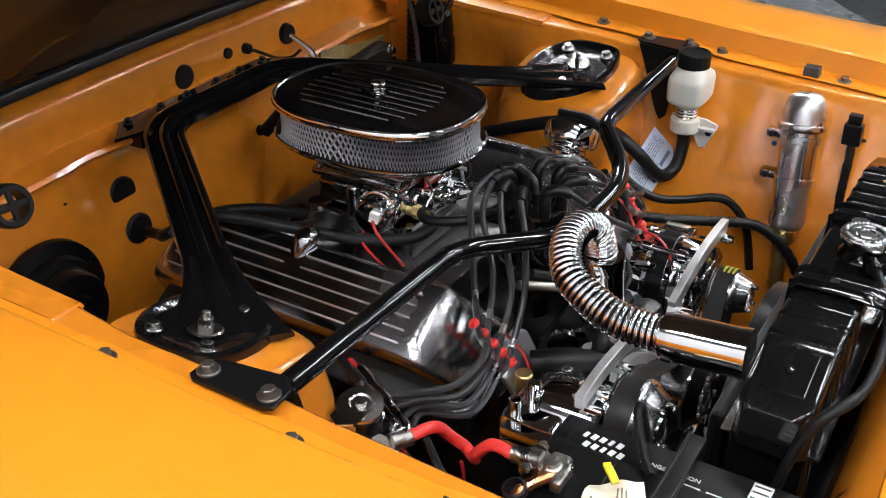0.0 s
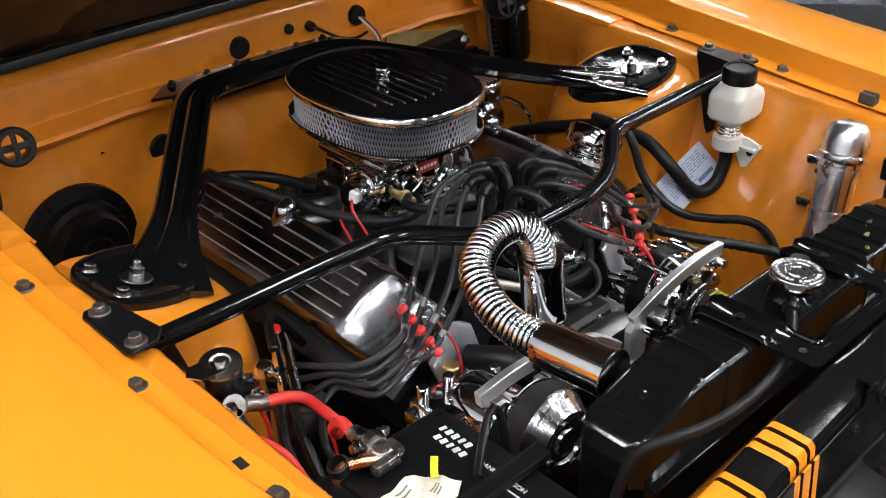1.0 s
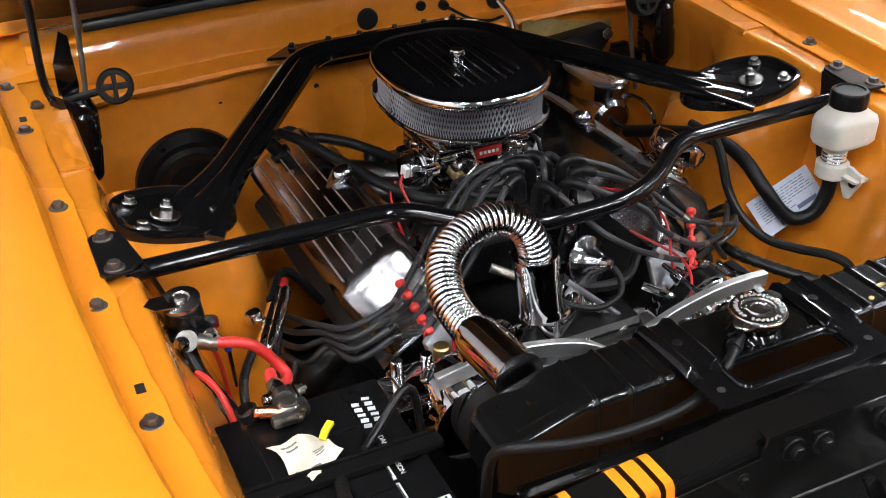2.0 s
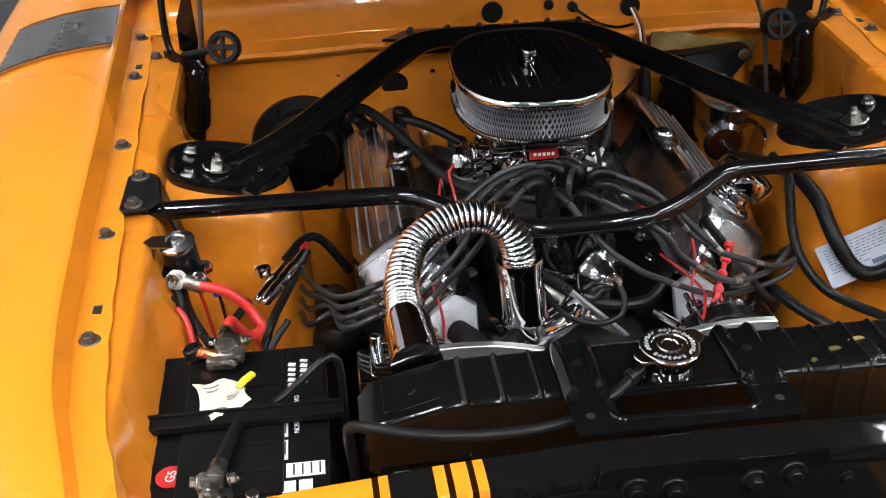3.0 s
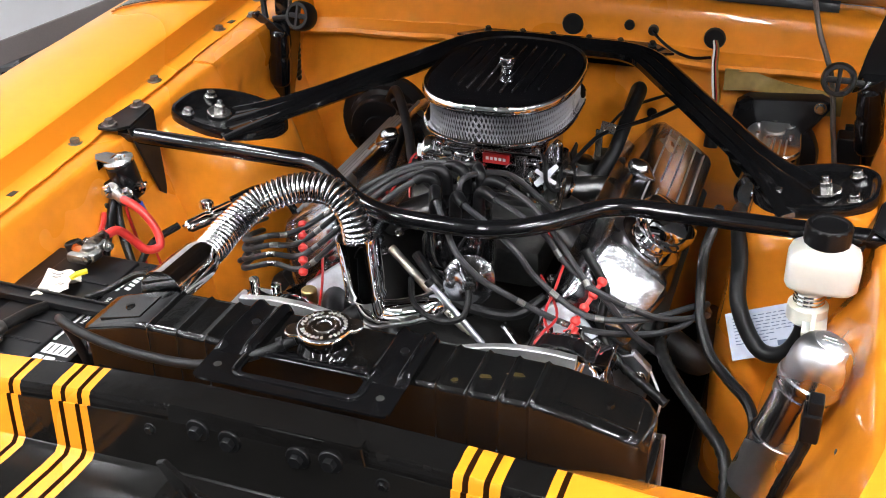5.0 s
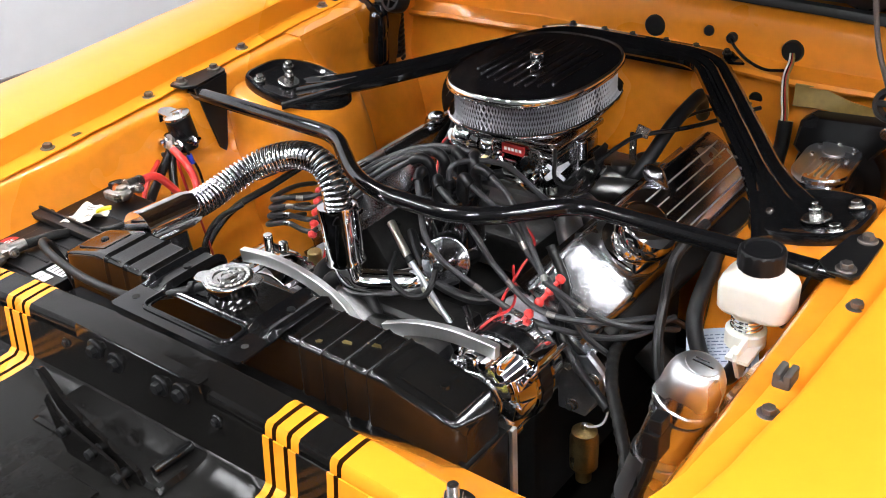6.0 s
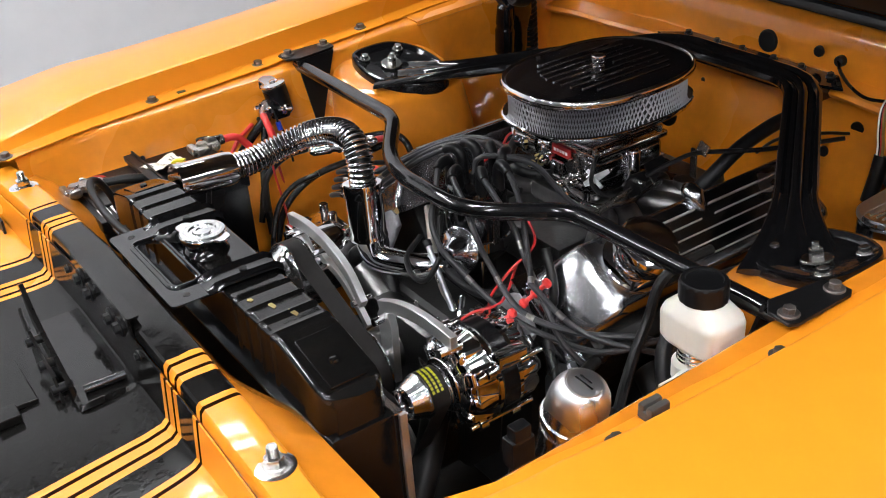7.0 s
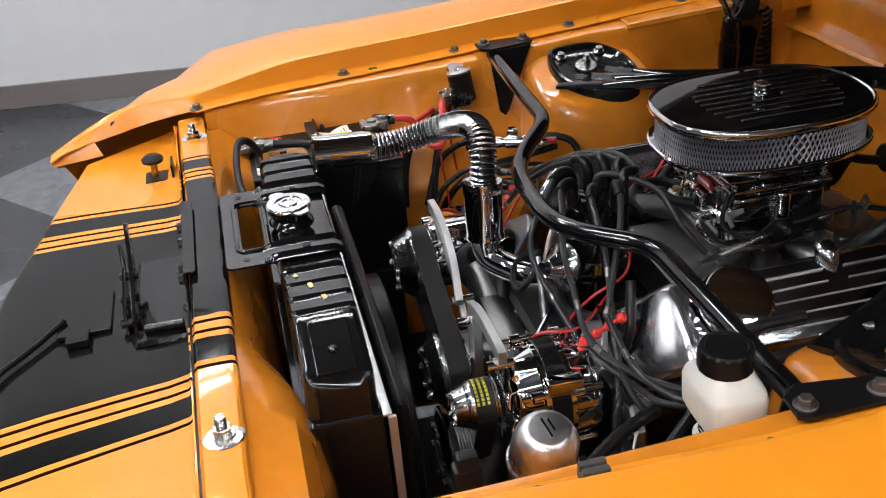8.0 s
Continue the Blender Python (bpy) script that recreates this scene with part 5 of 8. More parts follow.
    tube(bm, spline([(-0.050, 0.168, 0.826), (-0.075, 0.140, 0.832), (-0.060, 0.095, 0.836), (-0.02, 0.07, 0.836), (0.02, 0.075, 0.828)]), 0.0075, 10)
    part("vacuum_hose", bm, RUBBER, t, "thick black vacuum hose")
    t.location.z += 0.016


carburettor()


# towers on the cap: x and y from its middle
TOWERS = [(-0.028, -0.026), (0.006, -0.036), (0.034, -0.014), (0.035, 0.018), (-0.038, 0.004), (-0.029, 0.028), (-0.003, 0.038), (0.022, 0.034)]
DIST = (0.0, 0.006)


def distributor():
    t = empty("distributor", "distributor with a glossy black cap and chrome band", "distributor", at=(*DIST, 0.74))
    M = Matrix.Translation((*DIST, 0))
    bm = B()
    lathe(bm, [(0.026, 0.70), (0.026, 0.750), (0.044, 0.762), (0.048, 0.772), (0.048, 0.780)], M, 28)
    part("body", bm, POLISH, t)
    bm = B()
    lathe(bm, [(0.048, 0.776), (0.0525, 0.779), (0.0525, 0.795), (0.049, 0.798)], M, 36)
    part("band", bm, CHROME, t, "chrome band under the cap")
    bm = B()
    lathe(bm, [(0.050, 0.796), (0.051, 0.800), (0.050, 0.842), (0.047, 0.852), (0.047, 0.866), (0.044, 0.876), (0.036, 0.881), (0.004, 0.883)], M, 36)
    cap = part("cap", bm, BLACK, t, "glossy black distributor cap")
    for x, y in TOWERS + [(0.0, 0.0)]:
        bm = B()
        lathe(bm, [(0.0092, 0.872), (0.0085, 0.892), (0.0070, 0.894)], M @ Matrix.Translation((x, y, 0)), 14)
        part("tower", bm, PLASTIC, cap)
    for sx in (-1, 1):
        bm = B()
        box(bm, (DIST[0] + sx * 0.0525, DIST[1] - 0.004, 0.815), (0.004, 0.012, 0.046), 0.0012)
        part("clip", bm, ZINC, cap, "bright spring clip")
    bm = B()
    m = axis_matrix((0.030, -0.045, 0.790), (0.052, -0.105, 0.812))
    lathe(bm, [(0.010, -0.01), (0.012, 0.0), (0.036, 0.008), (0.038, 0.012), (0.0375, 0.015), (0.035, 0.016), (0.026, 0.022), (0.018, 0.031), (0.0125, 0.042), (0.010, 0.044), (0.008, 0.054), (0.003, 0.055)], m, 30)
    part("vacuum_can", bm, POLISH, t, "zinc bell-shaped vacuum advance can")
    bm = B()
    tube(bm, spline([(0.048, -0.100, 0.805), (0.052, -0.112, 0.795), (0.045, -0.125, 0.775), (0.01, -0.125, 0.765), (-0.03, -0.11, 0.775), (-0.05, -0.07, 0.79)]), 0.0045, 8)
    part("vacuum_hose", bm, RUBBER, t, "thin black vacuum hose")


distributor()


def dipstick_tube():
    t = empty("dipstick_tube", "bare steel tube slanting down beside the distributor", "tube", at=(0.09, -0.0995, 0.696))
    bm = B()
    tube(bm, [V(-0.022, -0.0775, 0.797), V(0.09, -0.0995, 0.696), V(0.165, -0.114, 0.628)], 0.0046, 12)
    part("tube", bm, HEADMETAL, t)
    bm = B()
    lathe(bm, [(0.0046, 0), (0.0068, 0.001), (0.0068, 0.010), (0.0046, 0.011)], axis_matrix((-0.022, -0.0775, 0.797), (0.09, -0.0995, 0.696)), 14)
    part("collar", bm, RUBBER, t, "black rubber collar")


dipstick_tube()


def plug_wires():
    right = [
        [(0.215, -0.055, 0.812), (0.30, -0.04, 0.775), (0.36, 0.03, 0.745), (0.34, 0.10, 0.70)],
        [(0.208, -0.066, 0.797), (0.29, -0.055, 0.762), (0.35, 0.0, 0.735), (0.35, 0.07, 0.69)],
        [(0.199, -0.080, 0.782), (0.28, -0.03, 0.735), (0.32, 0.01, 0.70)],
        [(0.190, -0.092, 0.766), (0.26, -0.07, 0.742), (0.33, -0.01, 0.76), (0.36, 0.05, 0.78)],
    ]
    left = []
    for k, clip in enumerate(((-0.239, -0.036, 0.822), (-0.236, -0.048, 0.806), (-0.230, -0.060, 0.791), (-0.224, -0.072, 0.776))):
        d = 0.013 - 0.013 * k
        left.append([clip, (-0.275 - 0.2 * d, -0.070 - 0.004 * k, 0.808 + d), (-0.325, -0.058 - 0.006 * k, 0.786 + d), (-0.352 + 0.004 * k, -0.015, 0.772 + d), (-0.374, 0.05 - 0.02 * k, 0.752 + d), (-0.388, 0.13 - 0.02 * k, 0.72 + d)])
    ways = [
        [(-0.014, -0.052, 0.912), (0.006, -0.072, 0.888), (0.030, -0.098, 0.864), (0.060, -0.110, 0.843), (0.0915, -0.108, 0.822), (0.19, -0.082, 0.766), (0.27, -0.035, 0.737), (0.33, -0.02, 0.752), (0.36, 0.04, 0.76)],
        [(0.028, -0.054, 0.914), (0.070, -0.066, 0.893), (0.112, -0.080, 0.868), (0.1412, -0.0784, 0.8294), (0.21, -0.0787, 0.7848), (0.2833, -0.0422, 0.7695), (0.3476, 0.0274, 0.7615), (0.36, 0.08, 0.72)],
        [(0.062, -0.022, 0.912), (0.100, -0.028, 0.896), (0.1391, -0.032, 0.872), (0.1666, -0.036, 0.8384), (0.235, -0.055, 0.795), (0.270, -0.052, 0.7487), (0.305, -0.0315, 0.71)],
        [(0.068, 0.018, 0.912), (0.110, 0.002, 0.896), (0.150, -0.020, 0.866), (0.200, -0.050, 0.822)] + right[0],
        [(-0.066, -0.002, 0.912), (-0.105, -0.030, 0.886), (-0.160, -0.060, 0.835)] + left[3],
        [(-0.062, 0.030, 0.914), (-0.112, 0.000, 0.893), (-0.168, -0.045, 0.842)] + left[2],
        [(-0.036, 0.056, 0.914), (-0.105, 0.034, 0.901), (-0.172, -0.020, 0.858)] + left[1],
        [(0.000, 0.066, 0.914), (-0.075, 0.066, 0.908), (-0.140, 0.030, 0.886)] + left[0],
    ]
    for (x, y), r in zip(TOWERS, ways):
        x, y = x + DIST[0], y + DIST[1]
        w = empty("plug_wire", "dark grey spark plug wire with a black boot", "wire", "spark plug wires", (x, y, 0.892))
        away = (Vector(r[0]) - Vector((x, y, 0.9))).to_2d().normalized() * 0.008
        line = spline([(x, y, 0.884), (x, y, 0.900), (x + away.x * 0.4, y + away.y * 0.4, 0.911), (x + away.x * 1.6, y + away.y * 1.6, 0.917)] + r, 0.006)
        bm = B()
        tube(bm, line[5:], 0.0045, 9)
        part("cable", bm, WIRE, w)
        bm = B()
        tube(bm, line[:10], 0.0088, 12, lambda q: 1.0 + (0.10 if q < 0.008 else 0.0) - 6.0 * max(0.0, q - 0.036))
        part("boot", bm, PLASTIC, w, "glossy black bent boot")
        for f in (0.44, 0.56):
            bm = B()
            i = int(len(line) * f)
            tube(bm, line[i:i + 3], 0.0047, 9)
            part("print_mark", bm, LEAD, w, "pale printed marking")
    for pts, name in (([(0.222, -0.040, 0.818), (0.188, -0.096, 0.760)], "R"), ([(-0.240, -0.031, 0.826), (-0.222, -0.076, 0.772)], "L")):
        sep = empty("wire_separator", "red plastic spark plug wire separator", "wire holder", "wire separators", pts[1])
        p0, p1 = Vector(pts[0]), Vector(pts[1])
        bm = B()
        cyl(bm, p0, p1, 0.0034, seg=12)
        part("bar", bm, RED, sep)
        for k in range(5):
            c = p0.lerp(p1, k / 4)
            d = (p1 - p0).normalized()
            bm = B()
            cyl(bm, c - d * 0.0055, c + d * 0.0055, 0.0072, seg=14, edge=0.003)
            part("clip", bm, RED, sep)
    coil = empty("coil_wire", "black coil wire running along the engine", "wire", at=(0, 0.0, 0.87))
    bm = B()
    tube(bm, spline([(0, 0.006, 0.885), (0, 0.010, 0.912), (0.012, 0.035, 0.916), (0.05, 0.08, 0.90), (0.09, 0.10, 0.86), (0.11, 0.13, 0.82)]), 0.0045, 9)
    part("cable", bm, WIRE, coil)


plug_wires()


# ---- front of the engine ----
def radiator():
    t = empty("radiator", "gloss black radiator with a ribbed brass top tank", "radiator", at=(0.02, -0.415, 0.35))
    ribs = [-0.210, -0.172, -0.135, 0.138, 0.172, 0.205, 0.237]
    def top(x):
        z = 0.925
        if x > 0.252:
            z -= 0.024 * min(1, (x - 0.252) / 0.105) ** 1.1
        if x < -0.225:
            z -= 0.020 * min(1, (-0.225 - x) / 0.075) ** 1.1
        near = min(abs(x - r) for r in ribs)
        return z + 0.0034 * max(0, 1 - near / 0.0042)
    xs = sorted(set([round(v, 4) for v in np.linspace(-0.316, 0.356, 68)] + [r + d for r in ribs for d in (-0.0045, -0.002, 0, 0.002, 0.0045)]))
    rows = []
    for x in xs:
        end = max(0.0, (x - 0.338) / 0.018, (-0.298 - x) / 0.018)
        y0, y1 = -0.456 + 0.012 * end ** 2, -0.378 - 0.010 * end ** 2
        z = top(x) - 0.010 * end ** 2
        near = min(abs(x - r) for r in ribs)
        k = 0.0022 * max(0, 1 - near / 0.0042)
        rows.append([(x, y0 - 0.002, 0.846), (x, y0 - 0.001 - k, 0.862), (x, y0 - k, z - 0.008), (x, y0 + 0.001 - k, z - 0.0035), (x, y0 + 0.004 - k, z - 0.0008), (x, y0 + 0.008, z), (x, y1 - 0.008, z), (x, y1 - 0.003, z - 0.001), (x, y1 - 0.0005, z - 0.004), (x, y1, z - 0.009), (x, y1 + 0.001, 0.846)])
    bm = B()
    vs = [[bm.verts.new(p) for p in r] for r in rows]
    n = len(rows[0])
    for a, b in zip(vs, vs[1:]):
        for k in range(n):
            bm.faces.new((a[k], a[(k + 1) % n], b[(k + 1) % n], b[k]))
    bm.faces.new(vs[0])
    bm.faces.new(vs[-1])
    tank = part("top_tank", bm, TANK, t, "gloss black ribbed top tank with chipped paint", smooth=40)
    # flat pad raised at the tank's end
    bm = B()
    box(bm, (0.303, -0.417, 0.9145), (0.082, 0.046, 0.003), 0.0012, Matrix.Rotation(radians(13), 3, "Y"))
    part("pad", bm, TANK, tank)
    bm = B()
    box(bm, (-0.262, -0.417, 0.9160), (0.060, 0.046, 0.003), 0.0012, Matrix.Rotation(radians(-14), 3, "Y"))
    part("pad", bm, TANK, tank)
    for x, z in ((0.31, 0.914), (-0.262, 0.917)):
        bm = B()
        lathe(bm, [(0.006, 0), (0.005, 0.003), (0.001, 0.0035)], Matrix.Translation((x, -0.417, z)), 12)
        part("rivet", bm, TANK, tank)
    for x, y, a in ((0.150, -0.440, 0.004), (0.178, -0.425, 0.008), (0.208, -0.412, 0.010)):
        bm = B()
        prism(bm, [(-a, -0.002), (-a * 0.3, -0.004), (a, -0.001), (a * 0.6, 0.003), (-a * 0.5, 0.002)], 0, 0.0006, Matrix.Translation((x + 0.002, y, 0.9256)))
        part("paint_chip", bm, BRASS, tank, "bare brass where paint chipped")
    # core and side straps
    bm = B()
    box(bm, (0.022, -0.415, 0.60), (0.600, 0.050, 0.49))
    part("core", bm, DARKMETAL, t, "dark finned core")
    bm = B()
    for k in range(46):
        box(bm, (0.022, -0.3895, 0.37 + 0.0104 * k), (0.59, 0.004, 0.002))
    tagged(part("core_fin", bm, DARKMETAL, t), kind="stuff")
    for x in (-0.286, 0.344):
        bm = B()
        box(bm, (x, -0.416, 0.60), (0.034, 0.084, 0.50), 0.005)
        part("side_strap", bm, TANK, t)
    bm = B()
    box(bm, (0.029, -0.371, 0.8465), (0.662, 0.011, 0.003), 0.001)
    part("rear_flange", bm, ZINC, t, "bare silver rear flange")
    bm = B()
    box(bm, (0.029, -0.462, 0.8455), (0.66, 0.012, 0.004), 0.001)
    part("front_flange", bm, TANK, t)
    bm = B()
    box(bm, (0.360, -0.366, 0.72), (0.006, 0.010, 0.25), 0.0015)
    part("rear_bracket", bm, BRUSHED, t, "bare aluminium bracket")
    # filler neck and cap
    bm = B()
    lathe(bm, [(0.034, 0.920), (0.030, 0.928), (0.024, 0.934), (0.024, 0.944), (0.030, 0.946), (0.030, 0.949)], Matrix.Translation((0.0, -0.430, 0)), 28)
    cyl(bm, (-0.018, -0.436, 0.937), (-0.045, -0.445, 0.936), 0.005, seg=10)
    part("filler_neck", bm, TANK, t)
    m = Matrix.Translation((0.0, -0.430, 0.949)) @ pose(0, 0, 0, 0, 0, 25)
    bm = B()
    out = []
    for k in range(48):
        a = 2 * math.pi * k / 48
        r = 0.0305
        for c in (0, math.pi):
            d = abs((a - c + math.pi) % (2 * math.pi) - math.pi)
            r = max(r, 0.0305 + 0.012 * max(0, min(1, (0.42 - d) / 0.22)))
        out.append((r * math.cos(a), r * math.sin(a)))
    prism(bm, out, 0.0, 0.004, m, 0.001)
    lathe(bm, [(0.0300, 0.0035), (0.0293, 0.0055), (0.028, 0.0062), (0.0185, 0.0064), (0.0175, 0.0046), (0.0135, 0.0046), (0.0125, 0.0066), (0.0085, 0.0068), (0.0075, 0.0055), (0.003, 0.0058)], m, 32)
    cap = part("pressure_cap", bm, CAPSTEEL, t, "bright steel radiator cap with two ears")
    bm = B()
    for k in range(30):
        if k % 8 == 7:
            continue
        a = radians(12 * k)
        box(bm, m @ Vector((0.0236 * math.cos(a), 0.0236 * math.sin(a), 0.0064)), (0.0026, 0.0046, 0.0008), 0, pose(0, 0, 0, 0, 0, math.degrees(a) + 65 - 130 * (k % 3 == 1)).to_3x3())
    tagged(part("print", bm, BRUSHED, cap), kind="stuff")
    # overflow hose
    hose = empty("overflow_hose", "black rubber overflow hose lying over the radiator", "hose", at=(-0.02, -0.44, 0.937))
    bm = B()
    tube(bm, spline([(-0.030, -0.442, 0.937), (-0.070, -0.468, 0.925), (-0.125, -0.486, 0.913), (-0.20, -0.492, 0.914), (-0.265, -0.490, 0.922), (-0.305, -0.482, 0.928), (-0.325, -0.466, 0.918), (-0.328, -0.452, 0.89), (-0.325, -0.440, 0.84), (-0.325, -0.43, 0.78)]), 0.0058, 12)
    part("tube", bm, RUBBER, hose)
    bm = B()
    cyl(bm, (-0.041, -0.4485, 0.9345), (-0.047, -0.452, 0.933), 0.0083, seg=16)
    part("clamp", bm, SATIN, hose, "small black hose clamp")


radiator()


def radiator_mount():
    t = empty("radiator_mount", "gloss black upper radiator mount over the tank", "bracket", at=(0.0, -0.49, 0.905))
    bm = B()
    m = Matrix.Translation((-0.002, -0.488, 0))
    # a plate with a window
    o, i = roundrect(0.224, 0.068, 0.008), roundrect(0.134, 0.030, 0.008)
    z0, z1 = 0.9250, 0.9280
    rings = []
    for pts, z in ((o, z0), (o, z1), (i, z1), (i, z0)):
        rings.append([bm.verts.new(m @ Vector((x, y + (0.0 if pts is o else 0.003), z))) for x, y in pts])
    n = len(o)
    for a, b in zip(rings, rings[1:] + rings[:1]):
        for k in range(n):
            bm.faces.new((a[k], a[(k + 1) % n], b[(k + 1) % n], b[k]))
    part("plate", bm, BLACK, t)
    bm = B()
    tube(bm, [m @ Vector((x, y + 0.003, 0.9285)) for x, y in roundrect(0.146, 0.042, 0.012)] + [m @ Vector((0.073, 0.003 + 0.009, 0.9285))], 0.0030, 8)
    part("bead", bm, BLACK, t)
    for c in (-0.092, 0.088):
        bm = B()
        rows = []
        for x, h in ((-0.023, 0.0), (-0.020, 0.004), (-0.0155, 0.0075), (-0.011, 0.004), (-0.008, 0.002), (0.008, 0.002), (0.011, 0.004), (0.0155, 0.0075), (0.020, 0.004), (0.023, 0.0)):
            rows.append([(c + x, -0.474, 0.9275 + h * 0.3), (c + x, -0.466, 0.928 + h * 0.6), (c + x, -0.4605 - h * 0.3, 0.929 + h), (c + x, -0.452, 0.930 + h), (c + x, -0.418, 0.930 + h), (c + x, -0.382, 0.929 + h), (c + x, -0.373 + h * 0.3, 0.922 + h), (c + x, -0.3705, 0.890 + h * 0.3)])
        sheet(bm, rows, 0.002)
        s = part("saddle", bm, BLACK, t, "black ribbed saddle over the tank", smooth=50)
        bm = B()
        cyl(bm, (c, -0.418, 0.9310), (c, -0.418, 0.9335), 0.005, seg=12)
        part("rivet", bm, SATIN, s)
        bm = B()
        cyl(bm, (c + (0.004 if c > 0 else -0.004), -0.496, 0.9275), (c + (0.004 if c > 0 else -0.004), -0.496, 0.9286), 0.0045, seg=14)
        part("hole", bm, UNDER, s, "dark punched hole in the mount plate")


radiator_mount()


def fan_shroud():
    t = empty("electric_fan", "black plastic electric fan behind the radiator", "fan", at=(0.03, -0.345, 0.45))
    bm = B()
    box(bm, (0.03, -0.348, 0.63), (0.56, 0.022, 0.38), 0.01)
    part("shroud", bm, PLASTIC, t)
    bm = B()
    lathe(bm, [(0.19, 0), (0.19, 0.02), (0.175, 0.024), (0.175, 0.004)], axis_matrix((0.03, -0.338, 0.62), (0.03, 0, 0.62)), 40, caps=False)
    part("ring", bm, PLASTIC, t)
    bm = B()
    cyl(bm, (0.03, -0.338, 0.62), (0.03, -0.305, 0.62), 0.045, 0.04, seg=24, edge=0.004)
    part("motor", bm, PLASTIC, t)


fan_shroud()


def upper_hose():
    t = empty("upper_radiator_hose", "corrugated chrome upper radiator hose with polished end sleeves", "hose", at=(-0.09, -0.145, 0.80))
    line = spline([(-0.253, -0.288, 0.9055), (-0.254, -0.245, 0.905), (-0.252, -0.205, 0.912), (-0.232, -0.155, 0.929), (-0.188, -0.129, 0.944), (-0.140, -0.125, 0.9455), (-0.113, -0.129, 0.928), (-0.101, -0.133, 0.906), (-0.097, -0.136, 0.884)], 0.0008)
    pitch = 0.0073
    # inner tube coloured dark for the shade between the chrome rings
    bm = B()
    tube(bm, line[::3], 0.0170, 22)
    flex = part("flex_tube", bm, GAPSHADE, t, "inner flex tube, darkened as the shade between chrome rings", smooth=60)
    bm = B()
    done, at = 0.0, 0.0
    for a, b in zip(line, line[1:]):
        at += (b - a).length
        if at < done:
            continue
        done += pitch
        m = axis_matrix(a, b)
        prof = [(0.0189 + 0.0027 * math.cos(k * math.pi / 4), 0.0027 * math.sin(k * math.pi / 4)) for k in range(9)]
        lathe(bm, prof, m, 26, caps=False)
    tagged(part("flex_ring", bm, RINGS, flex, "raised chrome rings of the flex tube", smooth=80), kind="stuff")
    bm = B()
    p0, p1 = (-0.2535, -0.276, 0.9050), (-0.250, -0.380, 0.912)
    lathe(bm, [(0.0235, 0), (0.0255, 0.002), (0.0275, 0.016), (0.0275, 0.086), (0.0285, 0.088), (0.0285, 0.096)], axis_matrix(p0, p1), 36)
    part("sleeve", bm, CHROME, t, "mirror chrome sleeve")
    bm = B()
    q0, q1 = (-0.0980, -0.1365, 0.890), (-0.0885, -0.1400, 0.797)
    lathe(bm, [(0.0240, 0), (0.0300, 0.001), (0.0305, 0.004), (0.0300, 0.020), (0.0288, 0.022), (0.0290, 0.082), (0.0305, 0.088), (0.0305, 0.092), (0.0240, 0.093)], axis_matrix(q0, q1), 36)
    part("sleeve", bm, CHROME, t, "mirror chrome sleeve")
    bm = B()
    tube(bm, spline([(-0.0875, -0.1415, 0.810), (-0.086, -0.141, 0.785), (-0.080, -0.136, 0.766), (-0.055, -0.116, 0.758), (-0.02, -0.09, 0.757), (0.0, -0.06, 0.757)]), 0.0215, 20)
    part("water_neck", bm, CHROME, t, "chrome curved water neck")
    for p, d in (((-0.272, -0.290, 0.892), (1, 0, 0)), ((-0.072, -0.122, 0.880), (0, 1, 0))):
        bm = B()
        box(bm, p, (0.012, 0.012, 0.008), 0.001)
        part("clamp_screw", bm, CHROME, t)


upper_hose()


def pulley(parent, c, r, w, name="pulley", bolts=6, bevel=0.026):
    """A pulley turning on y with a bevelled polished front; c: the middle of its front face."""
    m = axis_matrix((c[0], c[1] + w + bevel, c[2]), c)
    bm = B()
    prof = [(r * 0.5, 0), (r * 1.04, 0.001), (r * 1.04, 0.003), (r * 0.97, 0.004), (r * 0.97, w - 0.004), (r * 1.04, w - 0.003), (r * 1.05, w + 0.001), (r * 1.03, w + 0.004)]
    prof += [(r * 0.95, w + bevel * 0.35), (r * 0.93, w + bevel * 0.38), (r * 0.76, w + bevel - 0.001), (r * 0.73, w + bevel), (r * 0.58, w + bevel - 0.001), (r * 0.55, w + bevel - 0.005), (r * 0.34, w + bevel - 0.005), (r * 0.31, w + bevel - 0.001), (0.002, w + bevel)]
    lathe(bm, prof, m, 44)
    p = part(name, bm, TURNED, parent, "polished pulley with a bevelled front", smooth=25)
    for k in range(bolts):
        a = k * 2 * math.pi / bolts + 0.3
        q = m @ Vector((r * 0.655 * math.cos(a), r * 0.655 * math.sin(a), w + bevel - 0.0005))
        bm = B()
        cyl(bm, q, q + Vector((0, -0.006, 0)), 0.0052 * min(1.0, r / 0.05), seg=12, edge=0.001)
        part("bolt", bm, ZINC, p)
    return p


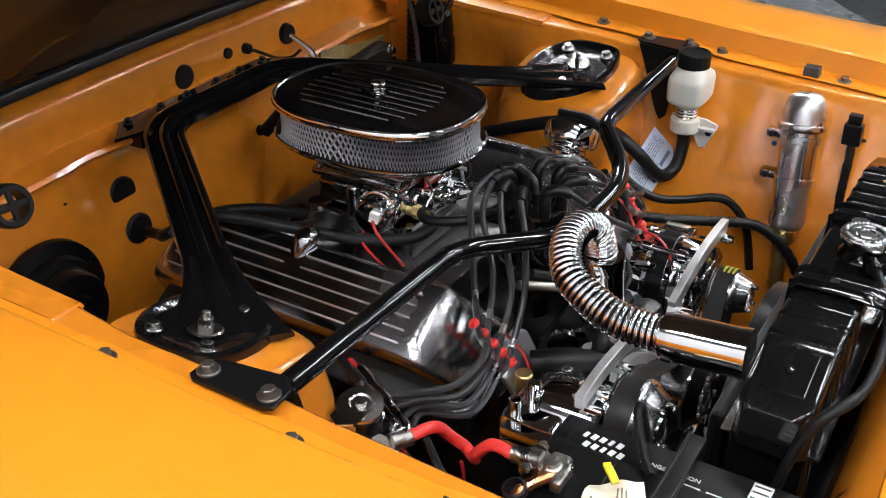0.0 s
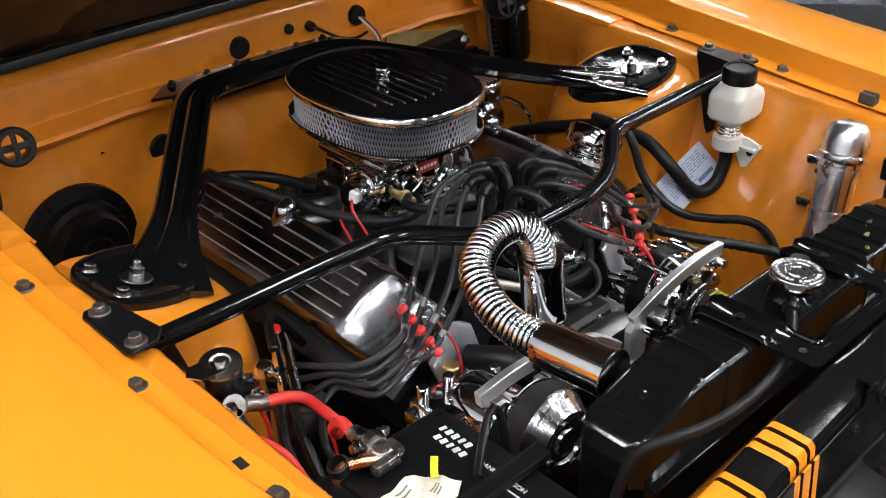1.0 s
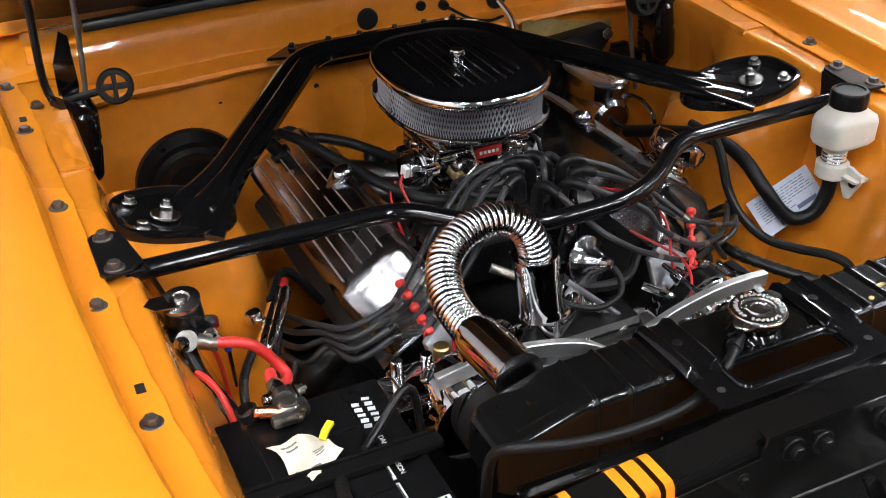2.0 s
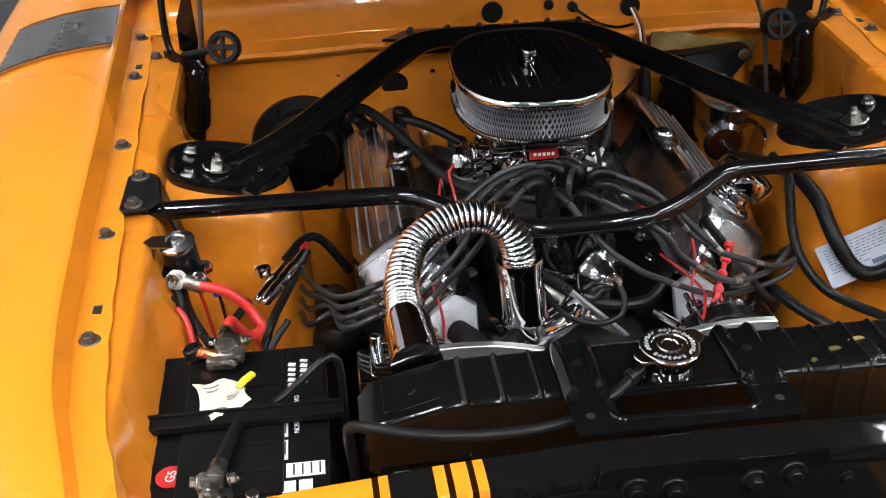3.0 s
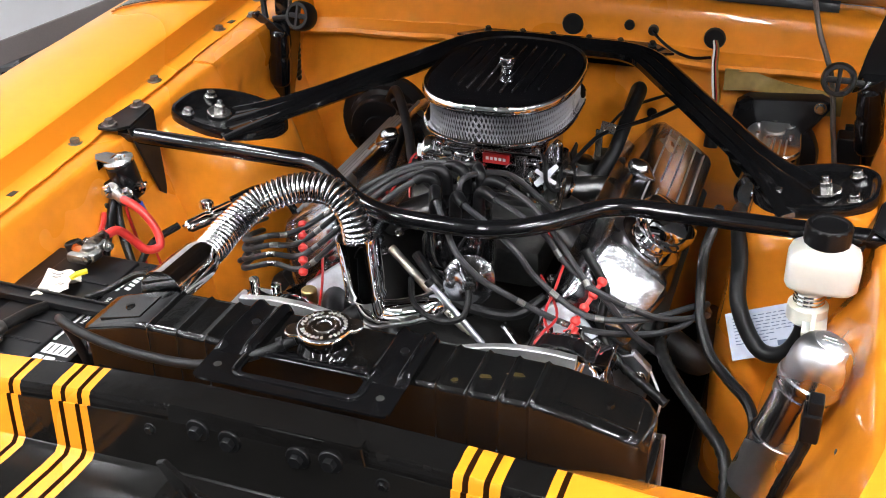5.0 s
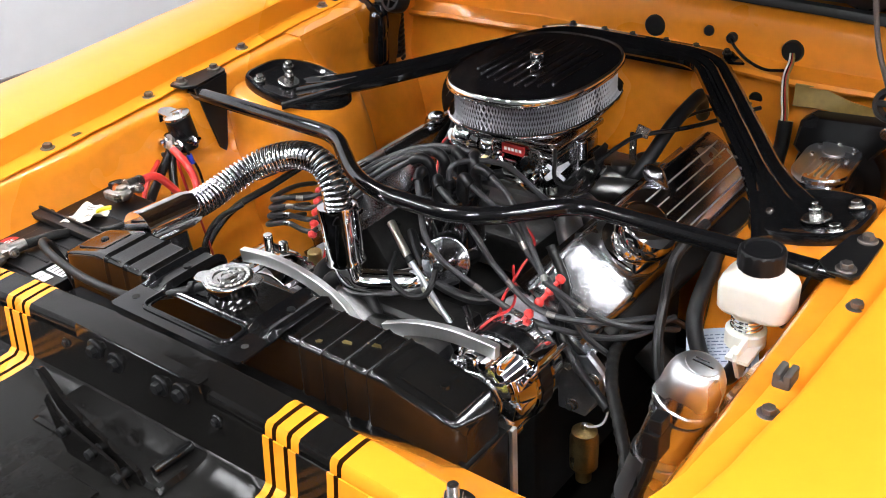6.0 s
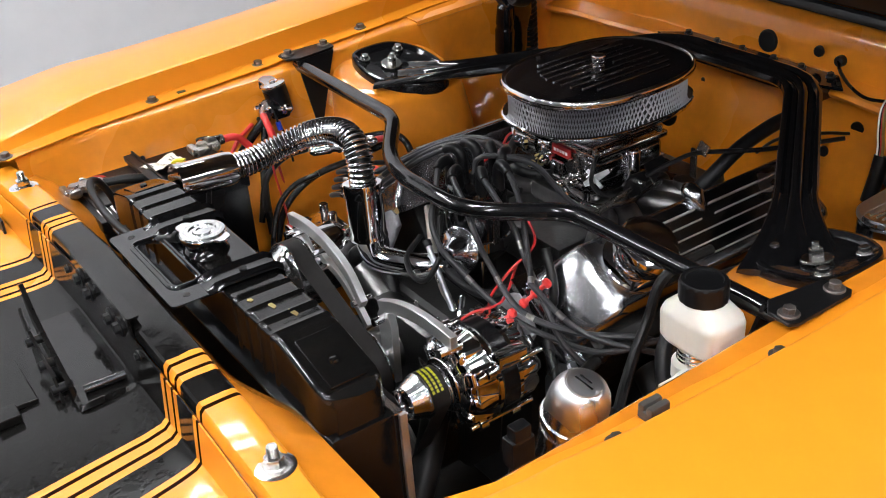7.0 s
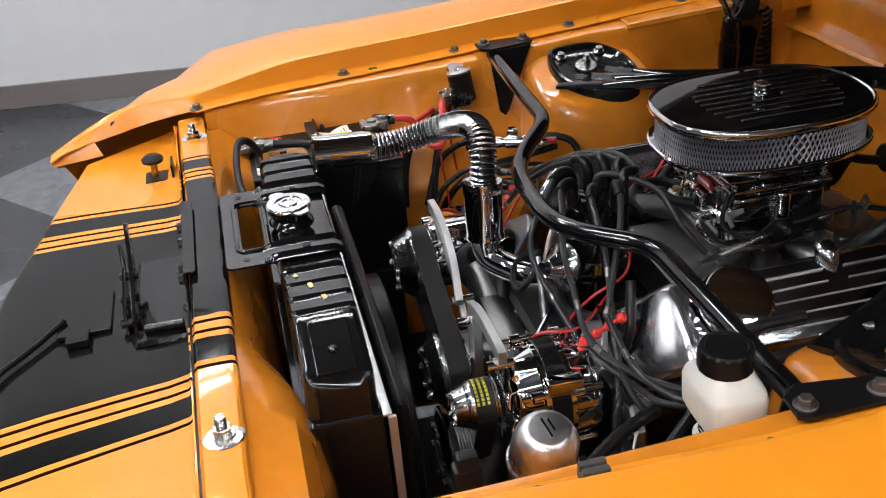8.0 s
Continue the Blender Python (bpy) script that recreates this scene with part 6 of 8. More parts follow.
def belt_loop(circles, y, w, name, label):
    """A flat belt round pulleys, given as (x, z, r) in order round the loop."""
    pts = []
    n = len(circles)
    hull = []
    for x, z, r in circles:
        for k in range(48):
            a = 2 * math.pi * k / 48
            hull.append((x + r * math.cos(a), z + r * math.sin(a)))
    hull = sorted(set((round(a, 5), round(b, 5)) for a, b in hull))
    def half(ps):
        out = []
        for p in ps:
            while len(out) > 1 and (out[-1][0] - out[-2][0]) * (p[1] - out[-2][1]) - (out[-1][1] - out[-2][1]) * (p[0] - out[-2][0]) <= 0:
                out.pop()
            out.append(p)
        return out[:-1]
    loop = half(hull) + half(hull[::-1])
    bm = B()
    c = Vector((sum(p[0] for p in loop) / len(loop), sum(p[1] for p in loop) / len(loop)))
    rings = []
    for x, z in loop:
        d = (Vector((x, z)) - c).normalized()
        rings.append([bm.verts.new((x + d.x * o, y + k, z + d.y * o)) for o, k in ((0, 0), (0.0045, 0), (0.0045, w), (0, w))])
    k = len(rings)
    for i in range(k):
        a, b = rings[i], rings[(i + 1) % k]
        for j in range(4):
            bm.faces.new((a[j], a[(j + 1) % 4], b[(j + 1) % 4], b[j]))
    return thing(name, bm, BELT, label, "belt")


WP, CR, PS, ALT = (0.010, -0.268, 0.640), (0.02, -0.262, 0.490), (-0.188, -0.270, 0.719), (0.190, -0.266, 0.704)


def water_pump():
    t = empty("water_pump", "polished water pump with a machined pulley", "pump", at=(0, -0.15, 0.65))
    bm = B()
    box(bm, (0, -0.145, 0.655), (0.20, 0.05, 0.13), 0.02)
    cyl(bm, (0, -0.13, 0.655), (0, -0.23, 0.655), 0.045, 0.03, seg=24, edge=0.004)
    cyl(bm, (-0.05, -0.14, 0.69), (-0.11, -0.15, 0.735), 0.028, seg=20)
    part("housing", bm, CAST, t)
    pulley(t, WP, 0.056, 0.040, bolts=8, bevel=0.020)
    bm = B()
    cyl(bm, (CR[0], -0.10, CR[2]), (CR[0], CR[1] + 0.02, CR[2]), 0.075, seg=32, edge=0.004)
    part("damper", bm, DARKMETAL, t)
    pulley(t, CR, 0.070, 0.040, "crank_pulley", bevel=0.012)
    bm = B()
    lathe(bm, [(0.040 - 0.003 * (k % 2), 0.0022 * k) for k in range(17)] + [(0.030, 0.038), (0.004, 0.038)], axis_matrix((0.085, -0.212, 0.548), (0.085, -0.3, 0.548)), 36)
    part("idler", bm, BRUSHED, t, "grooved bare metal idler pulley", smooth=20)
    bm = B()
    tube(bm, spline([(-0.07, -0.14, 0.70), (-0.12, -0.17, 0.735), (-0.15, -0.13, 0.75), (-0.17, -0.08, 0.74)]), 0.017, 14)
    part("bypass_hose", bm, RUBBER, t, "short black rubber bypass hose")
    for p in ((-0.10, -0.115, 0.745), (-0.12, -0.10, 0.75)):
        bm = B()
        cyl(bm, p, (p[0] - 0.008, p[1] - 0.004, p[2]), 0.021, seg=20)
        part("clamp", bm, CHROME, t)


water_pump()


def front_castings():
    """Bolts and castings on the front of the engine."""
    t = empty("fuel_pump", "cast aluminium mechanical fuel pump with bolts", "pump", at=(0.11, -0.09, 0.66))
    m = axis_matrix((0.115, -0.075, 0.655), (0.135, -0.14, 0.68))
    bm = B()
    lathe(bm, [(0.030, -0.02), (0.036, 0.0), (0.040, 0.004), (0.040, 0.012), (0.034, 0.016), (0.030, 0.034), (0.022, 0.042), (0.010, 0.044)], m, 32)
    body = part("body", bm, BRUSHED, t)
    for k in range(6):
        q = m @ Vector((0.036 * math.cos(k * 1.047), 0.036 * math.sin(k * 1.047), 0.010))
        bm = B()
        cyl(bm, q, q + (m.to_3x3() @ Vector((0, 0, 0.010))), 0.0045, seg=10, edge=0.001)
        part("screw", bm, ZINC, body)
    bm = B()
    tube(bm, spline([(0.14, -0.12, 0.70), (0.150, -0.135, 0.725), (0.135, -0.13, 0.745), (0.10, -0.10, 0.76)]), 0.0055, 10)
    part("pipe", bm, CHROME, t, "bright bent fuel pipe")
    c = empty("timing_bolts", "row of bolts on the timing cover", "bolt", at=(0, -0.125, 0.60))
    for x, z in ((-0.105, 0.60), (-0.110, 0.655), (-0.075, 0.705), (0.0, 0.705), (0.06, 0.705), (0.105, 0.60), (0.085, 0.52), (-0.085, 0.52)):
        bm = B()
        hexbolt(bm, (x, -0.119, z), (0, -1, 0), r=0.0075, h=0.008, washer=1.4)
        part("bolt", bm, ZINC, c)
    for label, pts, r in (("black rubber bypass hose below the water neck", [(-0.125, -0.155, 0.735), (-0.110, -0.150, 0.765), (-0.085, -0.125, 0.755), (-0.05, -0.13, 0.71), (-0.02, -0.16, 0.66)], 0.0125), ("black hose bent behind the pulleys", [(0.06, -0.12, 0.66), (0.08, -0.15, 0.665), (0.09, -0.17, 0.64), (0.08, -0.17, 0.56)], 0.011)):
        bm = B()
        tube(bm, spline(pts), r, 12)
        thing("coolant_hose", bm, RUBBER, label, "hose", "coolant hoses")


front_castings()


def steering_pump():
    t = empty("power_steering_pump", "chrome power steering pump with a pulley and bracket", "pump", at=(-0.23, -0.13, 0.70))
    bm = B()
    lathe(bm, [(0.030, 0), (0.055, 0.006), (0.058, 0.02), (0.058, 0.075), (0.052, 0.088), (0.020, 0.094)], axis_matrix((-0.218, -0.212, 0.712), (-0.222, -0.1, 0.712)), 30)
    box(bm, (-0.262, -0.135, 0.725), (0.070, 0.075, 0.050), 0.008)
    part("body", bm, CHROME, t)
    for dx, dy in ((-0.285, -0.095), (-0.245, -0.10)):
        bm = B()
        cyl(bm, (dx, dy - 0.02, 0.745), (dx, dy - 0.02, 0.772), 0.008, seg=14, edge=0.001)
        part("fitting", bm, CHROME, t)
    for z, x in ((0.738, -0.292), (0.716, -0.288)):
        bm = B()
        box(bm, (x, -0.145, z), (0.040, 0.075, 0.016), 0.004)
        part("port", bm, CHROME, t)
    bm = B()
    m = pose(-0.186, -0.128, 0.739, 0, 0, -28)
    prism(bm, [(-0.035, -0.010), (-0.020, -0.018), (0.0, -0.010), (0.020, -0.016), (0.036, -0.006), (0.034, 0.010), (0.012, 0.014), (-0.022, 0.014)], 0, 0.005, m, 0.001)
    lug = part("lug_plate", bm, ZINC, t, "zinc plated lug plate")
    for x in (-0.018, 0.012):
        bm = B()
        hexbolt(bm, m @ Vector((x, 0, 0.005)), r=0.0075, h=0.010, washer=1.3)
        part("bolt", bm, ZINC, lug)
    bm = B()
    cyl(bm, (-0.209, -0.088, 0.715), (-0.209, -0.088, 0.752), 0.012, seg=18, edge=0.002)
    part("neck", bm, BRASS, t)
    # the arched bracket
    bm = B()
    line = spline([(-0.262, -0.188, 0.780), (-0.20, -0.190, 0.789), (-0.13, -0.193, 0.787), (-0.06, -0.198, 0.770), (-0.012, -0.204, 0.738)], 0.01)
    sweep(bm, line, [(-0.0055, -0.010), (0.0055, -0.010), (0.0058, 0.009), (0.0048, 0.010), (-0.0048, 0.010), (-0.0058, 0.009)], up=(0, 0, 1))
    part("arched_bracket", bm, BRUSHED, t, "machined aluminium arched bracket")
    bm = B()
    line = spline([(-0.16, -0.190, 0.752), (-0.10, -0.192, 0.742), (-0.05, -0.194, 0.715), (-0.02, -0.195, 0.69)], 0.01)
    sweep(bm, line, [(-0.0045, -0.007), (0.0045, -0.007), (0.0045, 0.007), (-0.0045, 0.007)])
    part("arched_bracket", bm, BRUSHED, t, "machined aluminium arched bracket")
    for x, z in ((-0.245, 0.768), (-0.222, 0.775), (-0.15, 0.772), (-0.135, 0.752), (-0.035, 0.735)):
        bm = B()
        cyl(bm, (x, -0.176, z - 0.006), (x, -0.212, z - 0.006), 0.006, seg=12, edge=0.001)
        part("spacer", bm, CHROME, t)
    pulley(t, PS, 0.0555, 0.036, bolts=4, bevel=0.028)


steering_pump()


def alternator():
    t = empty("alternator", "polished chrome alternator with a ribbed case", "alternator", at=(ALT[0], -0.13, ALT[2] - 0.08))
    cx, cz = ALT[0], ALT[2]
    def ring(name, y0, profile, material, label="", lobes=0, depth=0.0, grooved=()):
        bm = B()
        m = axis_matrix((cx, y0, cz), (cx, y0 + 1, cz))
        lathe(bm, profile, m, 96, wave=(lambda a, i: 1 - depth * max(0.0, min(1.0, 0.5 + 2.2 * math.sin(a * lobes))) if i in grooved else 1) if lobes else None)
        return part(name, bm, material, t, label, smooth=40)
    ring("front_case", -0.196, [(0.020, 0), (0.052, 0.001), (0.062, 0.006), (0.067, 0.015), (0.067, 0.040), (0.070, 0.042), (0.070, 0.050)], CHROME, "chrome front case with cooling slots", 9, 0.13, (1, 2, 3))
    ring("stator", -0.147, [(0.0715, 0), (0.0730, 0.001), (0.0730, 0.025), (0.0715, 0.026)], PLASTIC, "dark laminated stator ring", 18, 0.03, (1, 2))
    ring("rear_case", -0.122, [(0.070, 0), (0.070, 0.008), (0.067, 0.010), (0.066, 0.034), (0.060, 0.046), (0.048, 0.052), (0.020, 0.053)], CHROME, "chrome rear case with cooling slots", 10, 0.12, (3, 4, 5))
    # through bolts along the case
    for k in range(4):
        a = 0.55 + k * math.pi / 2
        bm = B()
        bx, bz = cx + 0.0735 * math.cos(a), cz + 0.0735 * math.sin(a)
        cyl(bm, (bx, -0.186, bz), (bx, -0.078, bz), 0.0042, seg=12)
        lathe(bm, [(0.0085, 0), (0.0085, 0.012), (0.006, 0.014)], axis_matrix((bx, -0.160, bz), (bx, -0.2, bz)), 14)
        lathe(bm, [(0.0085, 0), (0.0085, 0.014), (0.006, 0.016)], axis_matrix((bx, -0.118, bz), (bx, 0, bz)), 14)
        part("through_bolt", bm, CHROME, t)
    # fan with bent blades
    bm = B()
    m = axis_matrix((cx, -0.200, cz), (cx, -0.3, cz))
    lathe(bm, [(0.012, 0), (0.040, 0.0), (0.041, 0.0015), (0.040, 0.003), (0.014, 0.0035)], m, 36)
    fan = part("fan", bm, TURNED, t, "bright pressed cooling fan")
    for k in range(10):
        bm = B()
        a = 2 * math.pi * k / 10
        rows = []
        for u in np.linspace(0, 1, 4):
            r = 0.036 + 0.024 * u
            rows.append([m @ Vector((r * math.cos(a + w), r * math.sin(a + w), 0.002 - 0.012 * v * v * u)) for v, w in ((0, -0.24), (0.3, -0.08), (0.65, 0.08), (1.0, 0.22 - 0.10 * u))])
        sheet(bm, rows, 0.0016)
        part("blade", bm, TURNED, fan)
    pulley(t, ALT, 0.032, 0.034, bolts=5, bevel=0.026)
    bm = B()
    line = spline([(0.031, -0.196, 0.754), (0.085, -0.199, 0.778), (0.14, -0.201, 0.792), (0.19, -0.202, 0.796), (0.226, -0.202, 0.794)], 0.01)
    sweep(bm, line, [(-0.0055, -0.010), (0.0055, -0.010), (0.0058, 0.009), (0.0048, 0.010), (-0.0048, 0.010), (-0.0058, 0.009)])
    part("arched_bracket", bm, BRUSHED, t, "machined aluminium arched bracket")
    bm = B()
    prism(bm, [(0.030, 0.63), (0.024, 0.740), (0.036, 0.758), (0.056, 0.752), (0.062, 0.730), (0.058, 0.63)], -0.006, 0.006, Matrix(((1, 0, 0, 0), (0, 0, 1, -0.196), (0, 1, 0, 0), (0, 0, 0, 1))), 0.001)
    part("lower_bracket", bm, BRUSHED, t, "machined aluminium bracket plate")
    for x, z in ((0.215, 0.782), (0.045, 0.745), (0.044, 0.68)):
        bm = B()
        cyl(bm, (x, -0.185, z - 0.004), (x, -0.222, z - 0.004), 0.007, seg=12, edge=0.001)
        part("bolt", bm, CHROME, t)
    for k in range(2):
        a = k * 3.0 + 0.7
        bm = B()
        box(bm, (cx + 0.074 * math.cos(a), -0.128, cz + 0.074 * math.sin(a)), (0.022, 0.05, 0.020), 0.004)
        part("mounting_ear", bm, CHROME, t)


alternator()
belt_loop([(WP[0], WP[2], 0.0545), (PS[0], PS[2], 0.0545)], -0.2425, 0.030, "drive_belt", "worn black rubber drive belt to the steering pump")
belt2 = belt_loop([(CR[0] + 0.03, CR[2], 0.0505), (ALT[0], ALT[2], 0.0315)], -0.240, 0.027, "drive_belt", "black rubber drive belt with yellow print to the alternator")


def belt_print():
    bm = B()
    cx, cz = ALT[0], ALT[2]
    for row in range(3):
        for k in range(8):
            a = radians(35 + 9 * k)
            box(bm, (cx + 0.0366 * math.cos(a), -0.2365 + row * 0.0070, cz + 0.0366 * math.sin(a)), (0.0042, 0.0034, 0.0009), 0, Matrix.Rotation(math.pi / 2 - a, 3, "Y"))
    tagged(part("print", bm, mat("yellow_print", (0.45, 0.42, 0.02), 0.5), belt2, "yellow printed marks"), kind="stuff")


belt_print()

# ---- round the bay ----


def battery():
    tray = B()
    box(tray, (-0.452, -0.342, 0.60), (0.215, 0.262, 0.05), 0.008)
    box(tray, (-0.452, -0.342, 0.47), (0.17, 0.22, 0.22), 0.01)
    thing("battery_tray", tray, SATIN, "black steel tray under the car battery", "tray")
    t = empty("battery", "black car battery with white printed labels", "battery", at=(-0.455, -0.352, 0.63))
    bm = B()
    box(bm, (-0.452, -0.352, 0.725), (0.200, 0.252, 0.20), 0.006)
    part("case", bm, PLASTIC, t)
    bm = B()
    box(bm, (-0.452, -0.352, 0.8260), (0.206, 0.258, 0.022), 0.004)
    box(bm, (-0.452, -0.352, 0.8380), (0.110, 0.240, 0.008), 0.003)
    part("lid", bm, PLASTIC, t)
    # printed labels on the lid
    z = 0.8425
    bm = B()
    box(bm, (-0.376, -0.290, 0.8380), (0.046, 0.100, 0.0012))
    part("label", bm, SATIN, t, "black label with white print")
    bm = B()
    rnd = random.Random(4)
    for row, x0, n in ((0, -0.375, 5), (1, -0.389, 5)):
        for k in range(n):
            y0 = -0.256 - 0.0095 * k - 0.006 * row
            box(bm, (x0, y0, 0.8390), (0.0085, 0.0058 - 0.0016 * ((k + row) % 3 == 0), 0.0010), 0, Matrix.Rotation(radians(-14), 3, "Z"))
    for x0 in (-0.3985,):
        y = -0.325
        while y < -0.245:
            w = rnd.uniform(0.002, 0.006)
            box(bm, (x0, y + w / 2, 0.8390), (0.0024, w, 0.0010))
            y += w + 0.0016
    tagged(part("print", bm, WHITE, t, "white printed bars"), kind="stuff")
    bm = B()
    for x0, y, w, d in ((-0.404, -0.330, 0.020, 0.018), (-0.404, -0.372, 0.022, 0.030), (-0.404, -0.408, 0.022, 0.030), (-0.375, -0.440, 0.040, 0.020), (-0.392, -0.464, 0.014, 0.016), (-0.375, -0.464, 0.014, 0.016)):
        box(bm, (x0, y, 0.8380), (w, d, 0.0012))
    part("label", bm, WHITE, t, "white warning label")
    bm = B()
    for y in (-0.360, -0.396):
        for k in range(5):
            w = rnd.uniform(0.012, 0.024)
            box(bm, (-0.396 - 0.0042 * k, y - w / 2, 0.8388), (0.0013, w, 0.0008))
    for k in range(4):
        box(bm, (-0.360 - 0.009 * k, -0.440, 0.8388), (0.0018, 0.016, 0.0008))
    tagged(part("print", bm, INK, t), kind="stuff")
    lettering("DANGER/POISON", 0.0080, pose(-0.384, -0.352, 0.8390, 0, 0, -90), WHITE, t)
    bm = B()
    for k in range(8):
        for j in range(2):
            lathe(bm, [(0.0026, 0), (0.0026, 0.0008), (0.0014, 0.0009)], Matrix.Translation((-0.402 - 0.007 * j, -0.318 + 0.0075 * k, 0.8385)), 8)
    tagged(part("print_dot", bm, WHITE, t), kind="stuff")
    bm = B()
    lathe(bm, [(0.016, 0), (0.016, 0.0010)], Matrix.Translation((-0.512, -0.432, 0.8377)), 24)
    st = part("sticker", bm, RED, t, "round red sticker marked G5")
    lettering("G5", 0.014, pose(-0.512, -0.432, 0.8390, 0, 0, 80), WHITE, st)
    # vents and ribs
    for x, y in ((-0.43, -0.40), (-0.43, -0.30), (-0.43, -0.44)):
        bm = B()
        box(bm, (x, y, 0.8425), (0.055, 0.004, 0.003), 0.001)
        part("rib", bm, PLASTIC, t)
    t.location.y += 0.010


battery()


def hold_down():
    t = empty("battery_hold_down", "black plastic bar clamped across the battery", "clamp", at=(-0.45, -0.352, 0.8430))
    bm = B()
    box(bm, (-0.452, -0.352, 0.8480), (0.240, 0.020, 0.010), 0.002)
    box(bm, (-0.452, -0.3445, 0.8540), (0.235, 0.004, 0.006), 0.001)
    part("bar", bm, PLASTIC, t)
    bm = B()
    hexbolt(bm, (-0.562, -0.352, 0.8610), r=0.007, h=0.007, washer=1.5, stud=0.012)
    part("bolt", bm, ZINC, t)


hold_down()


def battery_terminals():
    for name, lab, c in (("positive_clamp", "lead battery clamp with a red cable", (-0.461, -0.246, 0.853)), ("negative_clamp", "grey lead battery clamp with a black cable", (-0.466, -0.472, 0.846))):
        t = empty(name, lab, "battery clamp", "battery clamps", c)
        bm = B()
        lathe(bm, [(0.010, -0.006), (0.0125, 0.0), (0.0125, 0.010), (0.009, 0.012), (0.0085, 0.016), (0.003, 0.017)], Matrix.Translation(c), 20)
        box(bm, (c[0] - 0.001, c[1] + 0.018, c[2] + 0.007), (0.028, 0.026, 0.014), 0.004)
        part("clamp", bm, LEAD, t)
        bm = B()
        hexbolt(bm, (c[0] + 0.016, c[1] + 0.020, c[2] + 0.008), (1, 0, 0.2), r=0.006, h=0.006, washer=1.3, stud=0.004)
        part("bolt", bm, LEAD, t)
        bm = B()
        box(bm, (c[0] - 0.006, c[1] - 0.014, c[2] + 0.004), (0.036, 0.013, 0.014), 0.004)
        box(bm, (c[0] + 0.012, c[1] - 0.004, c[2] + 0.006), (0.016, 0.022, 0.012), 0.004)
        part("jaw", bm, LEAD, t)
        bm = B()
        hexbolt(bm, (c[0] - 0.015, c[1] + 0.020, c[2] + 0.008), (-1, 0, 0.2), r=0.006, h=0.006, washer=1.3)
        part("bolt", bm, LEAD, t)
        if c[1] > -0.3:
            bm = B()
            tube(bm, spline([(c[0] - 0.006, c[1] - 0.006, c[2] + 0.004), (c[0] - 0.020, c[1] + 0.004, c[2] + 0.004), (c[0] - 0.036, c[1] + 0.014, c[2] + 0.000), (c[0] - 0.043, c[1] + 0.018, c[2] - 0.012), (c[0] - 0.044, c[1] + 0.020, c[2] - 0.040)]), 0.0068, 10)
            part("lug", bm, COPPER, t)
    cable = empty("positive_cable", "thick red battery cable", "cable", at=(-0.450, -0.22, 0.86))
    bm = B()
    tube(bm, spline([(-0.466, -0.208, 0.861), (-0.461, -0.180, 0.859), (-0.456, -0.158, 0.833), (-0.442, -0.148, 0.812), (-0.430, -0.130, 0.811), (-0.442, -0.117, 0.830), (-0.460, -0.115, 0.853), (-0.480, -0.112, 0.864), (-0.500, -0.106, 0.866)]), 0.0066, 14)
    part("jacket", bm, RED, cable)
    bm = B()
    tube(bm, spline([(-0.463, -0.236, 0.864), (-0.465, -0.205, 0.862)]), 0.0098, 14, lambda d: 1 + 0.06 * math.cos(d * 900))
    part("clamp_sleeve", bm, LEAD, cable, "ribbed lead sleeve")
    bm = B()
    tube(bm, spline([(-0.498, -0.104, 0.863), (-0.520, -0.094, 0.867)]), 0.0095, 14)
    lathe(bm, [(0.013, 0), (0.013, 0.004)], axis_matrix((-0.532, -0.088, 0.867), (-0.533, -0.1, 0.876)), 20)
    part("lug", bm, LEAD, cable, "tinned cable lug")
    con = empty("black_cable", "black cable from the solenoid down behind the battery", "cable", at=(-0.53, -0.10, 0.84))
    bm = B()
    tube(bm, spline([(-0.536, -0.078, 0.864), (-0.530, -0.098, 0.842), (-0.520, -0.135, 0.816), (-0.503, -0.172, 0.790), (-0.485, -0.192, 0.745), (-0.47, -0.20, 0.68)]), 0.0082, 14)
    part("jacket", bm, LOOM, con)
    bm = B()
    lathe(bm, [(0.0108, 0), (0.0125, 0.003), (0.0125, 0.012), (0.0100, 0.014), (0.0100, 0.002)], axis_matrix((-0.500, -0.228, 0.846), (-0.506, -0.226, 0.866)), 18)
    part("boot", bm, RUBBER, con, "open rubber boot")
    bm = B()
    tube(bm, spline([(-0.532, -0.118, 0.842), (-0.522, -0.135, 0.838), (-0.514, -0.158, 0.828), (-0.508, -0.18, 0.80), (-0.50, -0.20, 0.75)]), 0.0042, 8)
    part("second_jacket", bm, RED, con, "thin red wire beside it")
    neg = empty("negative_cable", "black cable from the negative battery clamp", "cable", at=(-0.46, -0.43, 0.85))
    bm = B()
    tube(bm, spline([(-0.463, -0.440, 0.853), (-0.458, -0.415, 0.852), (-0.452, -0.385, 0.850), (-0.447, -0.362, 0.845)]), 0.0075, 12)
    part("jacket", bm, LOOM, neg)
    bm = B()
    tube(bm, spline([(-0.465, -0.450, 0.853), (-0.461, -0.425, 0.853)]), 0.0092, 12, lambda d: 1 + 0.06 * math.cos(d * 900))
    part("clamp_sleeve", bm, LEAD, neg, "ribbed lead sleeve")
    side = empty("battery_vent_tube", "thin black tube looped beside the battery", "tube", at=(-0.35, -0.31, 0.86))
    bm = B()
    tube(bm, spline([(-0.408, -0.330, 0.846), (-0.385, -0.312, 0.852), (-0.350, -0.290, 0.870), (-0.335, -0.288, 0.866), (-0.332, -0.296, 0.83), (-0.332, -0.31, 0.76)]), 0.0048, 10)
    part("tube", bm, LOOM, side)
    tag = empty("paper_tag", "crumpled cream paper tag with a yellow strip", "tag", at=(-0.49, -0.318, 0.862))
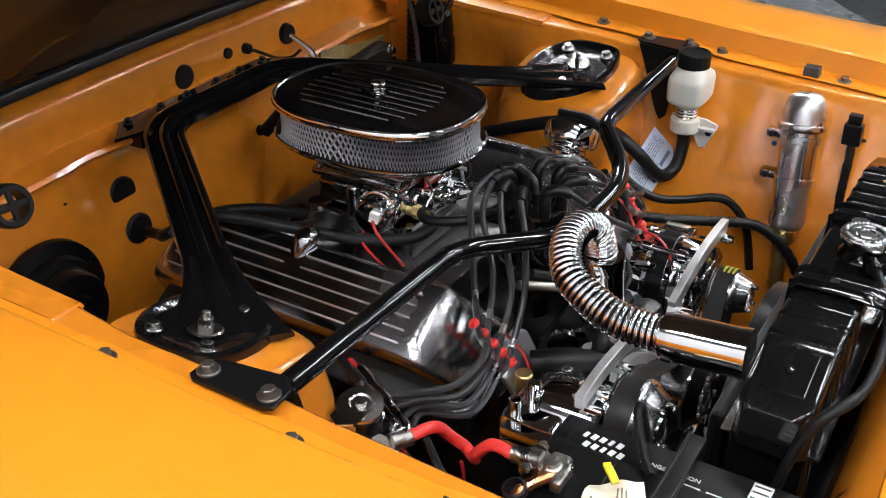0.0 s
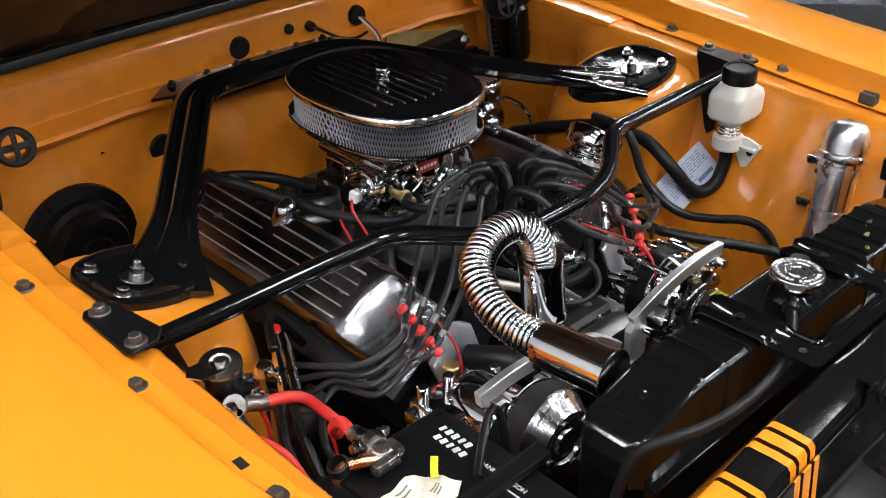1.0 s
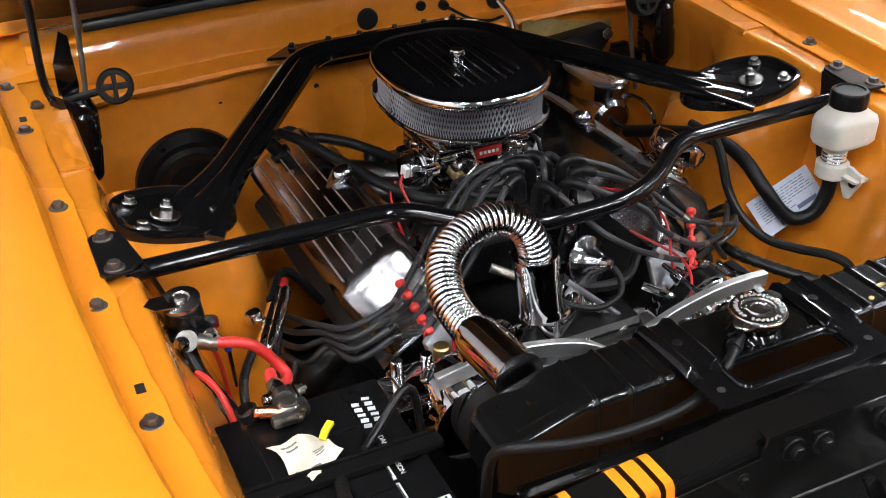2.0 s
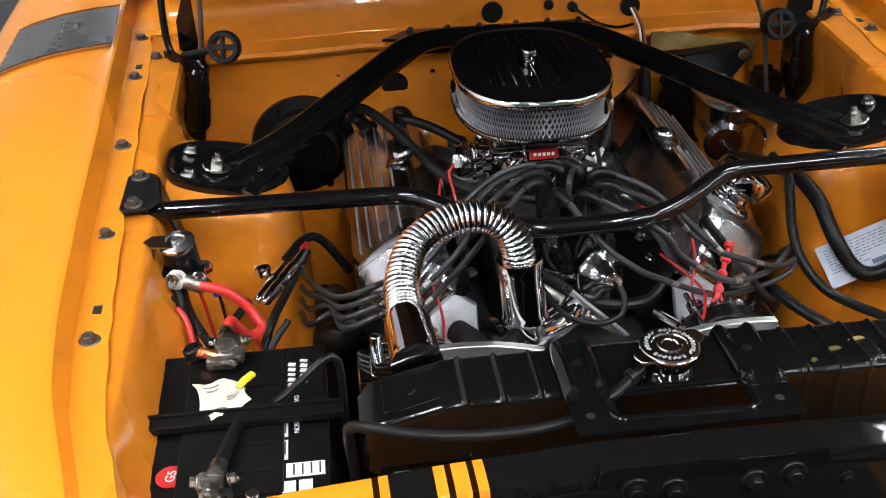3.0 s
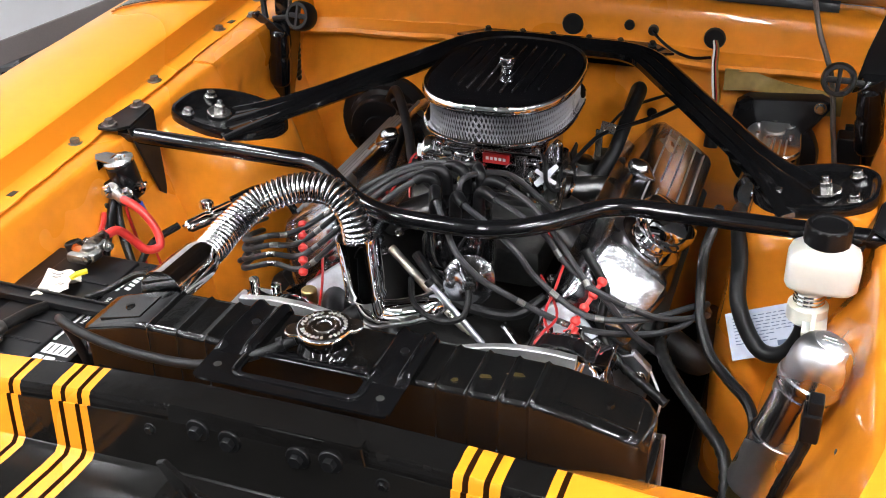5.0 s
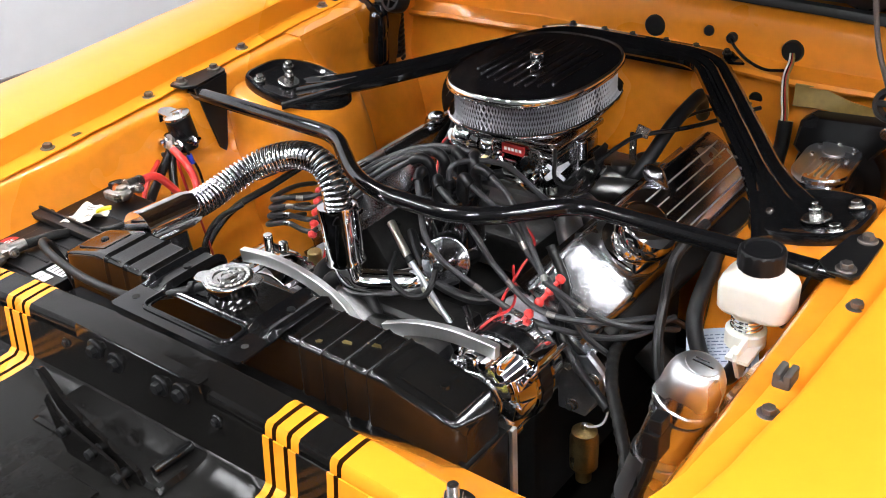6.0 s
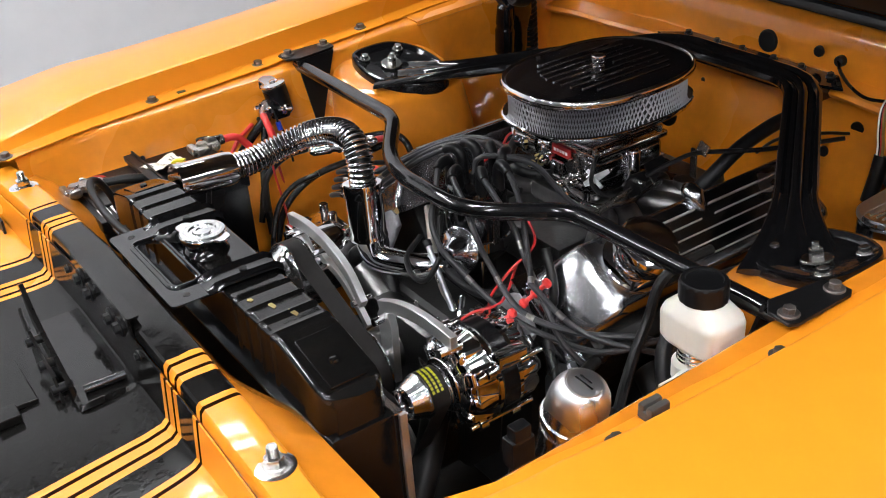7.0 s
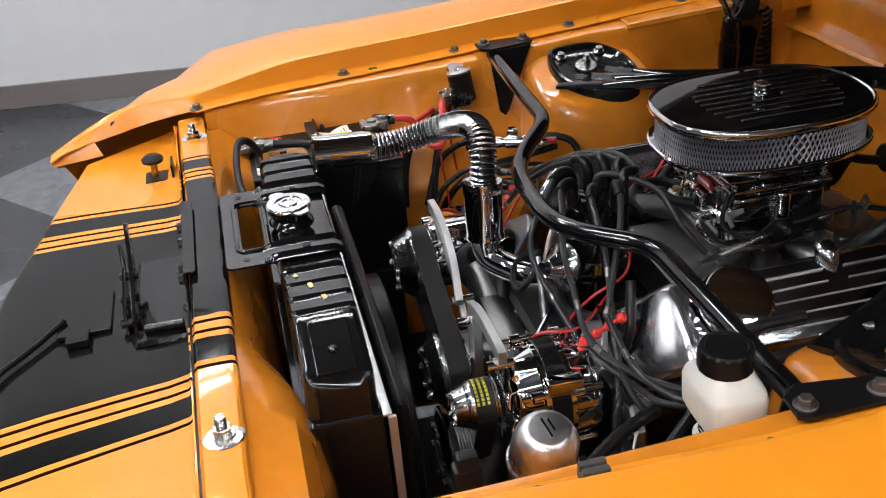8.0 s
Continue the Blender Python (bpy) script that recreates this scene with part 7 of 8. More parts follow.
    def leaf(u, v, up=0.0):
        x = -0.500 + 0.050 * v + 0.020 * u + 0.004 * math.sin(u * 6)
        y = -0.287 - 0.074 * u + 0.004 * v + 0.026 * v * u
        return (x, y, 0.8475 + 0.003 * math.sin(u * 8 + v * 3) + 0.010 * v * u + 0.003 * math.cos(v * 9 + u * 4) + up)
    bm = B()
    rows = [[leaf(i / 11, j / 7) for j in range(8)] for i in range(12)]
    sheet(bm, rows, 0.0006)
    part("paper", bm, PAPER, tag)
    bm = B()
    for u0, u1, v0, v1 in ((0.12, 0.15, 0.15, 0.5), (0.20, 0.23, 0.18, 0.44), (0.52, 0.55, 0.60, 0.86), (0.60, 0.63, 0.62, 0.86), (0.68, 0.71, 0.62, 0.82), (0.6, 0.9, 0.06, 0.09), (0.6, 0.9, 0.14, 0.165), (0.87, 0.90, 0.3, 0.55)):
        sheet(bm, [[leaf(u, v, 0.0009) for v in np.linspace(v0, v1, 4)] for u in np.linspace(u0, u1, 3)], 0.0004)
    tagged(part("print", bm, FADEDINK, tag), kind="stuff")
    bm = B()
    line = spline([(-0.446, -0.308, 0.856), (-0.440, -0.301, 0.860), (-0.430, -0.291, 0.861)])
    sweep(bm, line, [(-0.0038, -0.002), (0.0038, -0.002), (0.0038, 0.002), (-0.0038, 0.002)])
    part("strip", bm, YELLOW, tag, "yellow strip")


battery_terminals()


def solenoid():
    t = empty("starter_solenoid", "black starter solenoid with a zinc bracket", "relay", at=(-0.535, -0.065, 0.88))
    p0, p1 = Vector((-0.522, -0.058, 0.850)), Vector((-0.528, -0.066, 0.908))
    bm = B()
    cyl(bm, p0, p1, 0.0225, seg=24, edge=0.004)
    box(bm, (-0.528, -0.068, 0.862), (0.058, 0.034, 0.026), 0.005)
    part("body", bm, PLASTIC, t)
    bm = B()
    lathe(bm, [(0.0235, -0.001), (0.0235, 0.003), (0.012, 0.0055), (0.010, 0.004), (0.006, 0.004), (0.005, 0.008), (0.002, 0.0085)], axis_matrix(p1, p1 + (p1 - p0)), 24)
    prism(bm, [(-0.030, -0.014), (0.012, -0.016), (0.012, 0.016), (-0.030, 0.014), (-0.040, 0.0)], 0, 0.002, pose(-0.530, -0.066, 0.909, 0, 4, 0))
    box(bm, (-0.558, -0.066, 0.892), (0.002, 0.030, 0.034), 0.0006)
    part("bracket", bm, ZINC, t, "zinc plated cap and bracket")
    for x, y in ((-0.540, -0.088), (-0.505, -0.086), (-0.498, -0.060)):
        bm = B()
        cyl(bm, (x, y + 0.01, 0.866), (x + 0.004, y - 0.018, 0.871), 0.004, seg=10)
        hexbolt(bm, (x + 0.001, y - 0.004, 0.868), (0.1, -1, 0.2), r=0.008, h=0.005, washer=1.2)
        part("terminal", bm, CHROME, t)
    bm = B()
    tube(bm, spline([(-0.500, -0.085, 0.868), (-0.487, -0.085, 0.850), (-0.483, -0.075, 0.82), (-0.48, -0.07, 0.77)]), 0.0024, 6)
    part("wire", bm, LOOM, t)
    bm = B()
    tube(bm, spline([(-0.510, -0.09, 0.866), (-0.502, -0.10, 0.84), (-0.497, -0.098, 0.80), (-0.49, -0.09, 0.72)]), 0.0026, 6)
    part("wire", bm, REDWIRE, t, "thin red wire")
    bm = B()
    cyl(bm, (-0.489, -0.085, 0.852), (-0.485, -0.083, 0.836), 0.005, seg=10)
    part("connector", bm, BLUE, t, "blue crimp connector")
    bm = B()
    tube(bm, spline([(-0.530, -0.085, 0.855), (-0.522, -0.10, 0.82), (-0.50, -0.12, 0.78), (-0.47, -0.14, 0.72), (-0.44, -0.15, 0.66)]), 0.0075, 10)
    part("cable", bm, LOOM, t, "black taped cable")


solenoid()


def fuse_holder():
    t = empty("inline_fuse_holder", "clear inline fuse holder on a taped cable", "fuse holder", at=(-0.425, -0.01, 0.80))
    p0, p1 = Vector((-0.436, -0.055, 0.800)), Vector((-0.376, 0.056, 0.810))
    bm = B()
    d = (p1 - p0).normalized()
    across = d.cross(Vector((0, 0, 1))).normalized()
    for k in range(2):
        o = across * (0.007 if k else -0.006)
        steps = [(p0.lerp(p1, f) + o * (1 - 0.5 * abs(f - 0.5)), r) for f, r in ((0.0, 0.004), (0.06, 0.0085), (0.30, 0.0092), (0.33, 0.0075), (0.38, 0.0075), (0.41, 0.0098), (0.66, 0.0092), (0.70, 0.0072), (0.76, 0.0088), (0.94, 0.0082), (1.0, 0.0045))]
        m = axis_matrix(steps[0][0], steps[-1][0])
        length = (p1 - p0).length
        lathe(bm, [(r, length * i) for (q, r), i in zip(steps, (0.0, 0.06, 0.30, 0.33, 0.38, 0.41, 0.66, 0.70, 0.76, 0.94, 1.0))], m, 14, wave=lambda a, i: 1 + 0.10 * math.sin(a * 3 + i * 1.7))
    part("body", bm, CHROME, t, "crinkled clear sleeve over bright metal", smooth=50)
    bm = B()
    lathe(bm, [(0.009, 0), (0.0125, 0.003), (0.0125, 0.012), (0.010, 0.016), (0.004, 0.018)], Matrix.Translation((-0.432, 0.006, 0.804)), 18)
    part("cap", bm, CHROME, t)
    bm = B()
    cyl(bm, p0.lerp(p1, 0.97), p0.lerp(p1, 1.12), 0.0062, seg=12, edge=0.001)
    part("red_sleeve", bm, REDWIRE, t, "red cable end")
    bm = B()
    tube(bm, spline([(-0.40, 0.03, 0.812), (-0.375, 0.075, 0.815), (-0.35, 0.10, 0.80), (-0.31, 0.10, 0.74)]), 0.0065, 10)
    tube(bm, spline([(-0.45, -0.05, 0.80), (-0.475, -0.09, 0.785), (-0.48, -0.13, 0.75), (-0.46, -0.16, 0.68)]), 0.006, 10)
    tube(bm, spline([(-0.37, 0.07, 0.80), (-0.40, 0.01, 0.775), (-0.43, -0.06, 0.75), (-0.44, -0.12, 0.70), (-0.42, -0.16, 0.62)]), 0.0065, 10)
    part("cable", bm, LOOM, t, "black taped cable")


fuse_holder()


def overflow_can():
    t = empty("overflow_can", "polished aluminium coolant overflow can clamped to the apron", "canister", at=(0.448, -0.245, 0.69))
    p0, p1 = Vector((0.453, -0.245, 0.690)), Vector((0.515, -0.233, 0.909))
    m = axis_matrix(p0, p1)
    L = (p1 - p0).length
    bm = B()
    lathe(bm, [(0.020, 0), (0.027, 0.004), (0.0305, 0.012), (0.0305, L - 0.062), (0.0310, L - 0.060)], m, 36)
    part("body", bm, CANMETAL, t, "polished bright can body")
    bm = B()
    lathe(bm, [(0.0325, L - 0.058), (0.0372, L - 0.056), (0.0380, L - 0.052), (0.0372, L - 0.048), (0.0350, L - 0.046), (0.0346, L - 0.028), (0.0336, L - 0.018), (0.0312, L - 0.009), (0.0272, L - 0.002), (0.0225, L + 0.0025), (0.0195, L + 0.0032), (0.019, L + 0.0042), (0.012, L + 0.0055), (0.003, L + 0.006)], m, 40)
    cap = part("cap", bm, CANMETAL, t, "domed polished cap with a raised script")
    bm = B()
    for a, b, w in ((-0.002, 0.0, 0.024), (0.004, 0.002, 0.016)):
        box(bm, m @ Vector((a, b, L + 0.0056)), (0.0026, w, 0.0014), 0.0006, m.to_3x3())
    tagged(part("raised_script", bm, POLISH, cap), kind="stuff")
    for h in (0.085, 0.155):
        bm = B()
        lathe(bm, [(0.0312, h - 0.006), (0.0332, h - 0.005), (0.0332, h + 0.005), (0.0312, h + 0.006)], m, 36, caps=False)
        c = m @ Vector((0, 0, h))
        box(bm, (c.x + 0.012, c.y + 0.045, c.z), (0.020, 0.026, 0.014), 0.003)
        b = part("clamp", bm, CANMETAL, t, "polished clamp band")
        bm = B()
        hexbolt(bm, (c.x + 0.000, c.y + 0.048, c.z), (-1, 0, 0.3), r=0.005, h=0.005, washer=1.2)
        part("bolt", bm, SATIN, b)
    bm = B()
    lathe(bm, [(0.019, -0.022), (0.021, -0.018), (0.021, -0.004), (0.019, 0.0)], m, 24)
    lathe(bm, [(0.013, -0.10), (0.014, -0.03), (0.014, -0.02)], m, 20)
    part("drain_fitting", bm, BRASS, t, "tarnished brass drain fitting")


overflow_can()


def brake_reservoir():
    t = empty("fluid_reservoir", "milky white plastic fluid reservoir with a black cap", "reservoir", at=(0.490, -0.039, 0.80))
    c = Vector((0.490, -0.039))
    M4 = Matrix.Translation((c.x, c.y, 0))
    bm = B()
    made = []
    for w, d, z, off, power in ((0.017, 0.017, 0.834, 0, 2.0), (0.018, 0.018, 0.858, 0, 2.0), (0.020, 0.021, 0.862, 0.001, 2.4), (0.030, 0.041, 0.869, 0.009, 4.0), (0.0325, 0.0445, 0.875, 0.010, 4.6), (0.0335, 0.045, 0.905, 0.010, 4.6), (0.032, 0.042, 0.914, 0.010, 4.2), (0.027, 0.029, 0.924, 0.009, 3.0), (0.025, 0.025, 0.932, 0.009, 2.0)):
        e = 2 / power
        made.append([bm.verts.new(M4 @ Vector((off + d * math.copysign(abs(math.cos(a)) ** e, math.cos(a)), w * math.copysign(abs(math.sin(a)) ** e, math.sin(a)), z))) for a in (2 * math.pi * k / 36 for k in range(36))])
    for a, b in zip(made, made[1:]):
        for k in range(36):
            bm.faces.new((a[k], a[(k + 1) % 36], b[(k + 1) % 36], b[k]))
    bm.faces.new(made[0])
    bm.faces.new(made[-1])
    part("bottle", bm, WPLASTIC, t, "milky white bottle", smooth=50)
    bm = B()
    lathe(bm, [(0.026, 0.928), (0.0282, 0.930), (0.0282, 0.952), (0.026, 0.955), (0.022, 0.9555), (0.021, 0.953), (0.003, 0.953)], M4 @ Matrix.Translation((0.009, 0, 0)), 48, wave=lambda a, i: 1 + (0.015 * math.cos(a * 16) if i in (1, 2) else 0))
    part("cap", bm, PLASTIC, t, "black ribbed screw cap")
    bm = B()
    for z in (0.842, 0.848, 0.854):
        lathe(bm, [(0.0190, z - 0.002), (0.0200, z), (0.0190, z + 0.002)], M4, 28, caps=False)
    part("clamp_spring", bm, CHROME, t)
    bm = B()
    lathe(bm, [(0.021, 0.812), (0.0255, 0.816), (0.0255, 0.836), (0.021, 0.838)], M4, 28)
    prism(bm, [(-0.030, 0.838), (0.030, 0.838), (0.050, 0.832), (0.052, 0.822), (0.034, 0.786), (0.024, 0.784), (0.008, 0.812), (-0.03, 0.816)], -0.003, 0.003, Matrix(((0, 0, 1, 0.499), (-1, 0, 0, -0.042), (0, 1, 0, 0), (0, 0, 0, 1))), 0.001)
    box(bm, (0.501, -0.067, 0.822), (0.030, 0.05, 0.005), 0.001)
    part("bracket", bm, WPLASTIC, t, "white plastic bracket")
    bm = B()
    hexbolt(bm, (0.495, -0.082, 0.816), (-1, 0, 0), r=0.006, h=0.004, washer=0)
    part("bolt", bm, SATIN, t)
    hose = empty("reservoir_hose", "thick black rubber hose below the reservoir", "hose", at=(0.490, -0.039, 0.79))
    bm = B()
    tube(bm, spline([(0.490, -0.039, 0.818), (0.487, -0.040, 0.785), (0.471, -0.038, 0.752), (0.446, -0.028, 0.740), (0.425, -0.015, 0.752), (0.402, 0.008, 0.79), (0.394, 0.06, 0.825), (0.384, 0.13, 0.832), (0.374, 0.24, 0.80), (0.37, 0.34, 0.76)]), 0.0115, 14)
    part("tube", bm, RUBBER, hose)


brake_reservoir()


def bay_decal():
    t = empty("information_decal", "pale blue-white paper decal with fine print", "sticker", at=(0.465, 0.0, 0.75))
    ux = Vector((0.100, -0.010, 0.050)).normalized()
    uy = Vector((-0.025, 0.045, 0.055))
    uy = (uy - ux * uy.dot(ux)).normalized()
    m = Matrix((ux, uy, ux.cross(uy))).transposed().to_4x4()
    m.translation = (0.447, 0.000, 0.758)
    bm = B()
    box(bm, (0, 0, 0), (0.115, 0.066, 0.0008))
    bmesh.ops.transform(bm, matrix=m, verts=bm.verts)
    part("sheet", bm, LABEL, t)
    rnd = random.Random(7)
    bm = B()
    for k in range(9):
        x = -0.048
        while x < 0.045:
            w = rnd.uniform(0.004, 0.012)
            if not (k > 5 and x > 0.0):
                box(bm, (x + w / 2, 0.024 - 0.0045 * k, 0.0008), (w, 0.0012, 0.0006))
            x += w + 0.003
    box(bm, (0.028, -0.018, 0.0008), (0.036, 0.007, 0.0006))
    box(bm, (-0.02, -0.024, 0.0008), (0.012, 0.008, 0.0006))
    bmesh.ops.transform(bm, matrix=m, verts=bm.verts)
    tagged(part("print", bm, mat("blue_print", (0.10, 0.13, 0.22), 0.5), t), kind="stuff")


bay_decal()


def master_cylinder():
    t = empty("brake_booster", "black brake booster with a polished master cylinder", "brake booster", at=(0.40, 0.56, 0.74))
    bm = B()
    lathe(bm, [(0.04, 0), (0.076, 0.006), (0.080, 0.03), (0.076, 0.045), (0.05, 0.055), (0.04, 0.07)], axis_matrix((0.40, 0.618, 0.755), (0.40, 0.0, 0.755)), 36)
    part("booster", bm, PLASTIC, t)
    bm = B()
    cyl(bm, (0.40, 0.56, 0.752), (0.388, 0.41, 0.750), 0.038, seg=28, edge=0.008)
    part("cylinder", bm, POLISH, t)
    bm = B()
    outline = stadium(0.082, 0.160, 14)
    m = pose(0.402, 0.500, 0, 0, 0, 3)
    prism(bm, outline, 0.765, 0.811, m, 0.004)
    part("reservoir", bm, POLISH, t, "polished reservoir body")
    bm = B()
    prism(bm, stadium(0.092, 0.160, 14), 0.811, 0.822, m, 0.003)
    lid = part("lid", bm, CANMETAL, t, "polished ribbed lid with screws")
    bm = B()
    for k in range(-2, 3):
        box(bm, m @ Vector((k * 0.010, -0.035, 0.8225)), (0.003, 0.060, 0.002), 0.0006)
    lathe(bm, [(0.018, 0.822), (0.018, 0.8245), (0.015, 0.825)], m @ Matrix.Translation((0, 0.035, 0)), 24)
    part("rib", bm, BRUSHED, lid)
    for x, y in ((0.028, 0.055), (-0.028, 0.055), (0.028, 0.01), (-0.028, 0.01), (0, 0.07)):
        bm = B()
        hexbolt(bm, m @ Vector((x, y, 0.822)), r=0.004, h=0.003, washer=0)
        part("screw", bm, ZINC, lid)
    bm = B()
    tube(bm, spline([(0.39, 0.43, 0.757), (0.385, 0.40, 0.75), (0.41, 0.36, 0.73), (0.43, 0.34, 0.68)]), 0.005, 8)
    tube(bm, spline([(0.42, 0.47, 0.765), (0.45, 0.44, 0.775), (0.455, 0.38, 0.76), (0.44, 0.34, 0.70)]), 0.005, 8)
    part("brake_line", bm, CHROME, t)


master_cylinder()


def wiper_motor():
    t = empty("wiper_motor", "black steel wiper motor bracket bolted to the firewall", "motor", at=(0.42, 0.612, 0.85))
    bm = B()
    prism(bm, [(0.318, 0.800), (0.326, 0.848), (0.345, 0.862), (0.470, 0.872), (0.484, 0.866), (0.486, 0.852), (0.455, 0.806), (0.440, 0.775), (0.360, 0.760)], -0.028, 0.008, Matrix(((1, 0, 0, 0), (0, 0, 1, 0.598), (0, 1, 0, 0), (0, 0, 0, 1))), 0.006)
    part("bracket", bm, SATIN, t)
    bm = B()
    hexbolt(bm, (0.470, 0.570, 0.857), (0, -1, 0.1), r=0.008, h=0.008, washer=1.4)
    part("bolt", bm, ZINC, t)
    # wavy olive-brown sheet below the firewall ledge
    bm = B()
    rows = [[(x, 0.612 - 0.010 * v + 0.004 * math.sin(x * 60 + v * 3), 0.899 - 0.030 * (x - 0.30) / 0.2 - 0.036 * v - 0.008 * v * v * math.sin(x * 30) + 0.003 * math.sin(x * 40)) for v in np.linspace(0, 1, 7)] for x in np.linspace(0.298, 0.505, 20)]
    sheet(bm, rows[::-1], 0.004)
    part("pad", bm, OLIVE, t, "wavy olive-brown sheet under the ledge")


wiper_motor()


def relay_box():
    t = empty("relay", "black plastic relay box on the firewall", "relay", at=(0.535, 0.61, 0.752))
    bm = B()
    box(bm, (0.535, 0.596, 0.779), (0.058, 0.046, 0.050), 0.006)
    part("case", bm, PLASTIC, t)
    bm = B()
    box(bm, (0.535, 0.619, 0.779), (0.036, 0.016, 0.064), 0.002)
    part("mounting_tab", bm, SATIN, t)


relay_box()


def heater_blower():
    t = empty("heater_blower", "large black round heater blower housing on the firewall", "blower", at=(-0.376, 0.61, 0.71))
    m = axis_matrix((-0.376, 0.622, 0.712), (-0.368, 0.3, 0.724))
    bm = B()
    lathe(bm, [(0.098, 0), (0.102, 0.006), (0.100, 0.016), (0.080, 0.022), (0.076, 0.034), (0.066, 0.038), (0.064, 0.055), (0.060, 0.064), (0.045, 0.068), (0.030, 0.066), (0.028, 0.074), (0.004, 0.076)], m, 40)
    part("housing", bm, PLASTIC, t)
    for k in range(4):
        a = k * math.pi / 2 + 0.5
        bm = B()
        hexbolt(bm, m @ Vector((0.090 * math.cos(a), 0.090 * math.sin(a), 0.019)), m.to_3x3() @ Vector((0, 0, 1)), r=0.006, h=0.005, washer=1.3)
        part("screw", bm, SATIN, t)


heater_blower()


def loose_lines():
    """Hoses, looms and thin wires, each a thing of its own."""
    def line(name, label, pts, r, material, cat="hose", wave=None, seg=10):
        bm = B()
        tube(bm, spline(pts), r, seg, wave)
        return thing(name, bm, material, label, cat)
    line("breather_hose", "black rubber breather hose from valve cover to carburettor", [(-0.288, 0.428, 0.842), (-0.270, 0.415, 0.868), (-0.235, 0.36, 0.866), (-0.19, 0.28, 0.848), (-0.15, 0.20, 0.835), (-0.10, 0.15, 0.828), (-0.05, 0.145, 0.828), (-0.02, 0.18, 0.825)], 0.0085, RUBBER, seg=12)
    line("heater_hose", "black heater hose running along the valve cover", [(-0.189, 0.60, 0.752), (-0.20, 0.55, 0.765), (-0.24, 0.50, 0.80), (-0.21, 0.44, 0.835), (-0.15, 0.40, 0.83), (-0.08, 0.36, 0.80)], 0.0085, RUBBER, seg=12)
    line("vacuum_hose", "black hose from the firewall to the intake manifold", [(0.13, 0.615, 0.80), (0.15, 0.56, 0.86), (0.165, 0.50, 0.88), (0.16, 0.42, 0.86), (0.15, 0.36, 0.82), (0.13, 0.33, 0.78)], 0.012, RUBBER, seg=12)
    line("firewall_wire", "thin black wire across the firewall ledge", [(0.155, 0.655, 0.940), (0.172, 0.640, 0.930), (0.20, 0.632, 0.914), (0.235, 0.626, 0.906), (0.268, 0.632, 0.908)], 0.003, LOOM, "wire", seg=7)
    for k, (m, d) in enumerate(((WHITE, 0.0), (LOOM, 0.006), (REDWIRE, 0.011), (OLIVE, 0.016))):
        line("hanging_wire", "thin coloured wires hanging from the firewall grommet", [(0.268 + d * 0.3, 0.655, 0.932), (0.272 + d * 0.4, 0.640, 0.922), (0.275 + d * 0.4, 0.612, 0.905), (0.279 + d * 0.5, 0.605, 0.87), (0.283 + d * 0.5, 0.605, 0.84), (0.285 + d * 0.5, 0.60, 0.80)], 0.0026, m, "wire", seg=6)
    line("wire_boot", "black rubber boot on the hanging wires", [(0.288, 0.612, 0.825), (0.290, 0.60, 0.79), (0.288, 0.59, 0.75)], 0.013, RUBBER, "boot", seg=12)
    line("firewall_cable", "thin black cable looping over the firewall", [(0.22, 0.615, 0.842), (0.20, 0.57, 0.85), (0.14, 0.54, 0.83), (0.11, 0.52, 0.80)], 0.003, LOOM, "cable", seg=7)
    line("apron_loom", "glossy black taped wiring loom along the apron", [(0.352, 0.14, 0.86), (0.351, 0.08, 0.858), (0.346, 0.05, 0.837), (0.348, 0.03, 0.793), (0.3555, 0.0, 0.756), (0.377, -0.04, 0.729), (0.4066, -0.08, 0.7235), (0.433, -0.12, 0.726), (0.4476, -0.15, 0.716), (0.4517, -0.18, 0.677), (0.445, -0.20, 0.60)], 0.0075, LOOM, "cable")
    line("corrugated_loom", "black corrugated loom to the alternator", [(0.30, 0.02, 0.73), (0.31, -0.04, 0.725), (0.34, -0.10, 0.72), (0.385, -0.16, 0.712), (0.42, -0.21, 0.70), (0.43, -0.26, 0.66), (0.425, -0.30, 0.60)], 0.0088, LOOM, "cable", lambda d: 1 + 0.10 * math.cos(d * 1400), 12)
    line("corrugated_loom", "black corrugated loom beside the valve cover", [(0.19, -0.015, 0.85), (0.225, -0.030, 0.80), (0.225, -0.045, 0.74), (0.26, -0.06, 0.70), (0.33, -0.09, 0.67)], 0.007, LOOM, "cable", lambda d: 1 + 0.10 * math.cos(d * 1500), 12)
    line("red_wire", "thin bright red wire by the distributor", [(0.10, 0.02, 0.86), (0.16, -0.01, 0.845), (0.165, -0.06, 0.82), (0.155, -0.09, 0.78), (0.17, -0.10, 0.74), (0.15, -0.12, 0.70)], 0.0021, REDWIRE, "wire", seg=7)
    line("red_wire", "thin bright red wire to the alternator", [(0.13, -0.02, 0.80), (0.17, -0.08, 0.78), (0.16, -0.13, 0.775), (0.14, -0.16, 0.74), (0.16, -0.15, 0.70)], 0.0021, REDWIRE, "wire", seg=7)
    line("red_wire", "thin red choke wire along the valve cover", [(-0.145, 0.205, 0.845), (-0.16, 0.19, 0.83), (-0.17, 0.12, 0.80), (-0.175, 0.05, 0.79), (-0.20, 0.0, 0.78), (-0.22, -0.06, 0.74)], 0.0020, REDWIRE, "wire", seg=7)
    line("red_wire", "thin red wire below the plug wires", [(-0.20, -0.05, 0.80), (-0.19, -0.08, 0.76), (-0.195, -0.10, 0.70)], 0.0020, REDWIRE, "wire", seg=7)
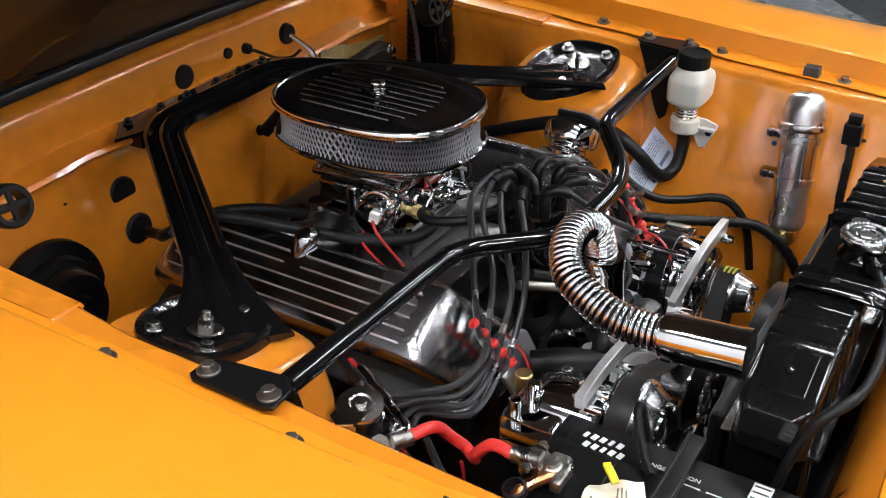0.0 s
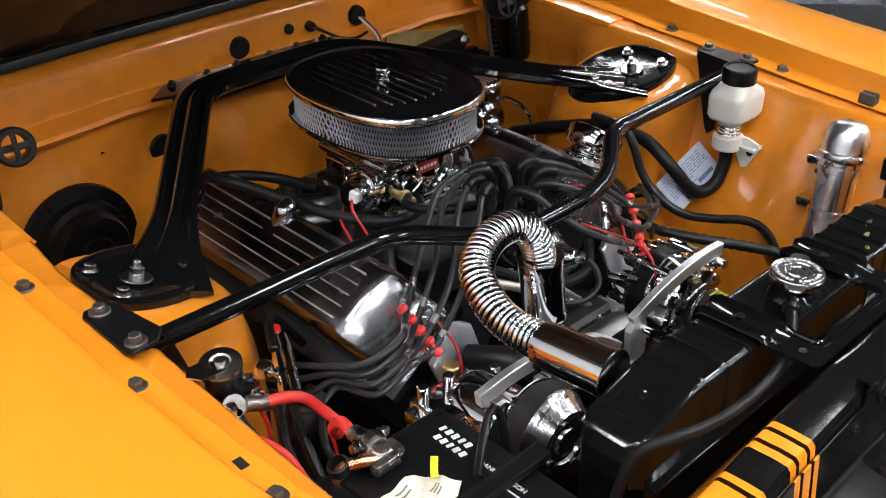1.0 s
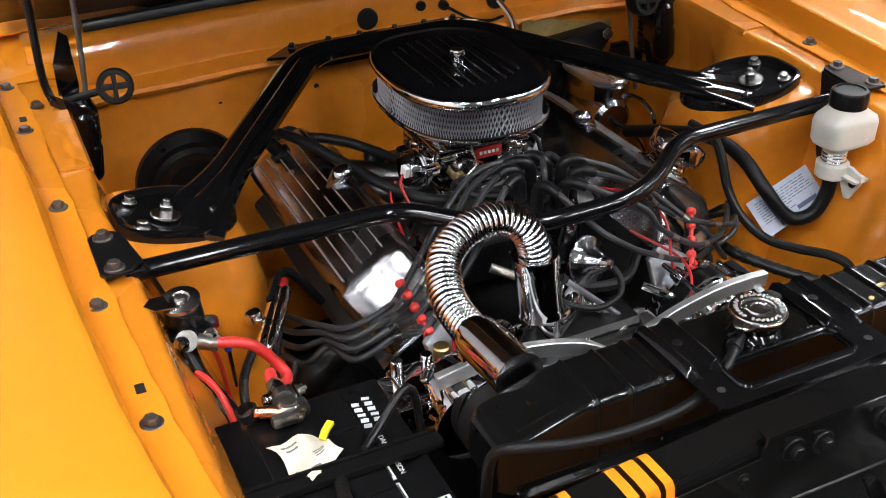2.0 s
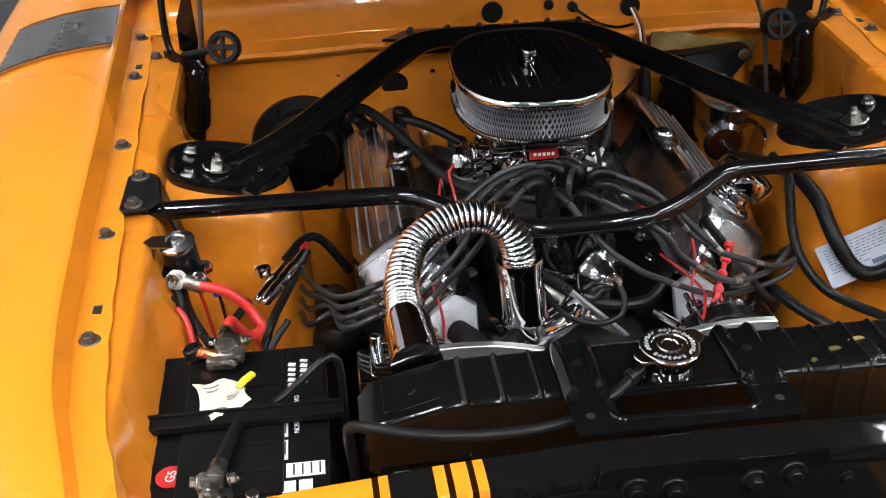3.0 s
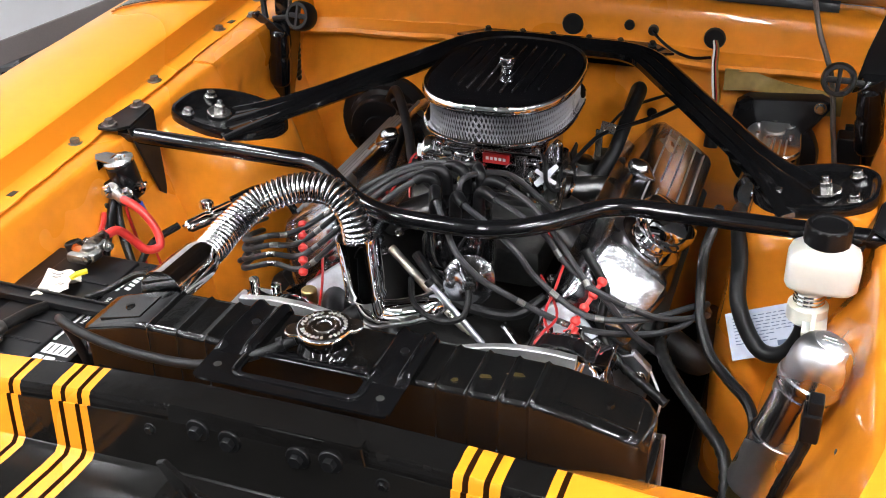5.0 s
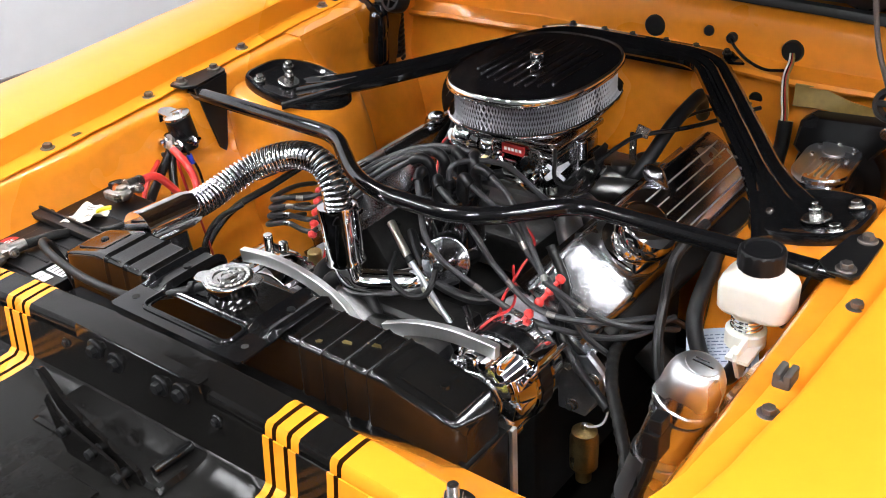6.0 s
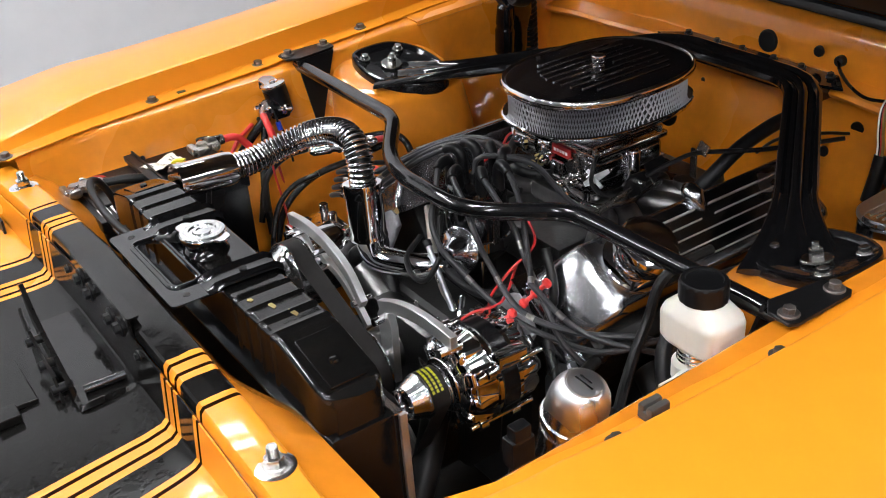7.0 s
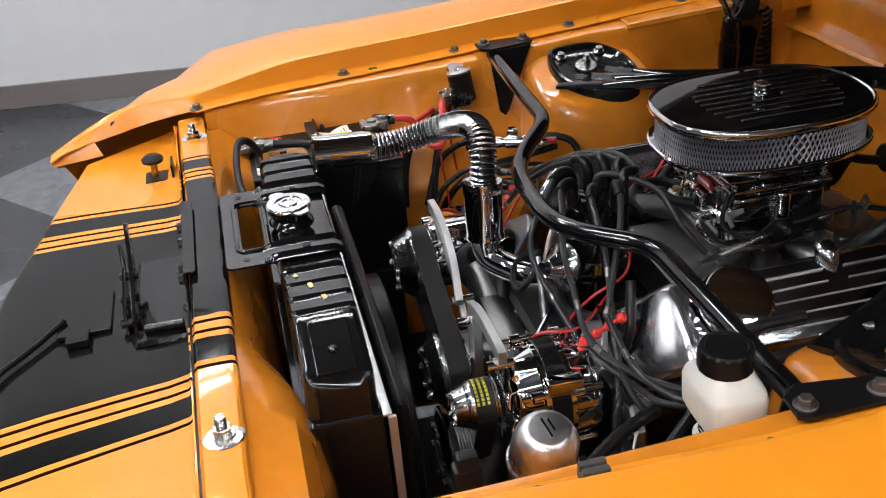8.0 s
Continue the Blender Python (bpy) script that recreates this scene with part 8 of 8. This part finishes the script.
    line("red_wire", "thin red wire behind the battery", [(-0.439, -0.130, 0.797), (-0.434, -0.130, 0.775), (-0.428, -0.126, 0.73), (-0.420, -0.124, 0.68), (-0.41, -0.13, 0.60)], 0.0021, REDWIRE, "wire", seg=7)
    line("braided_line", "braided steel line crossing in front of the engine", [(-0.10, -0.02, 0.803), (-0.04, -0.055, 0.778), (0.028, -0.086, 0.740), (0.085, -0.085, 0.695), (0.128, -0.078, 0.648)], 0.0066, BRAID, "hose", lambda d: 1 + 0.04 * math.cos(d * 3000), 12)
    line("fuel_hose", "black hose under the distributor", [(-0.06, -0.02, 0.80), (-0.02, -0.05, 0.78), (0.03, -0.07, 0.76), (0.10, -0.06, 0.75), (0.14, -0.03, 0.77)], 0.008, RUBBER, seg=10)
    line("apron_cable", "black cable along the passenger side apron", [(-0.40, -0.06, 0.77), (-0.425, -0.10, 0.75), (-0.42, -0.14, 0.72), (-0.40, -0.17, 0.66), (-0.39, -0.18, 0.58)], 0.005, LOOM, "cable")
    line("lower_hose", "black lower radiator hose", [(0.10, -0.15, 0.62), (0.16, -0.22, 0.56), (0.22, -0.30, 0.50), (0.25, -0.36, 0.46)], 0.022, RUBBER, seg=14)


loose_lines()


def sender():
    t = empty("pressure_sender", "tarnished brass pressure sender on the engine block", "sender", at=(0.283, -0.07, 0.53))
    bm = B()
    lathe(bm, [(0.012, 0.505), (0.012, 0.528), (0.021, 0.532), (0.0215, 0.585), (0.019, 0.590), (0.019, 0.596), (0.012, 0.600), (0.004, 0.601)], Matrix.Translation((0.283, -0.07, 0)), 26)
    part("body", bm, BRASS, t)
    bm = B()
    cyl(bm, (0.283, -0.07, 0.598), (0.283, -0.07, 0.609), 0.005, seg=12, edge=0.001)
    part("terminal", bm, ZINC, t)
    bm = B()
    tube(bm, spline([(0.283, -0.07, 0.607), (0.296, -0.074, 0.612), (0.316, -0.075, 0.63), (0.318, -0.066, 0.66), (0.30, -0.05, 0.69)]), 0.0019, 6)
    part("wire", bm, WHITE, t, "thin pale wire")
    t = empty("accessory_bracket", "cast aluminium accessory bracket beside the alternator", "bracket", at=(0.27, -0.06, 0.60))
    bm = B()
    prism(bm, [(0.225, 0.60), (0.222, 0.66), (0.245, 0.705), (0.275, 0.715), (0.300, 0.690), (0.296, 0.64), (0.270, 0.60)], -0.050, -0.034, Matrix(((1, 0, 0, 0), (0, 0, 1, 0), (0, 1, 0, 0), (0, 0, 0, 1))), 0.004)
    part("plate", bm, HEADMETAL, t)
    for x, z in ((0.246, 0.690), (0.284, 0.676), (0.250, 0.618)):
        bm = B()
        hexbolt(bm, (x, -0.050, z), (0, -1, 0), r=0.0075, h=0.008, washer=1.4)
        part("bolt", bm, ZINC, t)


sender()


def connector():
    t = empty("wiring_connector", "black plastic connector clipped to the apron", "connector", at=(0.508, -0.315, 0.86))
    bm = B()
    box(bm, (0.506, -0.315, 0.862), (0.020, 0.030, 0.036), 0.003)
    box(bm, (0.508, -0.315, 0.887), (0.016, 0.022, 0.018), 0.003)
    part("housing", bm, PLASTIC, t)
    bm = B()
    tube(bm, spline([(0.506, -0.316, 0.848), (0.500, -0.318, 0.82), (0.492, -0.318, 0.79), (0.48, -0.32, 0.74), (0.47, -0.33, 0.68)]), 0.0075, 10, lambda d: 1 + 0.08 * math.cos(d * 1400))
    part("lead", bm, LOOM, t)


connector()


def spare_plates():
    """Bare aluminium front plates at the heads."""
    for s in (-1, 1):
        t = empty("head_plate", "bare aluminium plate at the front of the cylinder head", "plate", "head plates", (s * 0.19, -0.08, 0.72))
        bm = B()
        prism(bm, [(s * 0.14, 0.70), (s * 0.14, 0.765), (s * 0.17, 0.782), (s * 0.225, 0.745), (s * 0.215, 0.69), (s * 0.17, 0.68)], 0.030, 0.042, Matrix(((1, 0, 0, 0), (0, 0.6, -1, -0.475), (0, 1, 0, 0), (0, 0, 0, 1))), 0.003)
        part("plate", bm, HEADMETAL, t)
        for x, z in ((0.14, 0.72), (0.21, 0.715)):
            bm = B()
            hexbolt(bm, (s * x, 0.6 * z - 0.518, z), (0, -1, 0.6), r=0.008, h=0.008, washer=1.3)
            part("bolt", bm, ZINC, t)
        # exhaust side
        bm = B()
        tube(bm, spline([(s * 0.30, 0.08, 0.66), (s * 0.35, 0.08, 0.63), (s * 0.36, 0.20, 0.58), (s * 0.34, 0.40, 0.50)]), 0.024, 14)
        thing("exhaust_header", bm, DARKMETAL, "dark exhaust header below the valve cover", "exhaust", "exhaust headers")


spare_plates()
